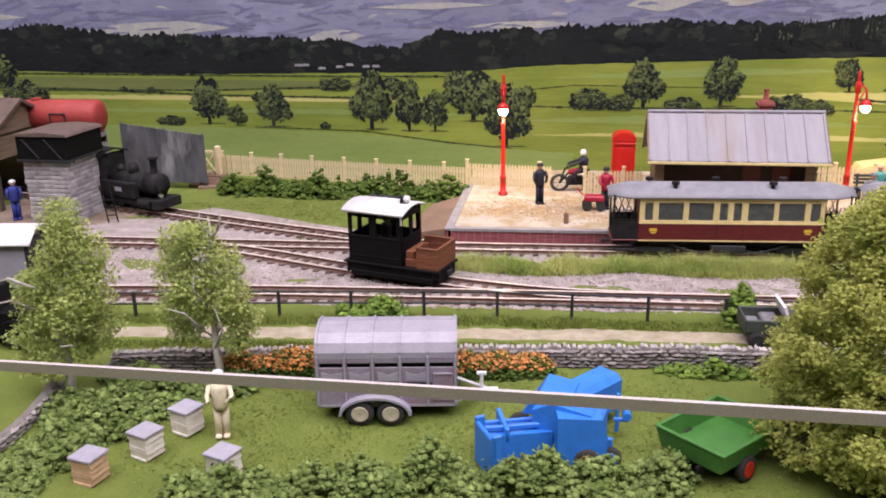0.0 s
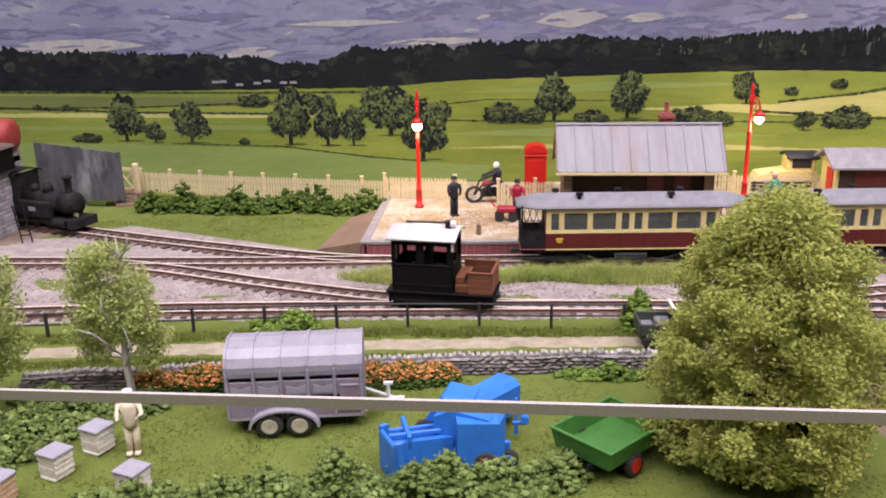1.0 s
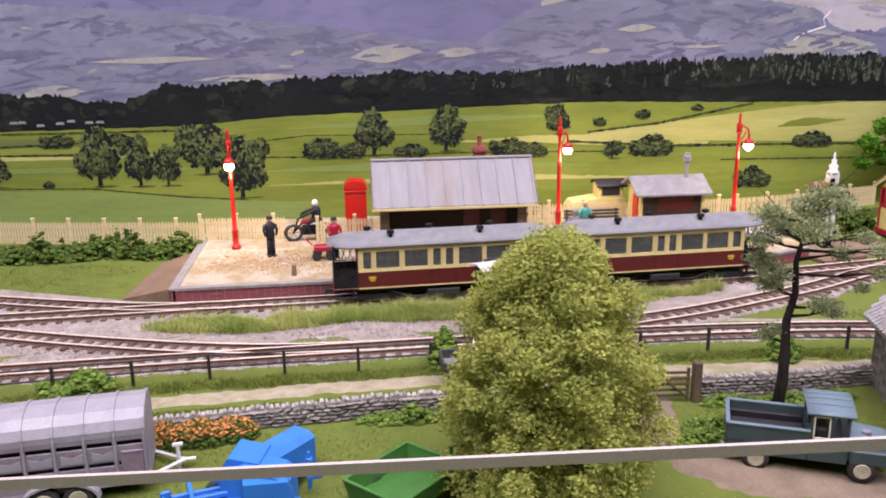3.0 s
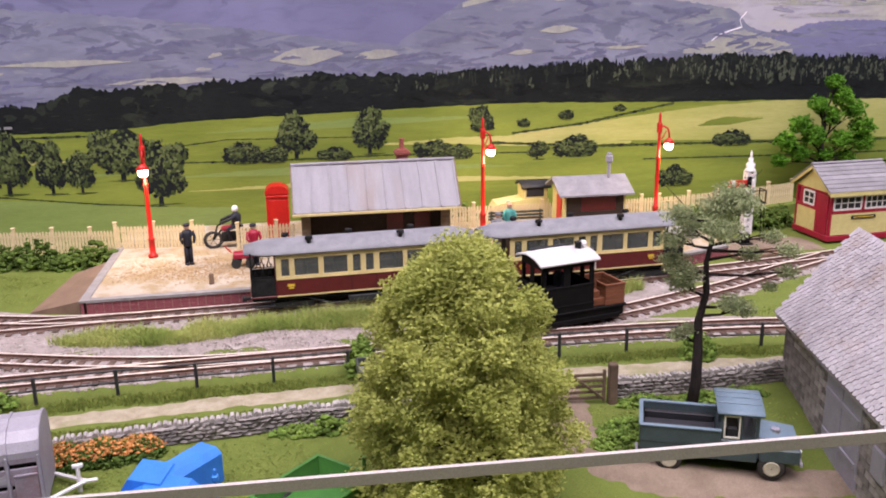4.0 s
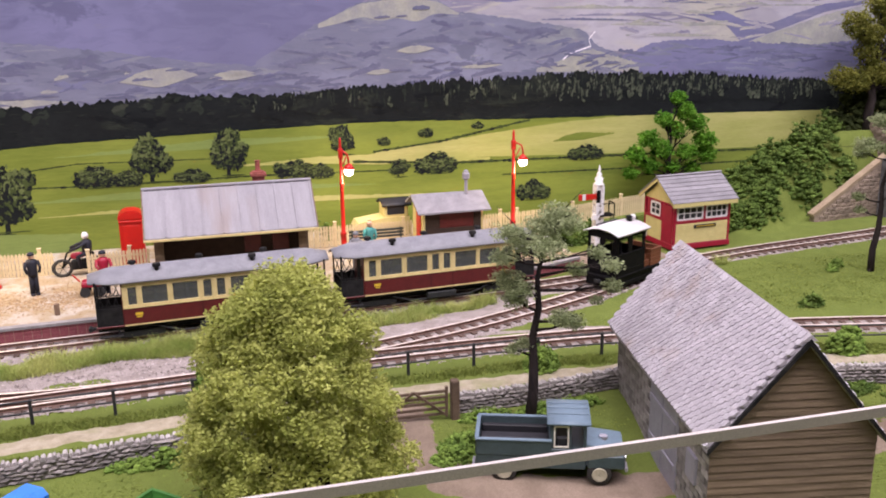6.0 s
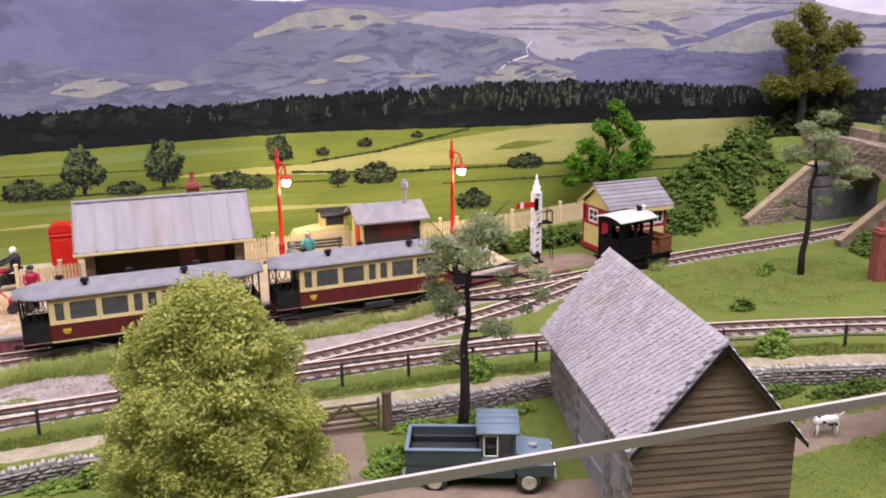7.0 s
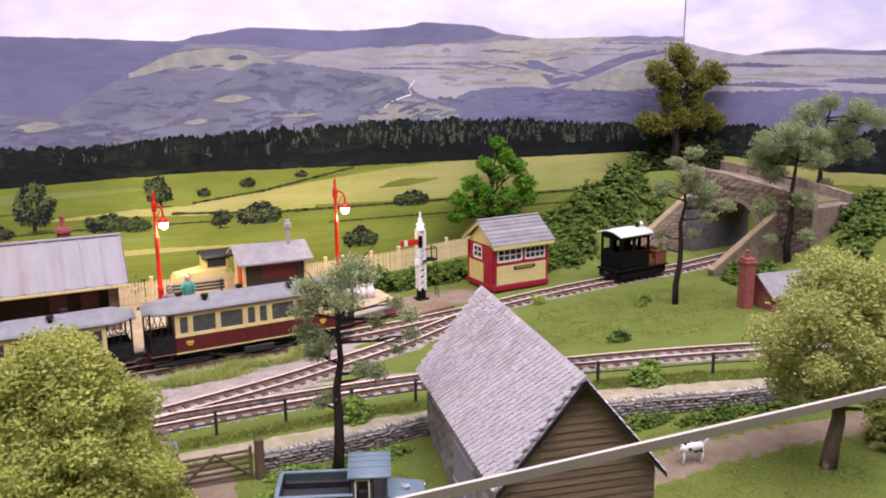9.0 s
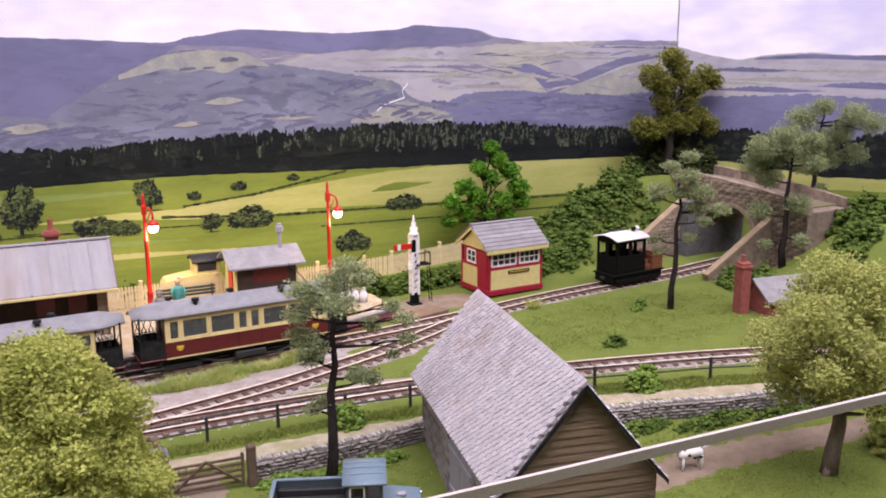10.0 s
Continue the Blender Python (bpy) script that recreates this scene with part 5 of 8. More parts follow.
part("roof", M().prism([(32.45, 2.3), (32.45, 2.38), (33.8, 3.02), (34.9, 2.5), (34.9, 2.42), (33.8, 2.92)], "x", 20.65, 24.15), SLATE, hu, "grey roof")
part("gable", M().prism([(32.75, 2.4), (34.6, 2.4), (33.8, 2.92)], "x", 20.95, 21.05), YELLOWP, hu)
part("stove_pipe", M().cyl((23.3, 33.6, 2.8), (23.3, 33.6, 3.75), .08).box(23.14, 23.46, 33.47, 33.73, 3.6, 3.95, .06).box(23.2, 23.4, 33.5, 33.7, 3.95, 4.05, .03), TRAILGREY, hu, "grey stove pipe with a cowl")

yc = thing("yellow_car", "pale yellow old car with a dark hood behind the fence", "car", at=(19.6, 35.6, .5))
part("body", M().prism([(-1.3, .35), (1.3, .35), (1.3, 1.2), (.2, 1.25), (-1.2, 1.05), (-1.35, .8)], "y", -.6, .6), YELLOWP, yc)
part("cabin", M().box(.05, 1.25, -.56, .56, 1.2, 1.85, .05), YELLOWP, yc)
part("window", M().box(.2, 1.05, -.58, -.555, 1.35, 1.75, .02), DARKIN, yc)
part("hood", M().arch_roof(-.05, 1.4, .64, 1.83, .22, .08), DARKIN, yc, "dark hood", True)
for x in (-.8, .8):
    wheel(yc, x, -.52, .33, .33, .16, TYRE, HUB)
    wheel(yc, x, .52, .33, .33, .16, TYRE, HUB)

be = thing("bench", "dark green slatted platform bench", "bench", at=(19.0, 33.6, .53))
q = M()
for k in range(4):
    part("slat", M().box(-1.3, 1.3, -.3 + k * .13, -.2 + k * .13, .42, .46, .01), DKGREEN, be)
for k in range(3):
    part("back_slat", M().box(-1.3, 1.3, .24, .28, .55 + k * .15, .66 + k * .15, .01), DKGREEN, be)
for x in (-1.15, 1.15):
    part("leg", M().box(x - .04, x + .04, -.28, -.2, 0, .42, .01).box(x - .04, x + .04, .22, .3, 0, 1.0, .01).box(x - .04, x + .04, -.28, .3, .36, .42, .01), DKGREEN, be)


# ---- station lamps ----
def lamp(x, y, ax, ay):
    th = thing("station_lamp", "tall red station lamp post with a glowing white globe", "lamp", at=(x, y, .53), group="station lamps")
    part("post", M().lathe([(.20, 0), (.20, .12), (.13, .16), (.13, .75), (.16, .8), (.10, .86), (.085, 3.1), (.12, 3.14), (.075, 3.2), (.06, 5.1), (.02, 5.25)], 12), RED, th, "red iron post", True)
    part("bracket", M().tube([(0, 0, 4.55), (ax * .4, ay * .4, 4.62), (ax * .85, ay * .85, 4.5), (ax, ay, 4.25), (ax, ay, 4.05)], .045, n=8).tube([(0, 0, 3.95), (ax * .4, ay * .4, 4.1), (ax * .7, ay * .7, 4.4)], .03, n=6).box(-.1, .1, -.1, .1, 4.3, 4.75, .02), RED, th, "", True)
    part("shade", M().lathe([(.05, .2), (.16, .12), (.27, -.02), (.25, -.04)], 14, (ax, ay, 3.88)), RED, th, "red lamp shade", True)
    part("globe", M().lathe([(.02, -.2), (.12, -.17), (.19, -.08), (.21, 0), (.19, .08), (.1, .14)], 14, (ax, ay, 3.72)), GLOBE, th, "lit white globe", True)
    d = bpy.data.lights.new("lamp_light", "POINT")
    d.energy, d.color, d.shadow_soft_size = .08, (1.0, .74, .42), .004
    o = new("lamp_light", d)
    o.location = ((x + ax) * K, (y + ay) * K, 3.9 * K)


lamp(2.98, 32.89, .02, -.42)
lamp(17.52, 34.2, .32, -.2)
lamp(25.76, 33.83, .42, -.15)


# ---- picket fence ----
PICKET = mesh_of("picket", M().prism([(-.05, 0), (.05, 0), (.05, .95), (0, 1.03), (-.05, .95)], "y", -.012, .012), FENCECREAM)


def picket_fence(pts, z, label, step=.14, every=1.65):
    line = smooth_line(pts, .02, 0)
    th = thing("picket_fence", label, "fence", kind="structure")
    d = np.r_[0, np.cumsum(np.hypot(*np.diff(line[:, :2], axis=0).T))]
    spots = np.arange(0, d[-1], step)
    for u in spots:
        i = int(np.searchsorted(d, u))
        i = min(i, len(line) - 2)
        a = math.degrees(math.atan2(line[i + 1][1] - line[i][1], line[i + 1][0] - line[i][0]))
        o = new("picket", PICKET)
        o.parent = th
        o.matrix_basis = pose(line[i][0] * K, line[i][1] * K, z * K, 0, 0, a)
    for u in np.arange(0, d[-1] + .01, every):
        i = min(int(np.searchsorted(d, u)), len(line) - 2)
        part("fence_post", M().box(-.07, .07, -.07, .07, -.1, 1.16, .02).box(-.09, .09, -.09, .09, 1.14, 1.2, .01), FENCECREAM, th, "", False, (line[i][0], line[i][1] + .06, z))
    q = M()
    k = max(1, int(.8 / .02))
    for i in range(0, len(line) - 1, k):
        a, b = line[i], line[min(i + k, len(line) - 1)]
        for h in (.22, .78):
            q.cyl((a[0], a[1] + .03, z + h), (b[0], b[1] + .03, z + h), .035, n=4)
    part("fence_rail", q, FENCECREAM, th)


picket_fence([(-11.3, 36.6), (-6, 35.6), (1.2, 34.6)], .35, "cream picket fence above the hedge")
picket_fence([(1.2, 34.6), (5.1, 34.2)], .53, "cream picket fence behind the platform")
picket_fence([(6.5, 33.4), (9.0, 33.6)], .53, "cream picket fence beside the gateway")
picket_fence([(15.6, 35.0), (20.8, 34.95), (26.4, 34.9)], .53, "cream picket fence behind the bench")
picket_fence([(26.4, 34.9), (29.8, 35.4), (34.5, 36.7)], .53, "cream picket fence towards the signal box")
solo("fence_bank", M().prism([(-12, 36.2), (1.2, 34.3), (1.2, 35.6), (-12, 37.6)], "z", -.1, .36), GRASS, "low grassy bank under the fence", "bank", kind="structure")
solo("fence_bank", M().prism([(26.4, 34.6), (30, 35.1), (35, 36.3), (35, 37.6), (26, 36.4)], "z", -.1, .54), GRASS, "low grassy bank under the fence", "bank", kind="structure")
solo("yard_behind_fence", M().prism([(1.2, 34.9), (26.4, 34.9), (26.4, 38.2), (1.2, 38.2)], "z", -.1, .5), PLATTOP, "sandy yard behind the fence", "yard", kind="structure")
sp = thing("garden_steps", "short flight of brown wooden steps up to the cream gate", "steps", at=(-11.35, 34.9, 0), rz=12)
for k in range(4):
    part("tread", M().box(-.55, .55, k * .3, 1.25, -.1, .14 + k * .12, .015), RUBBER_TAN, sp)
gt = thing("picket_gate", "open cream wooden gate at the steps", "gate", at=(-12.2, 36.3, .4), rz=-15)
part("gate_post", M().box(.85, 1.1, -.12, .12, -.3, 1.5, .03), FENCECREAM, gt)
part("gate_frame", M().box(-.1, .85, -.03, .03, .1, .25, .01).box(-.1, .85, -.03, .03, 1.1, 1.25, .01).box(-.1, .02, -.03, .03, .1, 1.25, .01).box(.73, .85, -.03, .03, .1, 1.25, .01), FENCECREAM, gt)
part("gate_brace", M().cyl((-.02, -.04, 1.15), (.78, -.04, .2), .05, n=4), FENCECREAM, gt)
part("brace", M().cyl((-.05, 0, .2), (.8, 0, 1.15), .05, n=4), FENCECREAM, gt)
sp = thing("steps", "three brown wooden steps up to the gate", "steps", at=(-11.9, 35.2, 0), rz=-15)
for k in range(3):
    part("step", M().box(-.7, .7, -.1 + k * .4, 1.2, k * .16, .16 + k * .16, .02), RUBBER_TAN, sp)


# ---- figures (painted dolls) ----
def doll(name, label, at, rz, coat, legs, hat, h=1.75, sit=False, arms=0.0):
    m = M()
    k = h / 1.75
    m.cur = 1
    if sit:
        m.box(-.17, .17, -.5, .05, .36, .52, .05).box(-.16, .16, -.52, -.38, 0, .42, .05)
        b = .45
    else:
        m.cyl((-.09, 0, 0), (-.08, 0, .85 * k), .085, .1, 8).cyl((.09, 0, 0), (.08, 0, .85 * k), .085, .1, 8)
        m.box(-.17, -.02, -.2, .08, 0, .09, .03).box(.02, .17, -.2, .08, 0, .09, .03)
        b = .78 * k
    m.cur = 0
    m.lathe([(.17, 0), (.2, .12), (.18, .3), (.23, .55), (.17, .66), (.06, .7)], 10, (0, 0, b))
    for s in (-1, 1):
        m.tube([(s * .22, 0, b + .6), (s * .28, -.06 - .1 * arms, b + .35), (s * .22, -.12 - .3 * arms, b + .12 + .3 * arms)], .07, .05, 7)
    m.cur = 2
    m.lathe([(.03, 0), (.1, .05), (.115, .13), (.09, .22), (.03, .27)], 10, (0, -.01, b + .68))
    m.cur = 3
    m.lathe([(.14, 0), (.135, .03), (.12, .1), (.04, .13)], 10, (0, 0, b + .84))
    return solo(name, m, [coat, legs, SKIN, hat], label, "figurine", at=at, rz=rz, smooth=True)


doll("figurine", "standing model figure in a dark navy uniform and cap", (4.62, 31.5, .53), 20, NAVY, NAVY, NAVY)
doll("figurine", "model figure in a red jacket beside a red trolley", (7.3, 30.9, .53), 10, CRIMSON, NAVY, NAVY, arms=.6)
doll("figurine", "model figure in a long grey coat on the platform", (17.4, 30.6, .53), -20, GREYCOAT, GREYCOAT, GREYCOAT)
doll("figurine", "seated model figure in a teal coat on the bench", (18.6, 33.5, .56), 0, TEAL, NAVY, SKIN, sit=True)
doll("figurine", "model workman in blue overalls by the water tower", (-17.5, 28.9, .02), 30, OVERALL, OVERALL, WHITE)
doll("figurine", "model figure in a grey jacket by the field gate", (15.15, 17.75, .02), 0, GREYCOAT, BEEWHITE, BROWNROOF, 1.3)
doll("figurine", "beekeeper figure in a cream suit and veil among the hives", (-2.1, 13.15, dip(13.15)), 15, BEEWHITE, BEEWHITE, WHITE, 1.62, arms=.7)
tr = thing("luggage_trolley", "small red platform trolley", "trolley", at=(6.85, 30.7, .53))
part("deck", M().box(-.4, .4, -.26, .26, .38, .62, .05), CRIMSON, tr)
part("handle", M().tube([(-.45, 0, .6), (-.7, 0, .9)], .03), RED, tr)
for x in (-.28, .28):
    for y in (-.26, .26):
        part("wheel", M().cyl((x, y - .03, .2), (x, y + .03, .2), .2, n=12), IRON, tr)
mb = thing("motorcycle", "black motorcycle with a rider figure in a white helmet", "motorcycle", at=(6.1, 33.9, .53), rz=8)
mb.scale = (1.12, 1.12, 1.05)
for x in (-.62, .62):
    q = M()
    for i in range(18):
        a, b = 6.2832 * i / 18, 6.2832 * (i + 1) / 18
        q.cyl((x + .32 * math.cos(a), 0, .36 + .32 * math.sin(a)), (x + .32 * math.cos(b), 0, .36 + .32 * math.sin(b)), .07, n=6)
    for i in range(6):
        a = 6.2832 * i / 6
        q.cyl((x, 0, .36), (x + .3 * math.cos(a), 0, .36 + .3 * math.sin(a)), .012, n=4)
    part("wheel", q, TYRE, mb, "", True)
part("engine", M().box(-.3, .3, -.14, .14, .26, .66, .06).box(.2, .75, .1, .2, .28, .38, .03), SOOT, mb)
part("frame", M().tube([(-.62, 0, .36), (-.3, 0, .75), (.3, 0, .8), (.62, 0, .7)], .04).tube([(-.62, .0, .36), (-.42, 0, .95), (-.3, .0, 1.02)], .035).tube([(-.3, -.28, 1.05), (-.3, .28, 1.05)], .025), BLACK, mb)
part("fuel_tank", M().lathe([(.02, -.26), (.12, -.2), (.14, 0), (.1, .2), (.02, .26)], 10, m=pose(-.05, 0, .82, 0, 90, 0)), CRIMSON, mb, "", True)
part("seat", M().box(.15, .55, -.1, .1, .82, .92, .03), BLACK, mb)
q = M()
q.lathe([(.15, 0), (.19, .2), (.2, .45), (.08, .58)], 10, (.3, 0, .9))
q.tube([(.28, -.18, 1.35), (.0, -.26, 1.22), (-.28, -.24, 1.1)], .06).tube([(.28, .18, 1.35), (.0, .26, 1.22), (-.28, .24, 1.1)], .06)
q.tube([(.3, -.14, .95), (-.05, -.18, .8), (.05, -.18, .3)], .08).tube([(.3, .14, .95), (-.05, .18, .8), (.05, .18, .3)], .08)
q.cur = 1
q.lathe([(.05, 0), (.12, .06), (.13, .16), (.08, .26), (.02, .28)], 10, (.28, 0, 1.48))
part("rider_doll", q, [NAVY, WHITE], mb, "", True)

# churns and a sheeted heap at the platform end
cp = M()
rg = R(9)
for i in range(26):
    a, r = rg.uniform(0, 6.28), rg.uniform(0, .8)
    cp.lump((r * math.cos(a), r * .5 * math.sin(a), .25 + .4 * (1 - r)), .3, rg, .7)
solo("sheeted_heap", cp, PLATTOP, "sandy cream sheeted heap on the platform end", "heap", at=(25.6, 31.8, .53), smooth=True)
for i in range(5):
    q = M().lathe([(.17, 0), (.18, .4), (.1, .55), (.11, .66), (.13, .68)], 12)
    solo("milk_churn", q, WHITE, "white milk churn on the platform", "churn", at=(24.9 + i * .36, 31.0 + .1 * (i % 2), .53), group="milk churns", smooth=True)

# ---- semaphore signal ----
sg = thing("semaphore_signal", "white lattice semaphore signal with a red arm", "signal", at=(29.05, 31.35, 0))
part("base", M().box(-.3, .3, -.3, .3, 0, .08, .02).box(-.17, .17, -.17, .17, .08, .5, .01), BLACK, sg, "black post foot")
q = M()
for sx in (-.15, .15):
    for sy in (-.15, .15):
        q.box(sx - .05, sx + .05, sy - .05, sy + .05, .5, 3.35, 0)
for k in range(9):
    z0, z1 = .55 + k * .31, .86 + k * .31
    for sy in (-.17, .17):
        q.cyl((-.15, sy, z0), (.15, sy, z1), .045, n=4).cyl((.15, sy, z0), (-.15, sy, z1), .045, n=4)
    for sx in (-.17, .17):
        q.cyl((sx, -.15, z0), (sx, .15, z1), .045, n=4).cyl((sx, .15, z0), (sx, -.15, z1), .045, n=4)
part("lattice_post", q, WHITE, sg, "white lattice post")
part("finial", M().lathe([(.24, 0), (.24, .1), (.16, .16), (.2, .35), (.09, .45), (.12, .58), (.04, .66), (.06, .76), (.015, .95)], 12, (0, 0, 3.33)), WHITE, sg, "", True)
arm = part("arm", M().box(-1.1, -.1, -.2, -.16, 2.72, 3.0, .01), RED, sg, "red signal arm")
part("stripe", M().box(-.92, -.76, -.215, -.2, 2.72, 3.0, 0), WHITE, arm, "white stripe")
part("spectacle", M().box(-.2, .02, -.22, -.14, 2.55, 3.15, .05), BLACK, sg)
part("lamp", M().cyl((-.25, -.1, 1.75), (-.25, -.1, 2.0), .13, .1, 10), WHITE, sg)
part("landing", M().box(.0, .75, -.3, .3, 1.9, 1.96, .01).cyl((.7, -.28, 1.95), (.7, -.28, 2.5), .025).cyl((.7, .28, 1.95), (.7, .28, 2.5), .025).cyl((.7, -.28, 2.5), (.7, .28, 2.5), .025).cyl((.1, -.28, 2.5), (.7, -.28, 2.5), .025), BLACK, sg, "black landing with a hoop rail")
q = M().cyl((.85, -.15, 0), (.72, -.15, 1.95), .02, n=5).cyl((.85, .15, 0), (.72, .15, 1.95), .02, n=5)
for k in range(7):
    q.cyl((.84 - .018 * k, -.15, .2 + k * .26), (.84 - .018 * k, .15, .2 + k * .26), .015, n=4)
part("ladder", q, BLACK, sg)
wb = thing("boarded_crossing", "brown timber walkway boards beside the track", "boards", at=(28.7, 29.4, .03), rz=14)
for k in range(4):
    part("board", M().box(-1.3, 1.0, -.45 + k * .24, -.24 + k * .24, 0, .16, .015), RUBBER_TAN, wb)

# ---- signal box ----
bx = thing("signal_box", "small cream and crimson signal box with a grey slate roof", "signal box", at=(32.61, 30.55, .1), rz=3)
Wd, Dp, H1, H2 = 3.15, 2.49, 2.2, 3.3
for r in range(7):
    z0, z1 = .3 + r * .14, .44 + r * .14
    part("lapped_board", M().add([(.1, -.035, z0), (Wd - .1, -.035, z0), (Wd - .1, .0, z1), (.1, .0, z1), (.1, .05, z0), (Wd - .1, .05, z0), (Wd - .1, .05, z1), (.1, .05, z1)], [(0, 1, 2, 3), (0, 4, 5, 1), (2, 6, 7, 3), (0, 3, 7, 4), (1, 5, 6, 2)]), YELLOWP, bx)
part("core", M().box(.04, Wd - .04, .04, Dp, .0, 1.25, 0).box(.0, Wd, Dp - .06, Dp, 0, H1, .01).box(Wd - .06, Wd, .06, Dp - .06, 0, H1, .01), YELLOWP, bx)
part("plinth", M().box(-.06, Wd + .06, -.06, Dp + .06, 0, .26, .02), CRIMSON, bx, "crimson plinth")
fr = M().box(0, .12, -.04, .08, .26, H1, .01).box(Wd - .12, Wd, -.04, .08, .26, H1, .01).box(.12, Wd - .12, -.035, .08, 1.26, 1.4, .01).box(.12, Wd - .12, -.035, .08, 2.13, H1, .01).box(1.63, 1.75, -.035, .08, 1.4, 2.13, .01)
fr.box(-.04, .08, Dp - .12, Dp, .26, H1, .01).box(-.035, .08, .95, Dp - .12, 1.26, 1.4, .01).box(-.035, .08, .1, Dp - .12, 2.13, H1, .01).box(-.035, .08, 1.0, 1.1, 1.4, 2.13, .01).box(-.035, .08, 1.95, 2.23, 1.4, 2.13, .01)
part("frame", fr, CRIMSON, bx, "crimson corner posts and rails")
part("side_panel", M().box(-.02, .04, 1.0, Dp - .12, .26, 1.26, .01), YELLOWP, bx)
part("door", M().box(-.03, .04, .12, .98, .26, 2.1, .015), CRIMSON, bx, "crimson door")


def sash(parent, x0, x1, z0, z1, nx, nz, y=-.03, side=False):
    q = M()
    P = lambda a, b, c, d: (y, y + .04, a, b, c, d) if side else (a, b, y, y + .04, c, d)
    for k in range(nx + 1):
        u = x0 + (x1 - x0) * k / nx
        t = .045 if k in (0, nx) else .022
        q.box(*P(u - t, u + t, z0, z1), .004)
    for k in range(nz + 1):
        u = z0 + (z1 - z0) * k / nz
        t = .045 if k in (0, nz) else .022
        q.box(*P(x0, x1, u - t, u + t), .004)
    w = part("window", q, WHITE, parent, "white glazing bars")
    y += .025
    part("pane", M().box(*P(x0, x1, z0, z1), 0), DARKIN, w)


sash(bx, .2, 1.58, 1.45, 2.04, 4, 2)
sash(bx, 1.8, Wd - .2, 1.45, 2.04, 4, 2)
sash(bx, 1.15, 1.92, 1.45, 2.04, 2, 2, -.03, True)
part("gable", M().prism([(-.02, H1), (Dp, H1), (Dp / 2, H2 - .1)], "x", 0, .06), YELLOWP, bx)
part("gable", M().prism([(-.02, H1), (Dp, H1), (Dp / 2, H2 - .1)], "x", Wd - .06, Wd), YELLOWP, bx)
part("fascia", M().box(-.22, Wd + .22, -.28, -.22, H1 - .1, H1 + .12, .01).prism([(-.26, H1 - .08), (-.26, H1 + .06), (Dp / 2, H2 + .0), (Dp + .26, H1 + .06), (Dp + .26, H1 - .08), (Dp / 2, H2 - .16)], "x", -.22, -.16), YELLOWP, bx, "pale yellow barge boards")
n = 7
for s in (0, 1):
    for r in range(n):
        a, b = r / n, (r + 1.25) / n
        y0 = -.28 + (Dp / 2 + .28) * a
        y1 = -.28 + (Dp / 2 + .28) * min(b, 1)
        z0, z1 = H1 + .08 + (H2 - H1 - .04) * a, H1 + .08 + (H2 - H1 - .04) * min(b, 1)
        if s:
            y0, y1 = Dp - y0, Dp - y1
        part("slate_course", M().add([(-.26, y0, z0 + .05), (Wd + .26, y0, z0 + .05), (Wd + .26, y1, z1 + .005), (-.26, y1, z1 + .005), (-.26, y0, z0), (Wd + .26, y0, z0), (Wd + .26, y1, z1 - .03), (-.26, y1, z1 - .03)], [(0, 1, 2, 3), (0, 4, 5, 1), (4, 7, 6, 5), (0, 3, 7, 4), (1, 5, 6, 2), (2, 6, 7, 3)]), SLATE, bx)
part("ridge", M().box(-.27, Wd + .27, Dp / 2 - .08, Dp / 2 + .08, H2 + .03, H2 + .12, .03), SLATE, bx)
part("nameboard", M().box(1.1, 2.35, -.075, -.04, 1.0, 1.16, .01), DARKIN, bx, "dark name board")
part("board_lettering", M().box(1.2, 2.25, -.079, -.075, 1.06, 1.1, 0), GOLD, bx, "pale bar of unreadable lettering")


# ---- barn ----
bn = thing("barn", "stone and timber barn with a weathered stone-tile roof", "barn", at=(23.04, 9.59, 0), rz=-12)
# local: y runs along the ridge away from the gable, x across
EH, RH, HW, LEN = 2.08, 4.46, 1.8, 7.7
part("gable_core", M().prism([(-HW + .1, -.6), (HW - .1, -.6), (HW - .1, EH), (0, RH - .2), (-HW + .1, EH)], "y", .12, .22), PLANK, bn)
k = 0
z = -.55
while z < RH - .35:
    hw = HW + .1 if z < EH - .2 else (HW + .2) * (RH - .1 - z) / (RH - .1 - EH + .2)
    part("plank", M().add([(-hw, .08, z), (hw, .08, z), (hw, .11, z + .2), (-hw, .11, z + .2), (-hw, .13, z), (hw, .13, z)], [(0, 1, 2, 3), (0, 4, 5, 1)]), PLANK, bn)
    z += .185
part("side_wall", M().box(-HW, -HW + .2, .2, LEN - .2, -.6, EH + .1, .02), STONEJ, bn, "rough grey stone side wall")
part("side_wall", M().box(HW - .2, HW, .2, LEN - .2, -.6, EH + .1, .02), STONEJ, bn, "rough grey stone side wall")
part("back_wall", M().prism([(-HW, -.6), (HW, -.6), (HW, EH), (0, RH - .2), (-HW, EH)], "y", LEN - .2, LEN - .02), STONEJ, bn)
STONE_MESHES = []
rg = R(15)
for i in range(4):
    q = M()
    q.lump((0, 0, 0), 1.0, rg, .9)
    q.v = [(x * .17, y * .1, z * .075) for x, y, z in q.v]
    STONE_MESHES.append(mesh_of("stone", q, STONE))
TMESH = []
for i in range(3):
    q = M()
    for k in range(1):
        q.add([(rg.uniform(-.1, .1) * .3 - .17, -.13, -.05), (.17, -.13, -.05), (.17, -.13, .05), (-.17, -.13, .05), (-.17, .13, -.06), (.17, .13, -.06), (.17, .13, .06), (-.17, .13, .06)], [(0, 1, 2, 3), (0, 4, 5, 1), (3, 2, 6, 7), (0, 3, 7, 4), (1, 5, 6, 2), (4, 7, 6, 5)])
    TMESH.append(mesh_of("wall_stone", q, STONE))
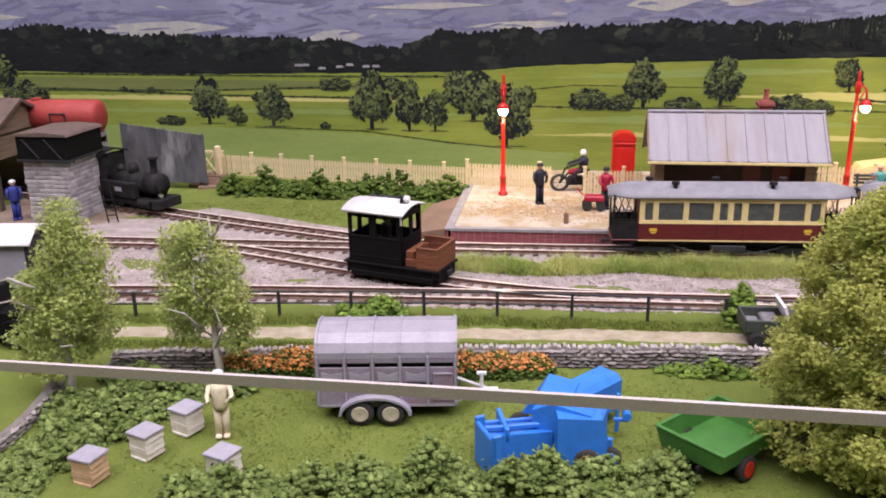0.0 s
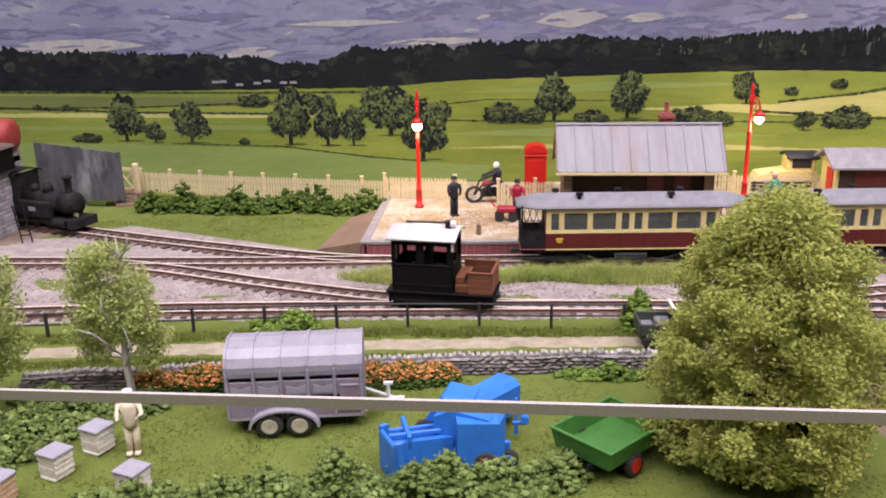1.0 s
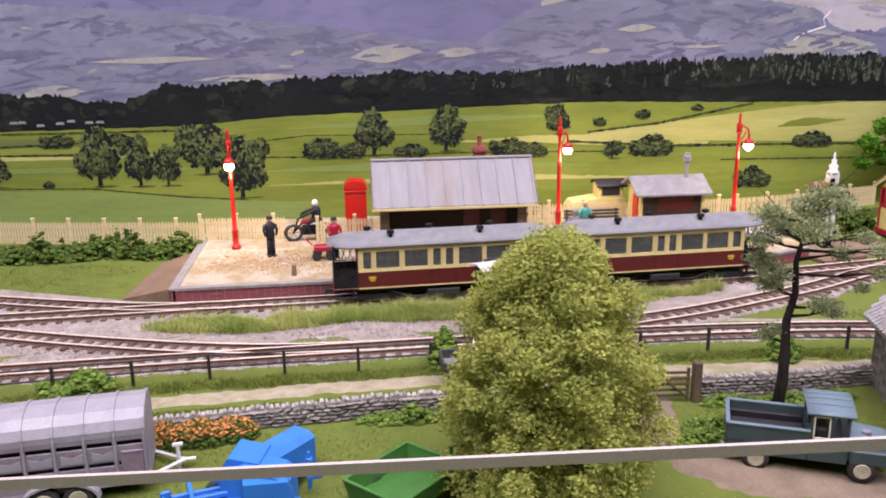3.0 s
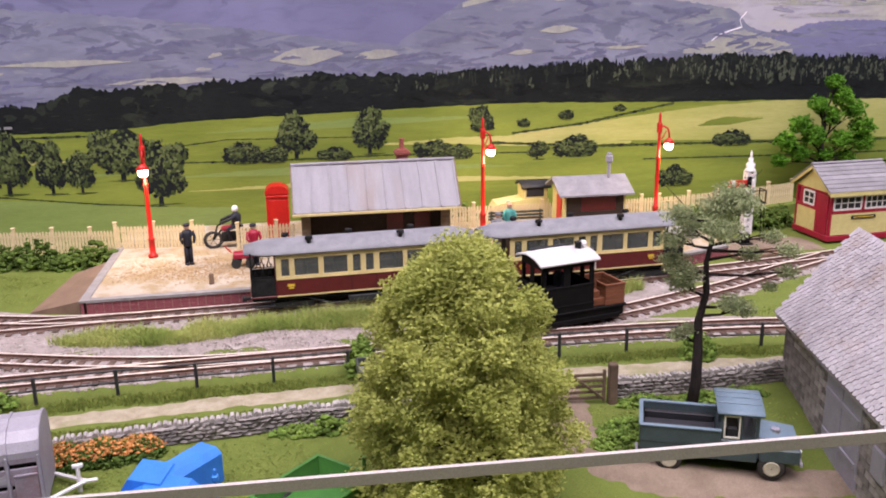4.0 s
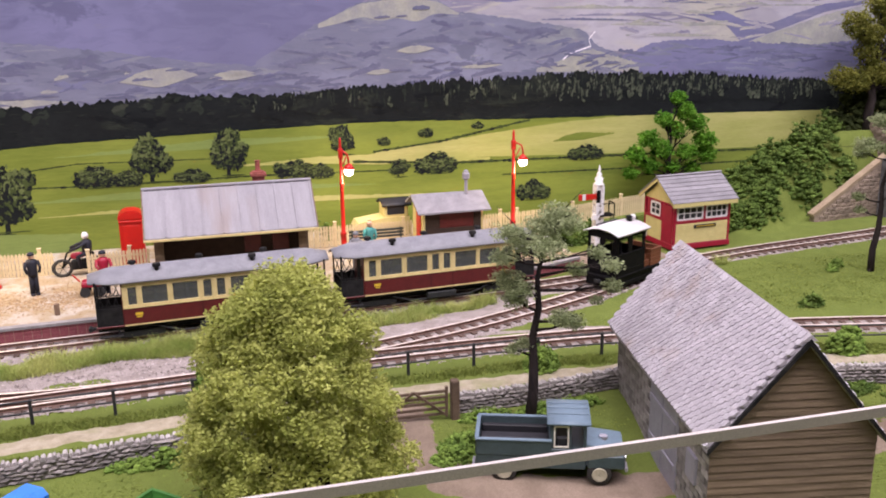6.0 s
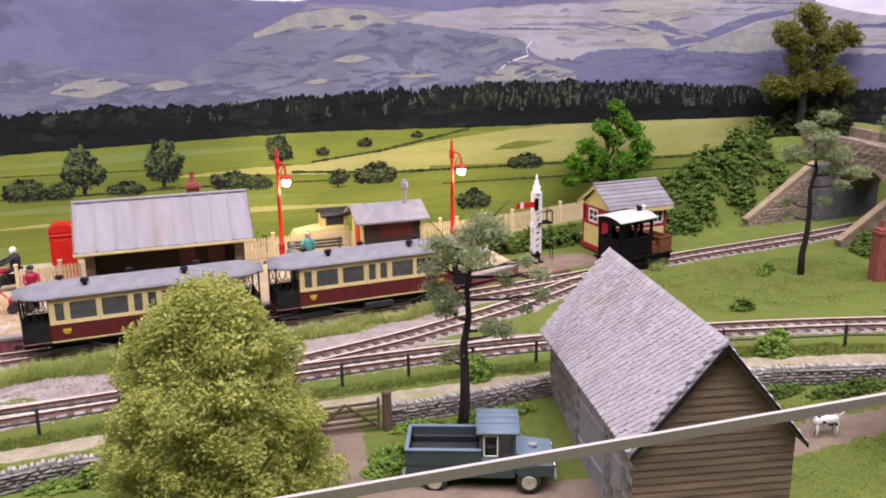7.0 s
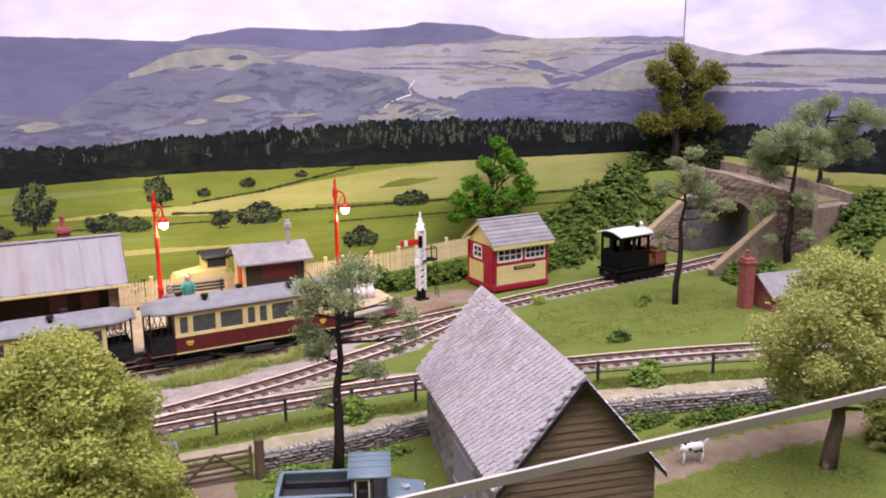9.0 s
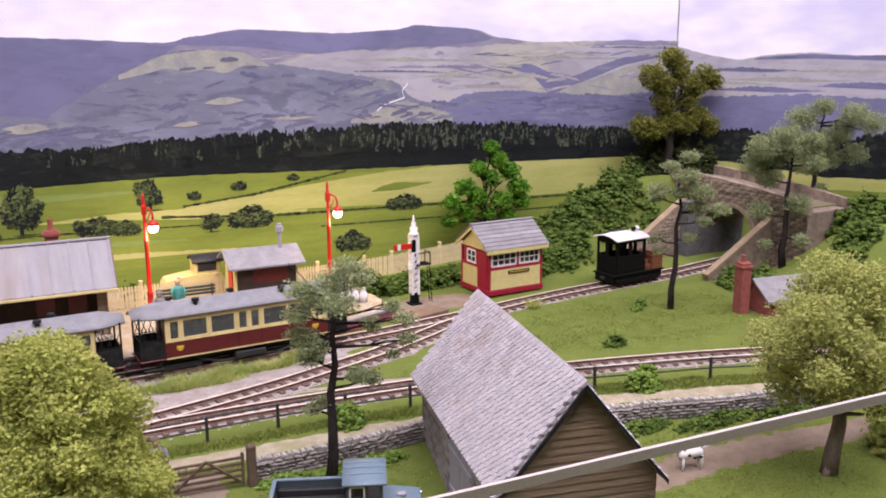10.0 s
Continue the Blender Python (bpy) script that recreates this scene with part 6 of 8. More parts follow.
for j in range(13):
    for i in range(13):
        y = .45 + i * .56 + (.28 if j % 2 else 0)
        z = -.45 + j * .19
        if 2.2 < y < 4.4 and z < 1.7 or y > LEN - .4:
            continue
        o = new("wall_stone", TMESH[rg.randrange(3)])
        o.parent = bn
        o.matrix_basis = pose((-HW + .0) * K, y * K, z * K, rg.uniform(-3, 3), 0, 90) @ Matrix.Diagonal((1.5, .22, 1.4, 1))
dr = part("barn_door", M().box(-HW - .06, -HW + .02, 2.25, 3.3, -.5, 1.75, .02).box(-HW - .06, -HW + .02, 3.34, 4.35, -.5, 1.75, .02), TRAILGREY, bn, "weathered grey double doors")
part("door_brace", M().box(-HW - .1, -HW - .05, 2.3, 4.3, .1, .25, .01).box(-HW - .1, -HW - .05, 2.3, 4.3, 1.2, 1.35, .01), TRAILGREY, dr)
part("shutter", M().box(-HW - .1, -HW + .02, .9, 1.5, .5, 1.2, .02), TRAILGREY, bn)
slope = math.hypot(HW + .25, RH - EH + .1)
ang = math.atan2(RH - EH + .1, HW + .25)
part("roof_deck", M().prism([(-HW - .25, EH - .1), (0, RH), (HW + .25, EH - .1), (HW + .25, EH - .2), (0, RH - .12), (-HW - .25, EH - .2)], "y", -.15, LEN + .15), TILEJ, bn)
TILEM = []
rg = R(16)
for i in range(5):
    w, h = .093, .19
    c = .03 + .02 * rg.random()
    TILEM.append(mesh_of("roof_tile", M().prism([(-w, h), (-w, c), (-w + c, 0), (w - c, 0), (w, c), (w, h)], "z", .0, .058 + .02 * rg.random()), TILE))
rows, cols = 22, int((LEN + .3) / .205)
rh = slope / rows
rest = M()
for s in (-1, 1):
    joined = M()
    for r in range(rows):
        for c in range(cols + 1):
            y = -.13 + .1 + c * .205 + (.1 if r % 2 else 0)
            if y > LEN + .1:
                continue
            t = r * rh
            bx_, bz_ = -s * 0 + (-(HW + .27) + t * math.cos(ang)), EH - .09 + t * math.sin(ang)
            if s < 0:
                # tile plane: local y runs up the slope, local x along the ridge
                up, al = Vector((math.cos(ang), 0, math.sin(ang))), Vector((0, -1, 0))
                nm = al.cross(up)
                lift = .02
                mt = Matrix(((al.x, up.x, nm.x, (bx_ + nm.x * lift) * K), (al.y, up.y, nm.y, (y + rg.uniform(-.01, .01)) * K), (al.z, up.z, nm.z, (bz_ + nm.z * lift) * K), (0, 0, 0, 1)))
                mt = mt @ pose(0, 0, 0, rg.uniform(-2, -.2) - 7, 0, rg.uniform(-1.5, 1.5))
                me = TILEM[rg.randrange(5)]
                if y < 2.7:
                    o = new("roof_tile", me)
                    o.parent = bn
                    o.matrix_basis = mt
                else:
                    rest.add([tuple((mt @ v.co) / K) for v in me.vertices], [tuple(p.vertices) for p in me.polygons])
            else:
                joined.box(-bx_ - .12, -bx_, y - .11, y + .11, bz_, bz_ + .04, .0)
    if s > 0:
        part("far_slope_tiles", joined, TILEJ, bn)
rt = part("upper_roof_tiles", rest, TILEJ, bn, "weathered grey stone tiles")
tagged(rt, "weathered grey stone tiles", kind="stuff")
part("ridge_tiles", M().prism([(-.16, RH - .06), (0, RH + .1), (.16, RH - .06)], "y", -.16, LEN + .16), TILEJ, bn)
# black strip paints in the thin shade under the gable's roof edge
part("verge_board", M().prism([(-HW - .26, EH - .22), (-HW - .26, EH - .1), (0, RH - .0), (HW + .26, EH - .1), (HW + .26, EH - .22), (0, RH - .14)], "y", -.19, -.13), SOOT, bn, "verge board coloured black for the roof edge's shade")


# ---- vehicles of the farm ----
lr = thing("pickup_truck", "blue-grey four-wheel-drive pickup with an open back", "pickup truck", at=(19.15, 14.08, -.42), rz=-22)
lr.scale = (.95, .93, .93)
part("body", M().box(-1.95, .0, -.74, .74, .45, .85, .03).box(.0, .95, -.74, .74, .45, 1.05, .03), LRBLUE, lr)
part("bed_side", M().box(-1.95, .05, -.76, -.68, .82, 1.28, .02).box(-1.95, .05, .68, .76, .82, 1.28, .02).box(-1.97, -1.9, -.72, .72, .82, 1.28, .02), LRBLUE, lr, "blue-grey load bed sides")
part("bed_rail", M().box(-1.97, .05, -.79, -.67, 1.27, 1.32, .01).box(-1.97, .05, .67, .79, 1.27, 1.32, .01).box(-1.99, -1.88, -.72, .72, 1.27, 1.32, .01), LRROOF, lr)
part("bed_floor", M().box(-1.88, .0, -.66, .66, .86, .9, .01).box(-1.85, -.05, -.2, .15, .9, 1.08, .02).box(-1.85, -.05, .5, .66, .9, 1.1, .02), DARKIN, lr, "dark load bed")
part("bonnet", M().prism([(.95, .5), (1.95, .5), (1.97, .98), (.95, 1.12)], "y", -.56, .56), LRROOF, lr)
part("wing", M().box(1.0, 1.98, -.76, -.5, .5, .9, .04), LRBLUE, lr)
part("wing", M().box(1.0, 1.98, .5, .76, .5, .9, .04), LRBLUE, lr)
part("bonnet_spare", M().cyl((1.45, 0, 1.05), (1.45, 0, 1.13), .14, .12, 12), CHROME, lr, "bright disc on the bonnet")
q = M()
for y0 in (-.7, .64):
    q.box(.02, .1, y0, y0 + .06, 1.05, 1.82, .01).box(.5, .56, y0, y0 + .06, 1.05, 1.82, .01).box(.88, .96, y0, y0 + .06, 1.05, 1.75, .01).box(.02, .95, y0, y0 + .06, 1.74, 1.84, .01)
q.box(.02, .1, -.7, .7, 1.05, 1.2, .01).box(.02, .1, -.7, .7, 1.74, 1.84, .01).box(.88, .96, -.7, .7, 1.74, 1.84, .01).box(.02, .1, -.05, .05, 1.2, 1.74, .01)
part("cab_frame", q, LRBLUE, lr)
part("window_frame", M().box(.1, .5, -.72, -.69, 1.08, 1.13, .005).box(.1, .5, -.72, -.69, 1.68, 1.73, .005).box(.1, .14, -.72, -.69, 1.08, 1.73, .005).box(.46, .5, -.72, -.69, 1.08, 1.73, .005), HIVEW, lr, "pale window frame")
part("windscreen", M().box(.9, .93, -.62, .62, 1.1, 1.74, 0), PANE, lr)
part("bench_seat", M().box(.15, .5, -.6, .6, .9, 1.35, .06), DARKIN, lr)
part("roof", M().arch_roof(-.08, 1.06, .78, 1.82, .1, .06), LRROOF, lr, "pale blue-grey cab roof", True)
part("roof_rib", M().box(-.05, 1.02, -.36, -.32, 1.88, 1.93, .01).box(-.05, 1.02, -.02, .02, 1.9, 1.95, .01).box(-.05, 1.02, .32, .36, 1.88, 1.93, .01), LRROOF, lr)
part("bumper", M().box(1.98, 2.06, -.72, .72, .42, .54, .02).box(-2.06, -1.98, -.72, -.3, .42, .54, .02), TRAILGREY, lr)
for y in (-.6, .6):
    part("headlight", M().cyl((1.96, y, .78), (2.01, y, .78), .1, .09, 12), CHROME, lr)
for x in (-1.2, 1.32):
    for y in (-.66, .66):
        wheel(lr, x, y, .33, .33, .19, TYRE, HUB)
part("axle", M().cyl((-1.2, -.6, .36), (-1.2, .6, .36), .06).cyl((1.32, -.6, .36), (1.32, .6, .36), .06).box(-1.9, 1.9, -.4, -.3, .36, .48, 0).box(-1.9, 1.9, .3, .4, .36, .48, 0), SOOT, lr)

lt = thing("livestock_trailer", "mauve-grey twin-axle livestock trailer with a ribbed roof", "trailer", at=(1.58, 14.8, dip(14.2) - .03), rz=7.5)
lt.scale = (1, 1, .95)
HL, HWt = 1.66, .82
part("floor_frame", M().box(-HL, HL, -HWt, HWt, .42, .52, .02), TRAILGREY, lt)
for s in (-1, 1):
    y0, y1 = sorted((s * HWt, s * (HWt - .06)))
    q = M().box(-HL, HL, y0, y1, .5, .98, .01)
    for zz in ((1.09, 1.5), (1.62, 1.76)):
        q.box(-HL, HL, y0, y1, zz[0], zz[1], .01)
    for k in range(6):
        x = -HL + .04 + k * (2 * HL - .08) / 5
        q.box(x - .05, x + .05, y0, y1, .5, 1.76, .01)
    pieces("side_panel", q, TRAILSIDE, lt)
    q = M()
    for k in range(6):
        x = -HL + .04 + k * (2 * HL - .08) / 5
        q.box(x - .03, x + .03, s * HWt - .035, s * HWt + .035, .48, 1.82, .012)
    part("side_rib", q, TRAILGREY, lt)
    for k in range(4):
        x = -HL + .38 + k * .66
        part("pressed_panel", M().prism([(x - .24, 1.15), (x + .24, 1.15), (x + .24, 1.4), (x, 1.3), (x - .24, 1.4)], "y", s * HWt - .012, s * HWt + .012), TRAILGREY, lt)
    part("groom_door", M().box(1.08, 1.58, s * HWt - .03, s * HWt + .03, .6, 1.35, .015).box(1.1, 1.56, s * HWt - .045, s * HWt + .045, 1.3, 1.36, .01), TRAILSIDE, lt, "small access door")
    q = M()
    y0, y1 = sorted((s * HWt, s * (HWt + .24)))
    arc_o = [(-.28 + .86 * math.cos(a), .30 + .50 * math.sin(a)) for a in np.linspace(math.pi, 0, 13)]
    arc_i = [(-.28 + .80 * math.cos(a), .30 + .44 * math.sin(a)) for a in np.linspace(0, math.pi, 13)]
    q.prism([(float(a), float(b)) for a, b in arc_o + arc_i], "y", y0, y1)
    part("mudguard", q, TRAILGREY, lt)
    for x in (-.64, .09):
        wheel(lt, x, s * (HWt + .1), .33, .33, .18, TYRE, HUB)
part("inner_dark", M().box(-HL + .1, HL - .1, -HWt + .12, HWt - .12, .55, 1.75, 0), DARKIN, lt)
arc = [(-HWt, 1.74), (-HWt, 1.9), (-HWt + .1, 2.12), (-HWt + .32, 2.3), (0, 2.4), (HWt - .32, 2.3), (HWt - .1, 2.12), (HWt, 1.9), (HWt, 1.74)]
part("roof", M().prism(arc, "x", -HL, HL), TRAILGREY, lt, "pale mauve-grey curved roof")
for k in range(6):
    x = -HL + .03 + k * (2 * HL - .06) / 5
    part("roof_rib", M().prism([(a * 1.03, b + (.03 if 0 < i < 8 else 0)) for i, (a, b) in enumerate(arc)], "x", x - .03, x + .03), TRAILGREY, lt)
part("end_wall", M().prism([(-HWt, .5)] + arc + [(HWt, .5)], "x", HL - .06, HL + .01), TRAILGREY, lt, "plain grey front end")
part("tail_ramp", M().prism([(-HWt, .5)] + arc + [(HWt, .5)], "x", -HL - .01, -HL + .06), TRAILSIDE, lt)
part("drawbar", M().cyl((HL, -.6, .48), (HL + .75, 0, .48), .05, n=6).cyl((HL, .6, .48), (HL + .75, 0, .48), .05, n=6).cyl((HL + .7, 0, .48), (HL + 1.0, 0, .48), .05, n=6), WHITE, lt, "white A-frame drawbar")
part("jockey_wheel", M().cyl((HL + .6, 0, .1), (HL + .6, 0, .95), .05, n=8).box(HL + .48, HL + .72, -.05, .05, .88, .96, .01).cyl((HL + .6, -.05, .1), (HL + .6, .05, .1), .1), WHITE, lt)

bl = thing("hay_baler", "bright blue toy-like hay baler standing in the meadow", "baler", at=(5.75, 13.75, -.46), rz=0)
part("chamber", M().prism([(-.55, .35), (.95, .35), (.95, 1.1), (.75, 1.3), (-.1, 1.42), (-.55, 1.2)], "y", -.95, -.1, m=pose(.15, 0, 0, 0, 0, -14)), BLUE, bl, "blue bale chamber hood")
part("front_box", M().prism([(-.45, .12), (.62, .12), (.62, .85), (.5, 1.25), (-.45, 1.3)], "y", -1.15, -.35, m=pose(.25, -.1, 0, 0, 0, 8)), BLUE, bl)
part("bale_chute", M().prism([(-.4, .55), (.4, .55), (.4, 1.25), (.25, 1.38), (-.25, 1.38), (-.4, 1.25)], "x", -.2, 1.55, m=pose(.1, -.1, 0, 0, 0, 50)), BLUE, bl, "blue bale chute")
part("top_hood", M().prism([(-.75, .9), (.55, .9), (.35, 1.42), (-.35, 1.52)], "y", -.55, .35, m=pose(0, 0, 0, 0, 0, -12)), BLUE, bl)
part("pickup_arm", M().prism([(-.5, .1), (.5, .1), (.5, .62), (-.5, .8)], "x", -1.7, -.3, m=pose(0, -.4, 0, 0, 0, 16)), BLUE, bl, "blue pickup trough")
part("pickup_bar", M().box(-1.75, -.35, -.3, -.22, .8, .92, .02, pose(0, -.4, 0, 0, 0, 16)).box(-1.75, -.35, .1, .18, .74, .84, .02, pose(0, -.4, 0, 0, 0, 16)).box(-1.35, -1.25, -.5, .5, .6, .95, .02, pose(0, -.4, 0, 0, 0, 16)), BLUE, bl)
part("end_plate", M().box(-1.95, -1.85, -.75, .25, .05, 1.05, .03, pose(0, -.4, 0, 0, 0, 28)).box(-1.95, -1.72, -.75, -.66, .05, 1.15, .03, pose(0, -.4, 0, 0, 0, 28)).box(-1.95, -1.72, .18, .26, .05, 1.15, .03, pose(0, -.4, 0, 0, 0, 28)), BLUE, bl, "upright blue end plate")
part("bracket", M().box(.85, 1.15, -.95, -.85, .15, .7, .03).box(1.25, 1.32, .1, .18, .35, 1.25, .02).box(1.22, 1.36, .05, .22, .95, 1.1, .02).box(1.2, 1.55, .08, .16, .55, .65, .02).cyl((1.5, .0, .72), (1.5, .2, .72), .1).cyl((1.28, .12, .3), (1.3, .12, .6), .05), BLUE, bl)
wheel(bl, 1.1, -.98, .25, .25, .16, TYRE, BLUE)
wheel(bl, .6, -1.2, .28, .28, .18, TYRE, WOODBROWN)
wheel(bl, -.9, .25, .28, .28, .18, TYRE, BLUE)
part("axle", M().cyl((.6, -1.15, .28), (.6, .3, .28), .05).cyl((-.9, .2, .28), (-.3, .0, .4), .05).box(-.6, .6, -.9, -.2, .25, .4, .02), BLUE, bl)

gtlr = thing("farm_trailer", "green tipping farm trailer with red wheel hubs", "trailer", at=(9.2, 13.3, -.5), rz=46)
gtlr.scale = (.88, .9, .95)
part("floor", M().box(-1.15, 1.15, -.85, .85, .5, .58, .01), GREENP, gtlr, "green load floor")
for s in (-1, 1):
    part("side", M().add([(-1.15, s * .85, .5), (1.15, s * .85, .5), (1.25, s * .95, 1.0), (-1.25, s * .95, 1.0), (-1.15, s * .79, .5), (1.15, s * .79, .5), (1.2, s * .89, 1.0), (-1.2, s * .89, 1.0)], [(0, 1, 2, 3), (4, 7, 6, 5), (3, 2, 6, 7), (0, 3, 7, 4), (1, 5, 6, 2)]), GREENP, gtlr)
    part("end", M().add([(s * 1.15, -.85, .5), (s * 1.15, .85, .5), (s * 1.25, .95, 1.0), (s * 1.25, -.95, 1.0), (s * 1.09, -.85, .5), (s * 1.09, .85, .5), (s * 1.19, .89, 1.0), (s * 1.19, -.89, 1.0)], [(0, 1, 2, 3), (4, 7, 6, 5), (3, 2, 6, 7), (0, 3, 7, 4), (1, 5, 6, 2)]), GREENP, gtlr)
part("rim", M().box(-1.28, 1.28, -.98, -.88, .98, 1.04, .015).box(-1.28, 1.28, .88, .98, .98, 1.04, .015).box(-1.28, -1.18, -.9, .9, .98, 1.04, .015).box(1.18, 1.28, -.9, .9, .98, 1.04, .015), GREENP, gtlr)
part("chassis", M().box(-1.3, 1.0, -.35, -.25, .34, .5, .01).box(-1.3, 1.0, .25, .35, .34, .5, .01).cyl((0, -.85, .32), (0, .85, .32), .05), SOOT, gtlr)
part("drawbar", M().box(1.0, 2.1, -.06, .06, .36, .46, .02).cyl((2.0, 0, .4), (2.0, 0, .9), .05), GREENP, gtlr)
for s in (-1, 1):
    wheel(gtlr, -.15, s * .86, .32, .32, .2, TYRE, RED)


def hive(x, y, rz, boards, label):
    th = thing("beehive", label, "beehive", at=(x, y, dip(y)), rz=rz, group="beehives")
    th.scale = (.78, .78, .9)
    for k in range(4):
        w = .33 + .012 * (k % 2)
        part("hive_box", M().prism([(-w - .03, .06 + k * .15), (w + .03, .06 + k * .15), (w - .015, .2 + k * .15), (-w + .015, .2 + k * .15)], "y", -w, w), boards, th)
    part("stand", M().box(-.3, .3, -.36, .3, 0, .07, .01), boards, th)
    part("roof", M().box(-.39, .39, -.39, .39, .655, .73, .015), HIVER, th, "flat grey felt roof")


hive(-4.27, 11.05, -14, HIVEC, "cedar-coloured beehive with a grey roof on the grass")
hive(-3.52, 12.17, -22, HIVEW, "white stacked beehive with a grey roof on the grass")
hive(-3.02, 13.25, -22, HIVEW, "white stacked beehive beside the beekeeper figure")
hive(-1.42, 11.5, -20, HIVEW, "white beehive with a grey roof behind the hedge")

jp = thing("open_vehicle", "dark olive open-topped utility vehicle on the lane", "vehicle", at=(11.5, 19.05, .03), rz=2)
jp.scale = (.88, .88, .82)
part("body", M().box(-1.0, .35, -.6, .6, .4, .6, .03).box(-1.0, .35, -.64, -.56, .55, .98, .02).box(-1.0, .35, .56, .64, .55, .98, .02).box(-1.02, -.95, -.6, .6, .55, .98, .02), DKGREEN, jp)
part("bonnet", M().box(.35, 1.3, -.6, .6, .4, 1.0, .06), DKGREEN, jp)
part("windscreen", M().prism([(.24, .9), (.34, .9), (.16, 1.45), (.06, 1.45)], "y", -.58, .58), WHITE, jp, "pale leaning windscreen")
part("load_floor", M().box(-.93, -.45, -.54, .54, .6, .66, .01), GREYCOAT, jp, "worn grey floor")
part("bench_seat", M().box(-.4, .1, -.5, .5, .6, .85, .05), GREYCOAT, jp)
for x in (-.62, .85):
    for y in (-.56, .56):
        wheel(jp, x, y, .3, .3, .17, TYRE, IRON)

oc = thing("vintage_car", "black vintage car with bright spoked wheels on the lane", "car", at=(-10.35, 16.85, .03), rz=6)
part("body", M().prism([(-1.5, .35), (1.4, .35), (1.5, .7), (1.3, .95), (.5, 1.02), (.3, 1.55), (-1.0, 1.6), (-1.5, 1.0)], "y", -.6, .6), BLACK, oc)
for x in (-.95, .95):
    part("mudguard", M().prism([(x + .5 * math.cos(a), .38 + .46 * math.sin(a)) for a in np.linspace(0, math.pi, 8)], "y", -.78, -.5), BLACK, oc)
    for y in (-.68, .68):
        wheel(oc, x, y, .36, .36, .15, TYRE, CHROME)
part("window", M().prism([(.15, 1.1), (.1, 1.45), (-.9, 1.48), (-1.1, 1.1)], "y", -.62, .62), DARKIN, oc)

gv = thing("goods_van", "light grey goods van with a pale bowed roof", "wagon", at=(-13.05, 19.75, .02), rz=8)
part("body", M().box(-2.3, 2.3, -.72, .72, .62, 2.1, .03), TRAILGREY, gv)
part("door", M().box(-.5, .5, -.76, -.72, .7, 2.0, .02), TRAILGREY, gv)
part("strapping", M().box(2.2, 2.33, -.75, .75, .62, 2.12, .01).box(-2.33, -2.2, -.75, .75, .62, 2.12, .01).box(1.1, 1.2, -.75, -.71, .62, 2.1, .01), IRON, gv)
part("roof", M().arch_roof(-2.45, 2.45, .86, 2.08, .42, .06), WHITE, gv, "pale bowed roof", True)
part("underframe", M().box(-2.3, 2.3, -.6, .6, .42, .62, .02), SOOT, gv)
for x in (-1.4, 1.4):
    for y in (-.37, .37):
        wheel(gv, x, y, .4, .23, .1, SOOT, SOOT)


# ---- walls, railings, gate ----
def stone_wall(pts, label, h=.5, seed=1, cope=True):
    rg = R(seed)
    line = smooth_line(pts, .05, 8)
    th = thing("dry_stone_wall", label, "wall", kind="structure")
    core = M()
    st_ = 6
    for i in range(0, len(line) - st_, st_):
        a, b = line[i], line[i + st_]
        z0, z1 = heights(*a[:2]), heights(*b[:2])
        d = Vector((b[0] - a[0], b[1] - a[1])).normalized()
        nx, ny = -d.y * .12, d.x * .12
        core.add([(a[0] - nx, a[1] - ny, z0 - .15), (b[0] - nx, b[1] - ny, z1 - .15), (b[0] + nx, b[1] + ny, z1 - .15), (a[0] + nx, a[1] + ny, z0 - .15), (a[0] - nx * .8, a[1] - ny * .8, z0 + h), (b[0] - nx * .8, b[1] - ny * .8, z1 + h), (b[0] + nx * .8, b[1] + ny * .8, z1 + h), (a[0] + nx * .8, a[1] + ny * .8, z0 + h)], [(0, 1, 5, 4), (2, 3, 7, 6), (4, 5, 6, 7), (0, 4, 7, 3), (1, 2, 6, 5)])
    part("core", core, STONEJ, th)
    rows = max(3, int(h / .09))
    for r in range(rows):
        i = rg.randrange(4)
        while i < len(line) - 1:
            a, b = line[i], line[i + 1]
            ang = math.atan2(b[1] - a[1], b[0] - a[0])
            z = heights(a[0], a[1]) + .05 + r * h / rows
            o = new("stone", STONE_MESHES[rg.randrange(4)])
            o.parent = th
            o.matrix_basis = pose((a[0] + math.sin(ang) * .09) * K, (a[1] - math.cos(ang) * .09) * K, z * K, rg.uniform(-6, 6), rg.uniform(-6, 6), math.degrees(ang)) @ Matrix.Diagonal((rg.uniform(.55, 1.15), 1, rg.uniform(.55, .9), 1))
            i += rg.randrange(4, 7)
    if cope:
        i = 2
        while i < len(line) - 1:
            a, b = line[i], line[i + 1]
            ang = math.degrees(math.atan2(b[1] - a[1], b[0] - a[0]))
            o = new("cope_stone", COPE_MESH)
            o.parent = th
            o.matrix_basis = pose(a[0] * K, a[1] * K, (heights(a[0], a[1]) + h) * K, 0, rg.uniform(-22, 22), ang) @ Matrix.Diagonal((rg.uniform(.8, 1.4), 1, rg.uniform(.35, .95), 1))
            i += rg.randrange(2, 4)


COPE_MESH = mesh_of("cope_stone", M().prism([(-.05, -.03), (.05, -.03), (.045, .09), (.01, .14), (-.04, .1)], "y", -.11, .11), PALESTONE)
stone_wall([(-6.0, 15.45), (-2, 15.95), (3.3, 16.6), (8.7, 17.15), (12, 17.35), (15.2, 17.4)], "dry stone wall with pale upright cope stones by the lane", .5, 1)
stone_wall([(17.7, 17.3), (20, 17.25), (22.6, 17.45), (25, 17.0)], "dry stone wall with cope stones beside the field gate", .52, 2)
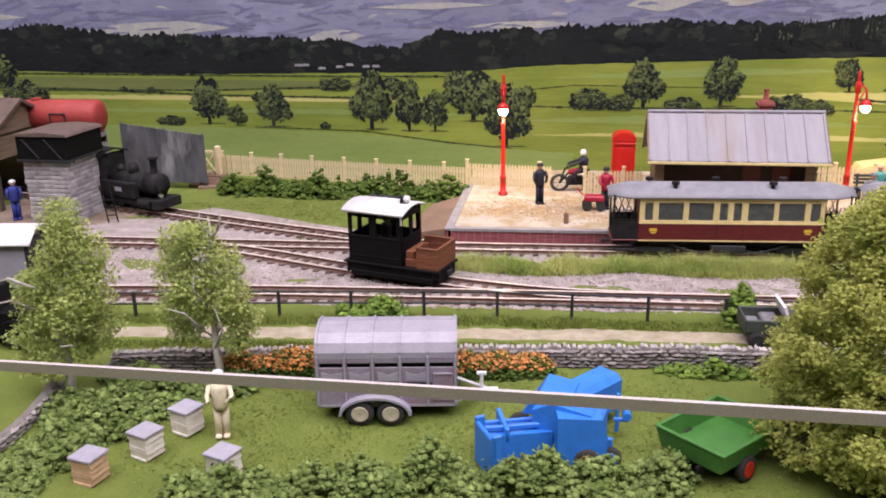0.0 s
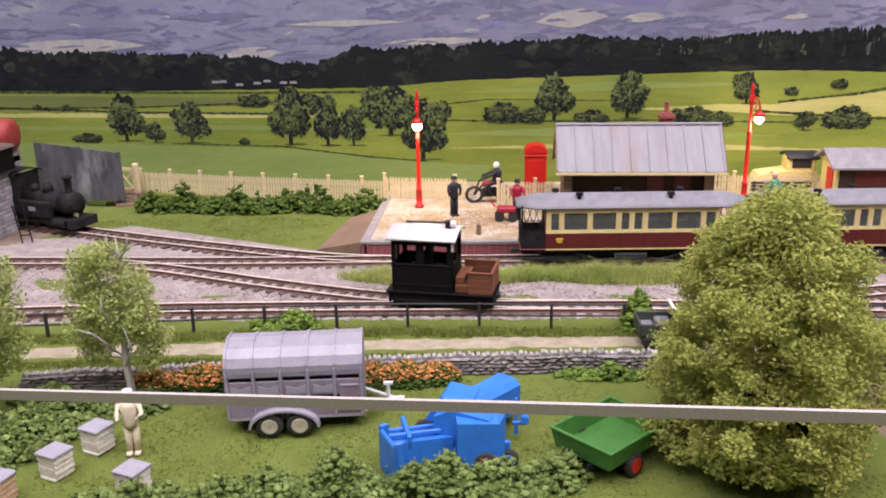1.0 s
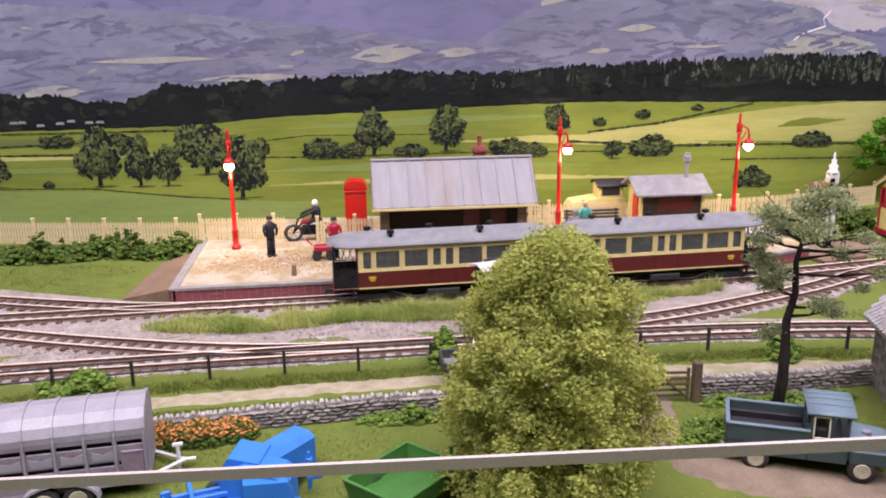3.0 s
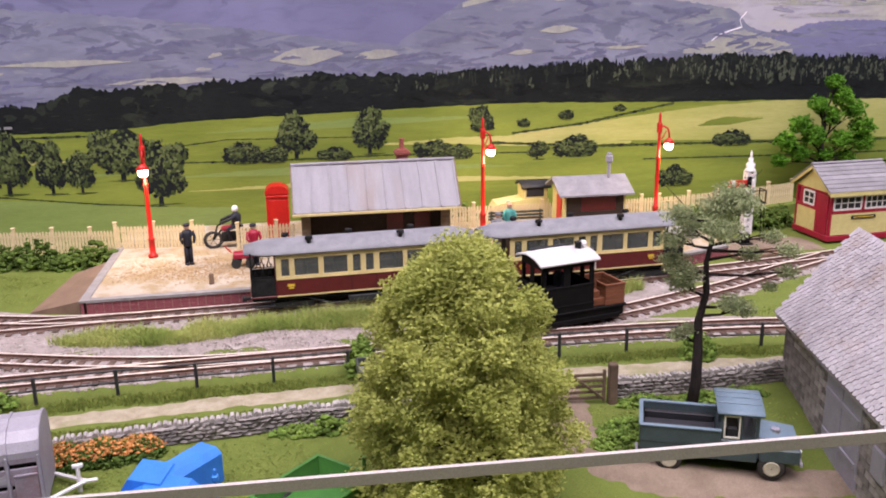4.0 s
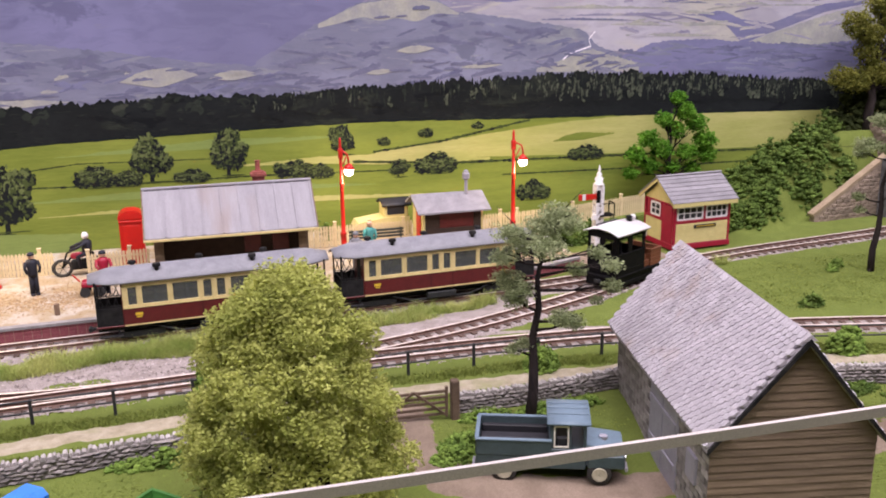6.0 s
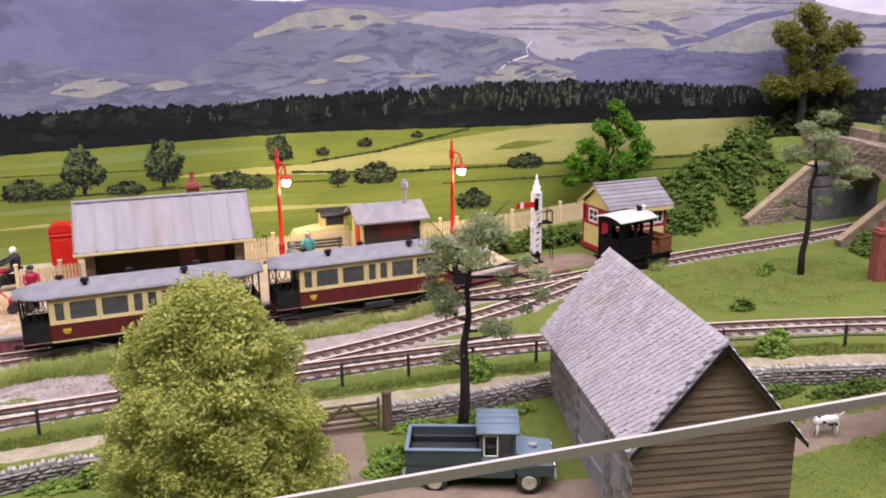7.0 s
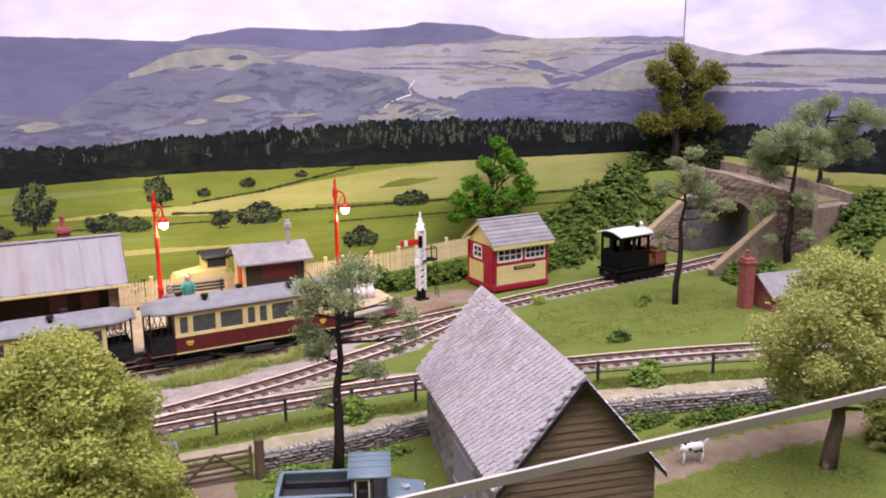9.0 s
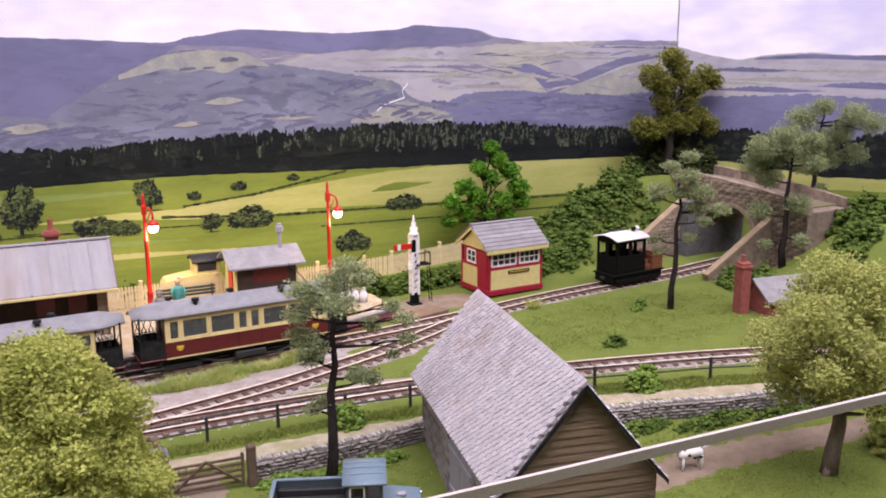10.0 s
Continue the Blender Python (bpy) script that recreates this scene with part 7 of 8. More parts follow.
stone_wall([(27.2, 16.2), (29.2, 15.75), (32, 15.2), (36, 14.4), (40, 13)], "dry stone wall with cope stones beyond the barn", .52, 3)
stone_wall([(-7.1, 10.0), (-7.05, 12), (-7.1, 14.6)], "low stone wall beside the bushes", .3, 4, False)

fg = thing("field_gate", "weathered brown five-bar field gate", "gate", at=(15.3, 17.1, .02), rz=-4)
for k in range(5):
    part("bar", M().box(0, 2.0, -.03, .03, .12 + k * .17, .2 + k * .17, .01), GATEWOOD, fg)
part("brace", M().cyl((.1, -.04, .15), (1.0, -.04, .9), .045, n=4).cyl((1.9, -.04, .15), (1.0, -.04, .9), .045, n=4).box(.0, .08, -.05, .05, .05, .98, .01).box(1.92, 2.0, -.05, .05, .05, .98, .01), GATEWOOD, fg)
part("gate_post", M().box(2.08, 2.32, -.13, .13, -.1, 1.15, .03), GATEWOOD, fg)
part("gate_post", M().box(-.3, -.08, -.12, .12, -.1, 1.1, .03), GATEWOOD, fg)


def railing(pts, label):
    th = thing("railing", label, "railing", kind="structure")
    line = smooth_line(pts, .05, 10)
    step = 44
    tops = []
    for i in range(0, len(line), step):
        x, y = line[i]
        part("post", M().box(-.045, .045, -.045, .045, -.1, .82, .01), IRON, th, "", False, (x, y, heights(x, y)))
        tops.append((x, y, heights(x, y)))
    q = M()
    for a, b in zip(tops[:-1], tops[1:]):
        for h in (.78, .42):
            q.cyl((a[0], a[1], a[2] + h), (b[0], b[1], b[2] + h), .032, n=6)
    part("rail_bar", q, IRON, th)


railing([(-18, 17.2), (-10, 18.6), (-1.87, 19.6), (2.5, 20.0), (6.9, 20.1), (12, 20.2), (16.3, 20.3), (18.5, 20.35), (22.3, 20.1), (27, 19.3), (31, 18.2), (33, 17.7), (35.1, 17.05), (40, 15.2)], "dark iron post-and-rail fence beside the track")

# ---- overhanging edge strip that crosses the front of the layout ----
strip = M()
sa, sb = Vector((-12.5, 12.0, 1.71)), Vector((44, 4.44, 5.06))
d = (sb - sa).normalized()
upv = Vector((.0, -.30, .95))
upv = (upv - d * upv.dot(d)).normalized()
nv = d.cross(upv)
w, h = .03, .135
ring = [upv * h + nv * w, upv * h - nv * w, -upv * h - nv * w, -upv * h + nv * w]
strip.add([tuple(sa + q) for q in ring] + [tuple(sb + q) for q in ring], [(0, 1, 5, 4), (1, 2, 6, 5), (2, 3, 7, 6), (3, 0, 4, 7), (0, 3, 2, 1), (4, 5, 6, 7)])
gs = thing("guard_strip", "flat grey-beige guard strip stretched across the layout front", "strip")
part("strip", strip, STRIPM, gs)
part("end_stake", M().box(sa.x - .15, sa.x + .15, sa.y - .15, sa.y + .15, -.9, sa.z + .3, .03), STRIPM, gs)
part("end_stake", M().box(sb.x - .15, sb.x + .15, sb.y - .15, sb.y + .15, -75, sb.z + .5, .03), STRIPM, gs)


# ---- bushes ----
def bush(spots, n, r, material, label, seed, group="", cat="bush", name="bush", extra=None):
    """Crumbly foam bush: many small lumps over soft mounds (x, y, rx, ry, h)."""
    rg = R(seed)
    tot = sum(s[2] * s[3] for s in spots)
    th = thing(name, label, cat, at=(spots[0][0], spots[0][1], 0), group=group)
    x0, y0 = spots[0][0], spots[0][1]
    for cx, cy, rx, ry, h in spots:
        m = M()
        for i in range(max(8, int(n * rx * ry / tot))):
            a, b, c = rg.gauss(0, 1), rg.gauss(0, 1), abs(rg.gauss(0, 1))
            q = math.sqrt(a * a + b * b + c * c) or 1
            s = (.75 + .3 * rg.random()) if rg.random() < .8 else rg.random()
            x, y = cx + rx * a / q * s, cy + ry * b / q * s
            z = heights(x, y) + max(.0, h * c / q * s * (.8 + (.25 if extra else .9) * noise.noise(Vector((x * 1.5, y * 1.5, seed)))))
            k = r * (.5 + .7 * rg.random())
            if extra and z > heights(x, y) + h * extra[1] and rg.random() < extra[2]:
                m.cur = 1
            m.lump((x - x0, y - y0, z), k, rg, .85)
            for j in range(3):
                m.flakes([(x - x0 + rg.gauss(0, k), y - y0 + rg.gauss(0, k), z + abs(rg.gauss(0, k)))], k * .45, rg)
            m.cur = 0
        part("clump", m, [material] + ([extra[0]] if extra else []), th)
    return th


bush([(-9.6 + i * 1.12, 34.05 + .25 * math.sin(i * 1.3), .95, .6, 1.0 + .25 * math.sin(i * 2.1)) for i in range(10)], 1500, .13, BUSH, "long dark green hedge of foam bushes below the fence", 41, name="hedge", cat="hedge")
bush([(-1.75 + i * .85, 10.65 + .12 * i + .2 * math.sin(i * 1.9), .75, .55, .62 + .22 * math.sin(i * 2.3)) for i in range(5)] + [(2.3 + i * .8, 11.55 + .09 * i + .2 * math.sin(i * 1.9), .75, .55, .7 + .22 * math.sin(i * 2.3)) for i in range(8)], 3400, .085, BUSHF, "crumbly olive-green hedge along the meadow's front", 42, name="hedge", cat="hedge")
bush([(3.9, 9.4, 2.6, .8, .4), (6.5, 10.2, 2.2, .8, .5), (1.2, 9.2, 1.8, .6, .35)], 2000, .09, BUSHF, "low olive-green scrub at the layout's edge", 43)
bush([(-6.2, 10.6, 1.1, .9, .5), (-5.6, 11.9, 1.0, .9, .65), (-5.0, 13.2, 1.1, .8, .75), (-4.2, 14.2, 1.1, .7, .7), (-6.0, 13.4, .8, .8, .6), (-2.9, 14.9, 1.0, .5, .5), (-5.3, 15.0, .9, .45, .55), (-5.9, 9.4, 1.2, .8, .45)], 3400, .095, BUSHF, "spreading olive-green bushes round the hives", 44)
bush([(-2.4, 15.75, .8, .38, .8), (-1.4, 15.8, .8, .38, .82), (-.4, 15.85, .8, .36, .8), (.6, 15.9, .8, .36, .8)], 4400, .045, BUSH, "green hedge with orange blossom along the wall", 45, "orange hedges", "hedge", "flowering_hedge", (ORANGE, .3, .6))
bush([(3.2, 16.1, .75, .36, .8), (4.1, 16.2, .75, .36, .82), (4.95, 16.35, .65, .34, .74)], 3600, .045, BUSH, "green hedge with orange blossom beside the trailer", 46, "orange hedges", "hedge", "flowering_hedge", (ORANGE, .3, .6))
bush([(-.2, 19.75, .85, .45, .62), (.55, 19.8, .6, .4, .55)], 420, .1, BUSHL, "leafy green bush by the railing", 47)
bush([(10.75, 20.25, .45, .4, 1.05)], 220, .1, BUSHL, "leafy green bush by the railing", 48)
bush([(21.2, 19.4, .55, .5, .85)], 260, .1, BUSHL, "leafy green bush behind the slim tree", 49)
bush([(31.45, 17.6, .62, .5, .95)], 300, .1, BUSHL, "rounded green bush at the railing", 50)
bush([(9.5, 16.75, 1.4, .3, .3), (12.2, 16.7, 1.6, .35, .35), (14.2, 16.7, 1.0, .3, .3)], 700, .08, BUSHL, "low ivy along the foot of the stone wall", 51)
bush([(18.3, 16.7, .8, .3, .3), (20.6, 16.6, 1.4, .35, .25), (17.4, 15.4, .9, .5, .28), (16.9, 14.9, .7, .35, .25)], 900, .075, BUSHL, "low green weeds beside the drive", 52)
bush([(29.4, 15.2, 1.2, .3, .3), (32, 14.7, 1.6, .3, .35), (34.6, 14.2, 1.4, .3, .35)], 650, .08, BUSH, "low dark ivy along the wall", 53)
bush([(26.9, 16.15, .35, .3, .75)], 110, .075, PINK, "small bush of pink-red blossom by the barn", 54)
bush([(27.3 + .8 * i, 33.4 + .1 * i, .8, .55, 1.15 + .2 * math.sin(i * 2)) for i in range(7)], 900, .13, BUSH, "dark green bushes behind the signal", 55)
bush([(37.0 + 1.0 * i, 33.4 + .3 * (i % 2), .95, .7, 1.15) for i in range(4)] + [(38.6 + 1.25 * i, 35.3 + .3 * (i % 2), 1.0, .75, 1.2) for i in range(5)] + [(38.2 + 1.5 * i, 36.8, 1.1, .7, 1.3) for i in range(6)] + [(43.6, 34.8, .9, .6, 1.0), (45.0, 35.6, 1.0, .6, 1.1), (46.2, 34.9, .7, .5, .8)], 2600, .145, BUSH, "dense dark bushes up the cutting side", 56)
bush([(45.0, 27.0, .9, .7, 1.0), (45.9, 26.3, .8, .6, .9), (44.6, 26.2, .7, .6, .7)], 420, .14, BUSH, "dark bushes at the cutting's foot", 57)
bush([(52 + 1.2 * i, 26.5 - 1.1 * i, 1.4, 1.2, 1.3) for i in range(7)] + [(55 + i * 1.5, 29 - i, 1.6, 1.2, 1.4) for i in range(5)], 1900, .19, BUSH, "dense dark bushes over the far bank", 58)
bush([(50.4, 24.2, 1.2, 1.0, 1.1), (52.0, 25.6, 1.3, 1.0, 1.3), (54.0, 28.2, 1.4, 1.1, 1.4), (55.6, 29.8, 1.4, 1.0, 1.2), (48.6, 23.4, 1.0, .8, .8), (57.6, 32.6, 1.6, 1.0, 1.5), (60.5, 33.4, 1.6, 1.0, 1.5)], 1500, .16, BUSH, "thick green bushes on the bank beside the bridge", 65)
bush([(33.6, 22.0, .5, .35, .45)], 90, .09, BUSH, "small dark bush in the meadow", 59)
bush([(37.6, 25.6, .3, .25, .3), (38.2, 26.1, .35, .25, .4)], 80, .08, BUSHL, "tiny bushes under a tree", 60)
bush([(17.2, 36.6, 1.0, .6, 1.2)], 160, .13, BUSH, "dark bush behind the picket fence", 61)
bush([(26.2, 36.6, .8, .5, 1.1)], 120, .13, BUSH, "dark bush behind the picket fence", 62)


# ---- trees ----
def tree(label, at, height, trunk_r, blobs, n, leaf, material, bark, seed, lean=(0, 0), limbs=9, clump=0.0, twigs=None, start=.35, flat_=.85, thick=.27):
    """Tapered trunk, limbs that end in foliage blobs (x, y, z, r), and thousands of small leaf flakes."""
    rg = R(seed)
    th = thing("tree", label, "tree", at=at)
    t = M()
    top = Vector((lean[0], lean[1], height * .93))
    pts = [Vector((0, 0, -.2))] + [top * (k / 7) + Vector((rg.gauss(0, .05), rg.gauss(0, .05), 0)) * (height * .15) for k in range(1, 8)]
    t.tube(pts, trunk_r, trunk_r * .18, 9)
    t.tube([(0, 0, .25), (trunk_r * 1.3, .05, -.15)], trunk_r * .6, trunk_r * .3, 6)
    t.tube([(0, 0, .25), (-trunk_r * 1.2, -.1, -.15)], trunk_r * .6, trunk_r * .3, 6)
    for i, b in enumerate(blobs[:limbs * 2]):
        p = Vector(b[:3])
        f = min(.97, max(start, (p.z - (.25 * height if flat_ > .8 else .25)) / (height * .93)))
        o = top * f
        mid = (o + p) / 2 + Vector((rg.gauss(0, .1), rg.gauss(0, .1), -.12 * b[3]))
        t.tube([tuple(o), tuple(mid), tuple(p)], trunk_r * thick, trunk_r * .07, 6)
        for k in range(3):
            e = p + Vector((rg.gauss(0, 1), rg.gauss(0, 1), rg.gauss(0, .6))) * b[3] * .6
            t.tube([tuple(mid), tuple((mid + e) / 2 + Vector((0, 0, .05))), tuple(e)], trunk_r * .13, trunk_r * .04, 5)
    if twigs:
        for tw in twigs:
            t.tube(tw, trunk_r * .3, trunk_r * .1, 6)
    part("trunk", t, bark, th, "", True)
    c = M()
    tot = sum(b[3] ** 2 for b in blobs)
    for x, y, z, r in blobs:
        pts = []
        for i in range(int(n * r * r / tot)):
            a = Vector((rg.gauss(0, 1), rg.gauss(0, 1), rg.gauss(0, 1))).normalized()
            q = r * (rg.random() ** (.4 if flat_ > .8 else .6)) * (.75 + .45 * noise.noise(a * 2.2 + Vector((x, y, z))) + .2)
            pts.append((x + a.x * q, y + a.y * q, z + a.z * q * flat_))
        c.flakes(pts, leaf, rg)
        if clump:
            for p in pts[::14]:
                c.lump(p, clump, rg)
    part("crown", c, material, th)
    return th


def cloud(shape, n, seed, r0, r1, hug=0.0):
    """Foliage blobs in a crown outline: shape(z fraction) gives the radius."""
    rg = R(seed)
    out = []
    for i in range(n):
        f = (i + .5) / n
        z, rad = shape(f)
        a = i * 2.399
        q = math.sqrt(hug + (1 - hug) * rg.random()) * rad * rg.uniform(1 - .18 * bool(hug), 1 + .1 * bool(hug))
        out.append((q * math.cos(a), q * math.sin(a), z, rg.uniform(r0, r1)))
    return out


def pads(az, spots):
    """Flat foliage pads given as (offset across a bearing, height, radius)."""
    rg = R(len(spots))
    c, d = math.cos(math.radians(az)), math.sin(math.radians(az))
    out = []
    for u, z, r in spots:
        w = rg.gauss(0, .4)
        out.append((u * c + w * d, -u * d + w * c, z, r))
    return out


tree("large bushy olive-green tree in the meadow", (12.55, 13.1, -.48), 6.6, .22, cloud(lambda f: (.5 + 5.75 * f, 2.42 * math.sqrt(max(0, 1 - f ** 2.1)) * min(1, .8 + .8 * f) + .08), 260, 3, .26, .56, .38), 120000, .042, LEAFBIG, BARK, 71, clump=.042)
tree("pale green birch with white trunk by the hives", (-6.5, 14.1, -.34), 5.2, .13, [(.45, 0, 4.9, .5), (-.5, -.1, 3.1, .5), (.5, 0, 4.4, .65), (.8, .2, 3.8, .75), (0, .1, 3.5, .7), (.95, -.1, 3.1, .7), (-.4, .2, 2.6, .7), (.5, -.2, 2.6, .75), (1.1, .1, 2.2, .55), (-.7, 0, 1.8, .6), (.5, .2, 1.7, .6), (-.2, -.2, 1.2, .5), (-.9, 0, 1.1, .4)], 19000, .045, LEAFBIRCH, BIRCHBARK, 72, (.1, .1), flat_=1.0, twigs=[[(-.3, -.3, 2.6), (-.8, -.5, 2.9), (-1.3, -.6, 2.8)], [(-.2, -.4, 3.2), (-.7, -.6, 3.5), (-1.15, -.6, 3.35)], [(.2, -.4, 1.6), (.5, -.8, 1.9), (.9, -.9, 2.0)]])
tree("pale green birch with bare white top twigs", (-2.85, 14.95, -.2), 4.3, .12, [(-.7, 0, 3.9, .55), (-.2, .1, 4.0, .5), (.3, .1, 3.3, .6), (-.9, .1, 3.2, .6), (-.4, -.1, 2.9, .6), (.5, -.1, 2.6, .6), (-.9, -.1, 2.3, .55), (.0, .1, 2.2, .5), (.7, .1, 1.9, .5), (-.8, .1, 1.6, .5), (.55, 0, 1.4, .4)], 14500, .044, LEAFBIRCH, BIRCHBARK, 73, (.05, 0), flat_=1.0, twigs=[[(.1, -.3, 1.3), (.45, -.6, 1.9), (.35, -.7, 2.5)], [(-.2, -.3, 1.8), (-.5, -.6, 2.3), (-.9, -.6, 2.4)], [(0, -.3, 2.4), (-.2, -.6, 2.9), (-.1, -.7, 3.3)], [(0, 0, 3.4), (.15, 0, 4.1), (.1, 0, 4.6)], [(.1, 0, 4.0), (.35, 0, 4.3), (.6, 0, 4.45)], [(.12, 0, 4.1), (-.15, 0, 4.45), (-.1, 0, 4.7)], [(.3, 0, 4.25), (.4, 0, 4.5), (.38, 0, 4.7)]])
tree("slim dark-trunked pine-like tree with sparse grey-green foliage", (19.5, 16.25, -0.02), 6.2, 0.17, pads(27, [(0.65, 6.05, 0.6), (0.95, 5.9, 0.5), (0.3, 5.75, 0.55), (-0.6, 5.45, 0.5), (0.5, 5.35, 0.6), (-0.3, 4.95, 0.6), (-0.75, 4.75, 0.45), (-0.7, 4.1, 0.5), (-0.35, 3.85, 0.5), (-0.5, 3.45, 0.45), (0.85, 3.15, 0.45), (1.15, 2.9, 0.4), (-0.2, 2.2, 0.33), (-0.5, 2.0, 0.3), (2.1, 4.7, 0.36), (1.75, 4.85, 0.33), (2.15, 4.05, 0.33), (1.2, 4.45, 0.36), (1.75, 3.6, 0.25)]), 19000, .036, LEAFGREY, BARK, 74, (0.35, 0.1), start=.25, flat_=.62, thick=.3)
tree("slim grey-green tree in the far meadow", (39.15, 25.05, 0), 7.1, 0.16, pads(47, [(0.55, 7.05, 0.5), (-0.3, 6.5, 0.5), (0.5, 6.2, 0.65), (-0.65, 5.6, 0.6), (1.0, 5.45, 0.75), (1.9, 4.7, 0.55), (0.95, 4.75, 0.55), (-0.9, 5.1, 0.4), (0.2, 5.4, 0.5), (0.7, 3.45, 0.38), (-0.8, 3.3, 0.33), (-0.7, 2.7, 0.28), (1.3, 4.2, 0.4)]), 17000, .042, LEAFGREY, BARK, 75, (0.4, 0.1), start=.25, flat_=.62, thick=.3)
tree("grey-green tree on the cutting bank", (47.6, 26.3, 0.73), 7.0, 0.2, pads(50, [(-1.3, 6.2, 0.92), (-1.7, 5.3, 0.85), (-0.3, 6.7, 0.92), (0.4, 6.1, 0.73), (-1, 4.6, 0.79), (-1.3, 2.9, 0.73), (0.5, 3.4, 0.73), (-0.6, 5.6, 0.73), (1.1, 5.5, 0.73), (0.8, 1.6, 0.49), (-0.9, 1.3, 0.43), (1.0, 6.6, 0.61)]), 30000, .046, LEAFGREY, BARK, 76, (0.2, 0.12), start=.25, flat_=.79, thick=.3)
tree("tall grey-green tree on the bank by the bridge", (52.15, 28.75, 2.0), 6.4, 0.2, pads(50, [(-0.7, 6.1, 0.98), (0.2, 4.8, 1.10), (0.8, 3.9, 0.79), (1.8, 6.3, 0.92), (2.7, 5.9, 0.79), (-0.5, 3.5, 0.79), (1.2, 5.4, 0.92), (2, 4.2, 0.79), (0.3, 6.7, 0.73), (-1.2, 5.2, 0.67), (0.4, 2.2, 0.49)]), 30000, .046, LEAFGREY, BARK, 77, (0.5, 0.12), start=.25, flat_=.79, thick=.3)
tree("rounded yellow-green tree with a stout brown trunk", (32.75, 10.9, -.5), 5.4, .26, cloud(lambda f: (2.3 + 3.7 * f, 2.1 * math.sin(math.pi * min(1, .18 + .75 * f)) ** .7), 34, 8, .6, .9), 50000, .042, LEAFYEL, GREYBARK, 78, (.9, .2), clump=.05)
tree("bright green tree standing against the backdrop", (36.0, 36.9, .5), 6.0, .2, [(.4, 0, 6.1, .5), (.8, 0, 5.4, .62), (-.4, 0, 5.0, .55), (1.6, 0, 4.7, .65), (.4, .1, 4.4, .6), (-1.3, 0, 4.0, .6), (2.1, -.1, 3.8, .68), (-2.1, -.1, 3.2, .6), (-.5, 0, 3.4, .65), (1.0, -.1, 3.2, .6), (2.3, 0, 3.0, .6), (-1.2, 0, 2.6, .55), (.2, 0, 2.4, .5), (1.5, .1, 2.2, .5), (-2.3, 0, 2.2, .45)], 11500, .07, LEAFBRIGHT, BARK, 79, clump=.08)
tree("dark olive tree in the backdrop corner above the bridge", (48.4, 36.3, 4.2), 7.4, .3, [(0, 0, 7.2, .8), (.5, 0, 6.6, .8), (-1.4, 0, 6.1, .95), (-.6, 0, 5.5, .9), (.9, 0, 5.8, .9), (2.6, 0, 6.1, .85), (3.3, 0, 5.7, .7), (2.0, 0, 5.3, .7), (-.6, 0, 4.6, .8), (1.2, 0, 4.6, .85), (-2.1, 0, 3.2, .85), (-1.0, 0, 3.0, .85), (-.1, 0, 3.5, .9), (1.2, 0, 3.3, .9), (2.3, 0, 3.6, .8), (3.1, 0, 3.0, .8)], 24000, .06, LEAFOLIVE, BARK, 80, clump=.08)
# these bushes stand in for tree shade, darkened by their own colour
bush([(47.6, 37.0, 1.2, .6, 2.2), (49.4, 36.9, 1.5, .6, 2.6), (51.0, 36.2, 1.2, .6, 2.0)], 700, .18, LEAFSHADE, "bushes coloured dark for the shade below the corner tree", 64)
bush([(36.3, 11.0, 1.2, 1.0, 2.4)], 500, .17, LEAFYEL, "olive and tan bush beside the yellow-green tree", 63)

# ---- road bridge ----
br = thing("road_bridge", "stone arch road bridge over the railway cutting", "bridge", at=(48.75, 31.45, 0), rz=4)
# local: x along the track, y across it; the face is at x = 0
face = M()
arch = [(1.8, 0), (1.8, 1.6)] + [(1.8 * math.cos(a), 1.6 + 1.55 * math.sin(a)) for a in np.linspace(.15, math.pi - .15, 11)] + [(-1.8, 1.6), (-1.8, 0)]
topl = lambda y: 4.05 + .09 * y - .006 * y * y
arch = [(float(a), float(b)) for a, b in arch]
for i in range(len(arch) - 1):
    (y0, z0), (y1, z1) = arch[i], arch[i + 1]
    if abs(y0 - y1) < 1e-6:
        continue
    face.add([(0, y0, z0), (0, y1, z1), (0, y1, topl(y1)), (0, y0, topl(y0)), (3.4, y0, z0), (3.4, y1, z1), (3.4, y1, topl(y1)), (3.4, y0, topl(y0))], [(0, 1, 2, 3), (4, 7, 6, 5), (0, 4, 5, 1), (3, 2, 6, 7)])
for a, b in ((1.8, 5.2), (-5.2, -1.8)):
    face.add([(0, a, -.3), (0, b, -.3), (0, b, topl(b)), (0, a, topl(a)), (3.4, a, -.3), (3.4, b, -.3), (3.4, b, topl(b)), (3.4, a, topl(a))], [(0, 3, 2, 1), (4, 5, 6, 7), (0, 4, 7, 3), (1, 2, 6, 5), (3, 7, 6, 2)])
part("arch_wall", face.weld(), BRIDGESTONE, br, "brown stone arch wall")
for k in range(19):
    a, b = 5.2 - k * .55, 5.2 - (k + 1) * .55 + .02
    for x0 in (-.06, 3.1):
        part("parapet_stone", M().add([(x0, a, topl(a) - .1), (x0, b, topl(b) - .1), (x0, b, topl(b) + .5), (x0, a, topl(a) + .5), (x0 + .36, a, topl(a) - .1), (x0 + .36, b, topl(b) - .1), (x0 + .36, b, topl(b) + .5), (x0 + .36, a, topl(a) + .5)], [(0, 3, 2, 1), (4, 5, 6, 7), (3, 7, 6, 2), (0, 4, 7, 3), (1, 2, 6, 5), (0, 1, 5, 4)]), BRIDGESTONE, br)
BRM = [mesh_of("stone_block", M().box(-.03, .03, -.26, .26, -.085, .085, .02), BRIDGESTONE), mesh_of("stone_block", M().box(-.03, .03, -.2, .2, -.075, .075, .02), BRIDGESTONE)]
rg = R(33)
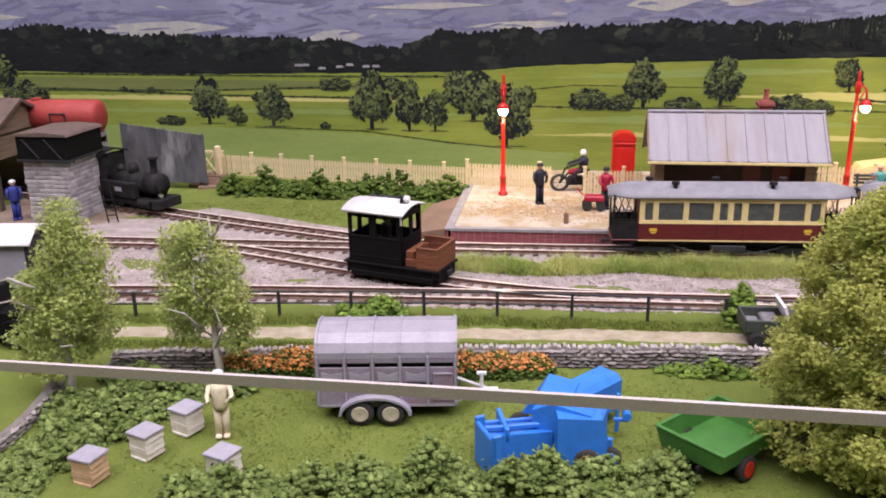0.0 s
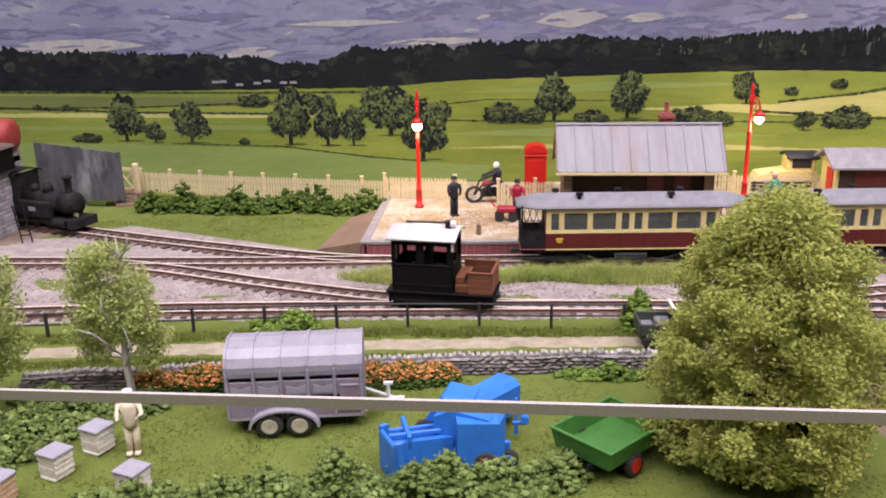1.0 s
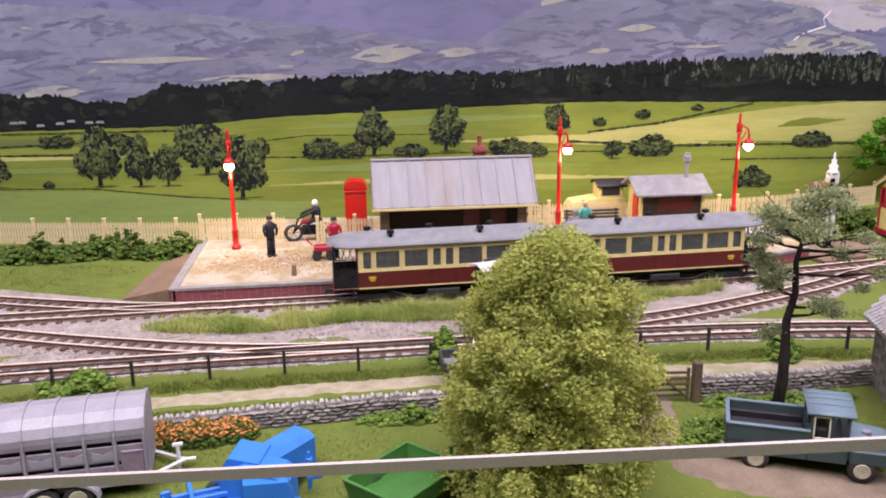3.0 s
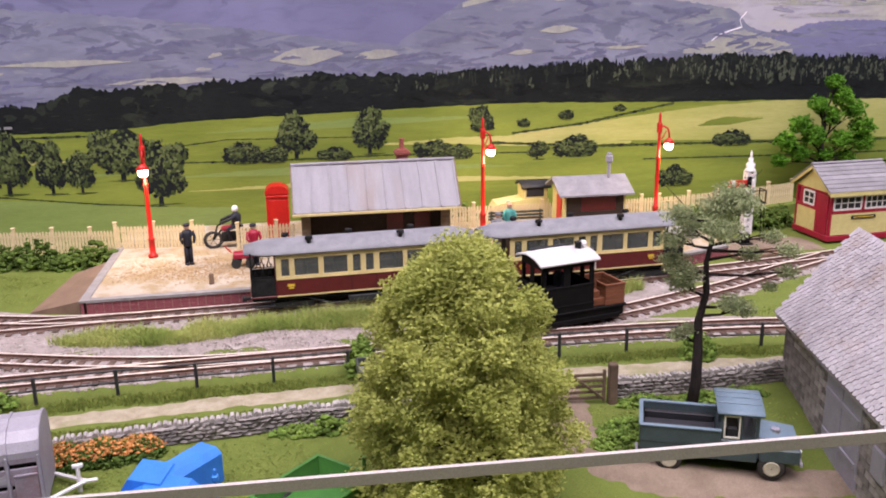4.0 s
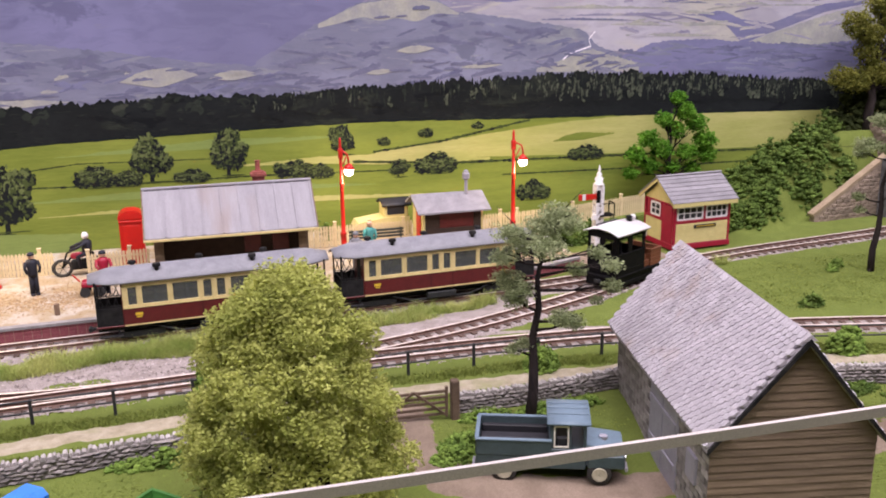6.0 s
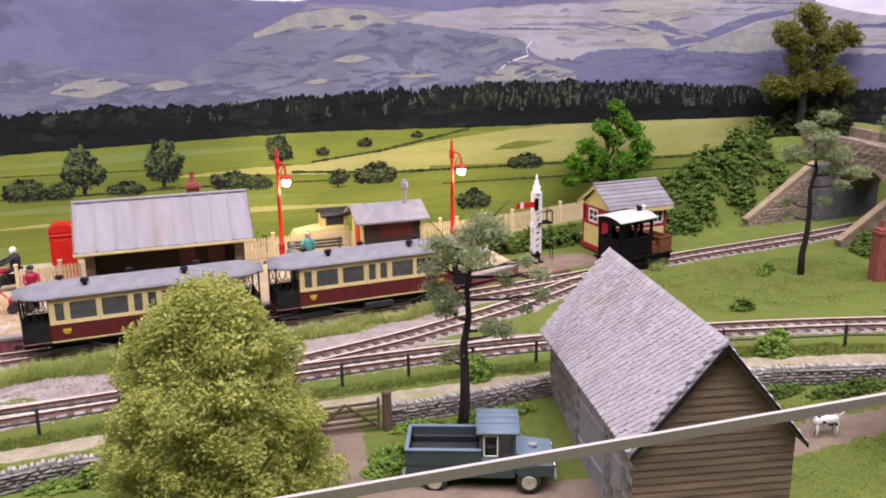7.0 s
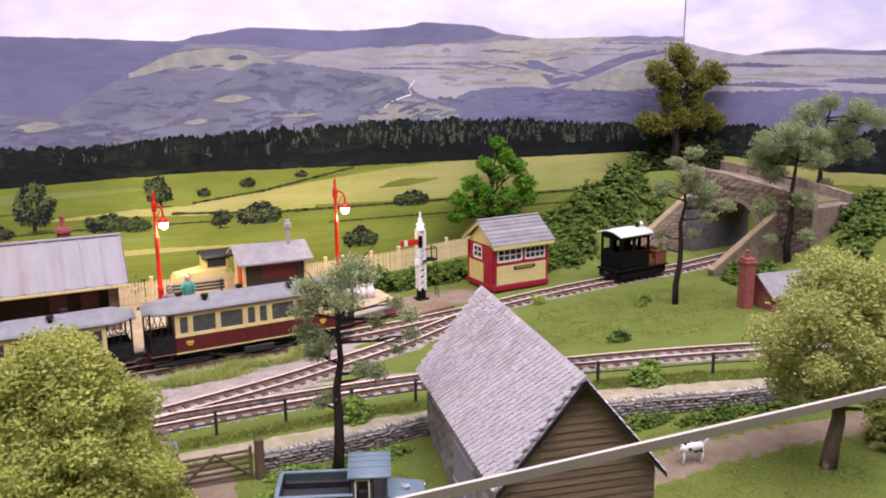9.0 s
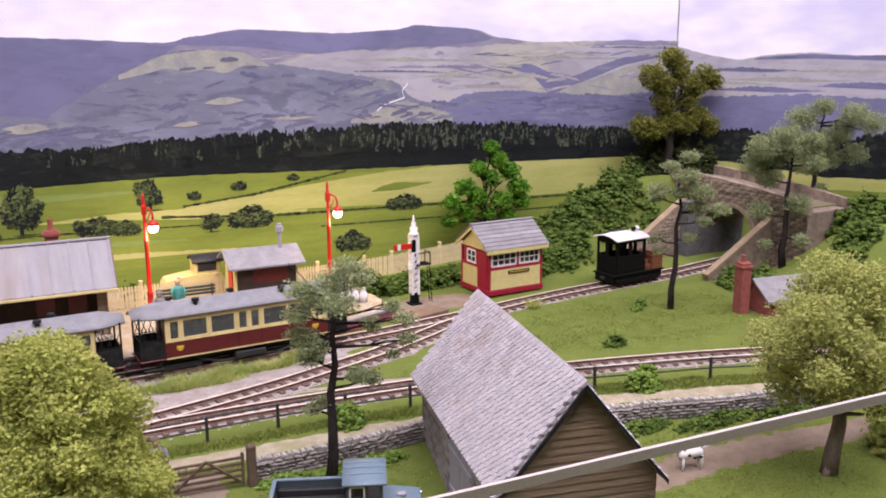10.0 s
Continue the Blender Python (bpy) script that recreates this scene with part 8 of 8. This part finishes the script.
for r in range(24):
    for c in range(19):
        y = 4.9 - c * .55 + (.27 if r % 2 else 0)
        z = .0 + r * .2
        if z > topl(y) + .42 or y < -5.0:
            continue
        if abs(y) < 2.0 and z < 1.65 or (z >= 1.6 and (y / 2.1) ** 2 + ((z - 1.6) / 1.8) ** 2 < 1):
            continue
        o = new("stone_block", BRM[rg.randrange(2)])
        o.parent = br
        o.matrix_basis = pose(-.02 * K - (.05 * K if z > topl(y) - .1 else 0), y * K, z * K, 0, 0, rg.uniform(-2, 2))
q = M()
for i in range(19):
    a0, a1 = math.pi * (i + .05) / 19, math.pi * (i + .95) / 19
    q.add([(x, r * 1.8 * math.cos(a), 1.6 + r * 1.55 * math.sin(a)) for x in (-.09, .3) for a, r in ((a0, 1.0), (a1, 1.0), (a1, 1.12), (a0, 1.12))], [(0, 1, 2, 3), (4, 7, 6, 5), (0, 4, 5, 1), (1, 5, 6, 2), (2, 6, 7, 3), (3, 7, 4, 0)])
part("voussoir_ring", q, BRIDGESTONE, br, "tan arch ring stones")
part("inner_wall", M().box(.05, 3.3, -1.87, -1.75, -.2, 2.1, .01), DARKSTONE, br, "dark stone inside the arch")
part("inner_wall", M().box(-1.3, 3.3, 1.75, 2.37, -.2, 1.75, .01).box(-1.3, -.1, 1.75, 2.37, 1.75, 3.2, .01), DARKSTONE, br, "dark stone abutment")
lw = part("wing_wall", M().prism([(-5.6, -.3), (0, -.3), (0, 3.5), (-.6, 3.4), (-5.6, .35)], "y", 2.4, 2.75), BRIDGESTONE, br, "sloping stone wing wall")
part("coping", M().prism([(-5.7, .3), (-.6, 3.38), (0, 3.5), (0, 3.64), (-.65, 3.52), (-5.75, .46)], "y", 2.36, 2.8), COPING, lw)
rw = part("wing_wall", M().prism([(-4.6, -.3), (0, -.3), (0, 2.75), (-4.6, .25)], "y", -3.0, -2.6), BRIDGESTONE, br, "sloping stone wing wall")
part("coping", M().prism([(-4.7, .2), (0, 2.73), (0, 2.9), (-4.75, .36)], "y", -3.06, -2.66), COPING, rw, "tan sloping coping")
for r in range(20):
    for c in range(11):
        x, z = -.25 - c * .5 + (.25 if r % 2 else 0), r * .2
        if z > 3.3 * (1 + x / 5.7) + .1 or x > -.1:
            continue
        o = new("stone_block", BRM[rg.randrange(2)])
        o.parent = br
        o.matrix_basis = pose(x * K, 2.39 * K, z * K, 0, 0, 90 + rg.uniform(-2, 2))
part("road_deck", M().box(.25, 3.2, -4.6, 5.2, 3.3, 3.6, .02), DECKTURF, br, "weedy brown road surface")

# ---- cottage behind the trees ----
ct = thing("cottage", "low cottage with grey slate roof and tall red brick chimney", "cottage", at=(42.2, 23.0, 0), rz=-8)
part("wall", M().box(0, 3.2, -1.0, 1.0, -.2, .75, .02), BRICKCH, ct)
part("roof", M().prism([(-1.2, .62), (-1.2, .72), (0, 1.55), (1.2, .72), (1.2, .62), (0, 1.45)], "x", -.15, 3.4), SLATE, ct, "grey slate roof")
part("gable", M().prism([(-1.0, .7), (1.0, .7), (0, 1.4)], "x", .02, .14), BRICKCH, ct)
part("chimney", M().box(-.95, -.45, -.3, .25, -.3, 2.35, .02).box(-1.0, -.4, -.35, .3, 2.1, 2.22, .02), BRICKCH, ct, "tall red brick chimney stack")
part("chimney_pot", M().lathe([(.13, 0), (.1, .08), (.09, .28), (.12, .32)], 10, (-.7, 0, 2.35)), BRICKCH, ct)

# ---- water tower, steam engine, tank, shed ----
wt = thing("water_tower", "stone water tower with a black iron tank", "water tower", at=(-16.6, 28.5, 0), rz=-2)
part("base_core", M().box(.06, 2.0, .06, 2.3, 0, 2.66, .02), STONEJ, wt, "grey rubble stone base")
TB = [mesh_of("stone_course", M().box(-.2, .2, -.03, .03, -.08, .08, .025), TOWERSTONE), mesh_of("stone_course", M().box(-.3, .3, -.03, .03, -.085, .085, .025), TOWERSTONE)]
for r in range(14):
    for c in range(5):
        for sd in (0, 1):
            o = new("stone_course", TB[(r + c + sd) % 2])
            o.parent = wt
            u = .22 + c * (.4 if sd == 0 else .45) + (.08 if r % 2 else 0)
            z = .1 + r * .187
            o.matrix_basis = (pose(u * K, .05 * K, z * K) if sd == 0 else pose(2.01 * K, u * K, z * K, 0, 0, 90)) @ Matrix.Diagonal((rg.uniform(.9, 1.25), 1, rg.uniform(.9, 1.1), 1))
tk = part("tank", M().box(-.1, 2.2, -.12, 2.5, 2.68, 3.72, .03), BLACK, wt, "black iron tank")
part("tank_brace", M().cyl((.2, -.14, 3.6), (.9, -.14, 2.8), .035, n=4).cyl((1.2, -.14, 3.6), (1.9, -.14, 2.8), .035, n=4).box(-.15, 2.48, -.16, -.12, 2.68, 2.76, 0).box(2.2, 2.25, -.12, 2.5, 2.68, 2.76, 0), IRON, tk)
part("lid", M().prism([(-.16, 3.72), (2.28, 3.72), (2.2, 3.82), (1.1, 3.9), (-.05, 3.82)], "y", -.2, 2.55), BROWNROOF, wt, "brown boarded lid")
solo("ladder", M().cyl((0, 0, 0), (-.5, .5, 1.5), .03, n=5).cyl((.35, .15, 0), (-.15, .65, 1.5), .03, n=5).cyl((-.1, .1, .3), (.25, .25, .3), .025, n=5).cyl((-.2, .2, .6), (.15, .35, .6), .025, n=5).cyl((-.3, .3, .9), (.05, .45, .9), .025, n=5), BLACK, "short black ladder leaning by the siding", "ladder", at=(-13.3, 28.8, .0))

se = thing("steam_locomotive", "sooty black narrow gauge steam locomotive on the siding", "locomotive", at=(-13.3, 30.95, .02), rz=-20)
part("frame", M().box(-2.4, 2.1, -.62, .62, .45, .7, .02).box(1.9, 2.3, -.7, .7, .35, .75, .03), SOOT, se)
part("boiler", M().cyl((-.9, 0, 1.3), (1.75, 0, 1.3), .46, .46, 18), SOOT, se, "", True)
part("smokebox", M().cyl((1.2, 0, 1.3), (1.9, 0, 1.3), .5, .5, 18).cyl((1.9, 0, 1.3), (1.96, 0, 1.3), .4, .34, 16), SOOT, se, "", True)
part("side_tank", M().box(-.9, 1.0, -.72, -.42, .72, 1.4, .03), SOOT, se, "dusty black side tank")
part("side_tank", M().box(-.9, 1.0, .42, .72, .72, 1.4, .03), SOOT, se)
part("number_bar", M().box(-.15, .25, -.735, -.72, 1.0, 1.18, 0), TRAILGREY, se)
part("chimney", M().lathe([(.2, 1.7), (.15, 1.85), (.16, 2.35), (.23, 2.4), (.22, 2.48)], 14, (1.55, 0, 0)), SOOT, se, "", True)
part("dome", M().lathe([(.24, 1.65), (.23, 1.95), (.15, 2.1), (.02, 2.15)], 14, (.35, 0, 0)), SOOT, se, "", True)
part("sand_box", M().lathe([(.2, 1.65), (.2, 1.9), (.1, 2.0), (.02, 2.02)], 12, (-.4, 0, 0)), SOOT, se, "", True)
part("cab", M().box(-2.3, -2.22, -.72, .72, .7, 2.5, .02).box(-.98, -.9, -.72, .72, .7, 2.5, .02).box(-2.3, -.9, -.74, -.68, .7, 1.6, .02).box(-2.3, -.9, .68, .74, .7, 1.6, .02).arch_roof(-2.45, -.75, .82, 2.48, .2, .05), SOOT, se)
part("cylinder", M().cyl((1.2, -.66, .55), (1.85, -.66, .55), .17, .17, 12).cyl((1.2, .66, .55), (1.85, .66, .55), .17, .17, 12), SOOT, se)
for x in (-1.0, -.2, .6):
    for y in (-.42, .42):
        wheel(se, x, y, .46, .28, .1, SOOT, IRON)
part("coupling_rod", M().box(-1.05, 1.5, -.52, -.49, .42, .5, .01), IRON, se)
part("lamp", M().cyl((2.05, -.3, .9), (2.18, -.3, .9), .09), CHROME, se)

ot = thing("oil_tank", "red cylindrical oil tank on a stone cradle", "tank", at=(-17.85, 33.9, 0))
part("cradle", M().box(-1.9, -1.3, -.6, .6, 0, 2.95, .03).box(1.2, 1.8, -.6, .6, 0, 2.95, .03).box(-1.9, 1.8, -.5, .5, 2.4, 2.7, .02), KERB, ot)
part("shell", M().lathe([(.02, -2.1), (.5, -2.05), (.74, -1.9), (.76, 0), (.76, 1.7), (.72, 1.88), (.4, 1.98), (.02, 2.0)], 24, m=pose(0, 0, 3.68, 0, 90, 0)), FADEDRED, ot, "faded red steel shell", True)
part("ladder_frame", M().box(-.2, .6, -.80, -.76, 3.3, 3.36, .01).box(-.2, .6, -.80, -.76, 3.85, 3.91, .01).box(-.2, -.14, -.8, -.76, 3.3, 3.9, .01).box(.54, .6, -.8, -.76, 3.3, 3.9, .01), IRON, ot)
part("manhole", M().cyl((-1.2, 0, 4.35), (-1.2, 0, 4.5), .25, .25, 12), FADEDRED, ot)

sc = thing("sheet_screen", "tall weathered grey sheet screen beside the gate", "screen", at=(-15.6, 34.9, 0), rz=0)
for k in range(14):
    x0, x1 = k * .295, (k + 1) * .295
    y = .04 * (k % 2)
    part("sheet", M().box(x0, x1, y, y + .05, .3, 3.15 - .13 * x0, .01), CORR, sc)
for x in (.05, 2.1, 4.05):
    part("post", M().box(x - .06, x + .06, .08, .2, -.1, 3.2 - .13 * x, .02), CORR, sc)

sh = thing("engine_shed", "dark brown timber engine shed", "shed", at=(-24.6, 30.2, 0))
part("wall", M().box(0, .15, 0, 4.5, 0, 3.3, .02).box(0, 5.6, 4.35, 4.5, 0, 3.3, .02).box(5.35, 5.5, 0, 4.5, 2.2, 3.3, .02), PLANK, sh)
part("door_post", M().box(5.3, 5.55, -.1, .2, 0, 3.3, .03), BROWNROOF, sh)
part("roof", M().prism([(-.4, 3.2), (-.4, 3.35), (2.25, 4.7), (4.9, 3.35), (4.9, 3.2), (2.25, 4.55)], "x", -.2, 5.75), BROWNROOF, sh, "brown felt roof")
part("gable", M().prism([(-.1, 3.2), (4.6, 3.2), (2.25, 4.5)], "x", 5.35, 5.5), PLANK, sh)

dg = thing("dalmatian_figure", "white model dog with black spots on the drive", "dog figure", at=(29.35, 12.9, heights(29.35, 12.9)), rz=-12)
q = M()
q.lathe([(.03, -.34), (.12, -.28), (.125, .1), (.15, .25), (.08, .36)], 10, m=pose(0, 0, .46, 0, -90, 0))
q.lathe([(.02, -.14), (.07, -.08), (.09, .05), (.05, .14)], 10, m=pose(-.44, 0, .72, 0, -70, 0))
q.tube([(-.3, 0, .5), (-.42, 0, .68)], .075, .06)
for x in (-.26, .26):
    for y in (-.08, .08):
        q.tube([(x, y, .42), (x + .02, y, .2), (x - .01, y, 0)], .04, .028)
q.tube([(.34, 0, .52), (.46, 0, .62), (.5, 0, .75)], .03, .015)
q.cur = 1
for i in range(16):
    a = rg.uniform(0, 6.28)
    x = rg.uniform(-.28, .28)
    q.lump((x, .135 * math.cos(a), .46 + .135 * math.sin(a)), .05, rg)
q.v = [(1.15 * x, 1.15 * y, 1.15 * z) for x, y, z in q.v]
part("body", q, [WHITE, BLACK], dg, "", True)


# ---- movement: the small locomotive runs from the yard over the crossover towards the bridge ----
def motions():
    road = smooth_line([(-9.5, 26.0), (-6, 25.25), (-1.5, 23.6), (2.5, 22.4), (5.5, 21.8), (9, 21.72), (12.5, 21.85), (15.6, 22.5), (20.2, 23.6), (25.4, 25.5), (28.3, 27.0), (31, 28.35), (33, 28.85), (36, 29.35), (40, 29.8), (44, 30.2), (49, 31.2)])
    xs = road[:, 0]
    ways = [(0, .35), (.5, 2.75), (1, 4.85), (1.5, 7.1), (2, 9.25), (2.5, 11.55), (3, 13.8), (3.5, 16.0), (4, 18.3), (4.5, 20.75), (5, 23.2), (5.5, 25.75), (6, 28.1), (6.4, 30.0), (6.8, 31.8), (7, 32.85), (7.5, 35.5), (8, 38.1), (8.3, 39.4), (8.5, 39.95), (9, 40.45), (9.5, 40.55), (10, 40.55)]
    rows = []
    for t, x in ways:
        y = float(np.interp(x, xs, road[:, 1]))
        ya, yb = float(np.interp(x - 1, xs, road[:, 1])), float(np.interp(x + 1, xs, road[:, 1]))
        rows.append((t, pose(x * K, y * K, .03 * K, 0, 0, math.degrees(math.atan2(yb - ya, 2)))))
    walk(loco, rows)


motions()
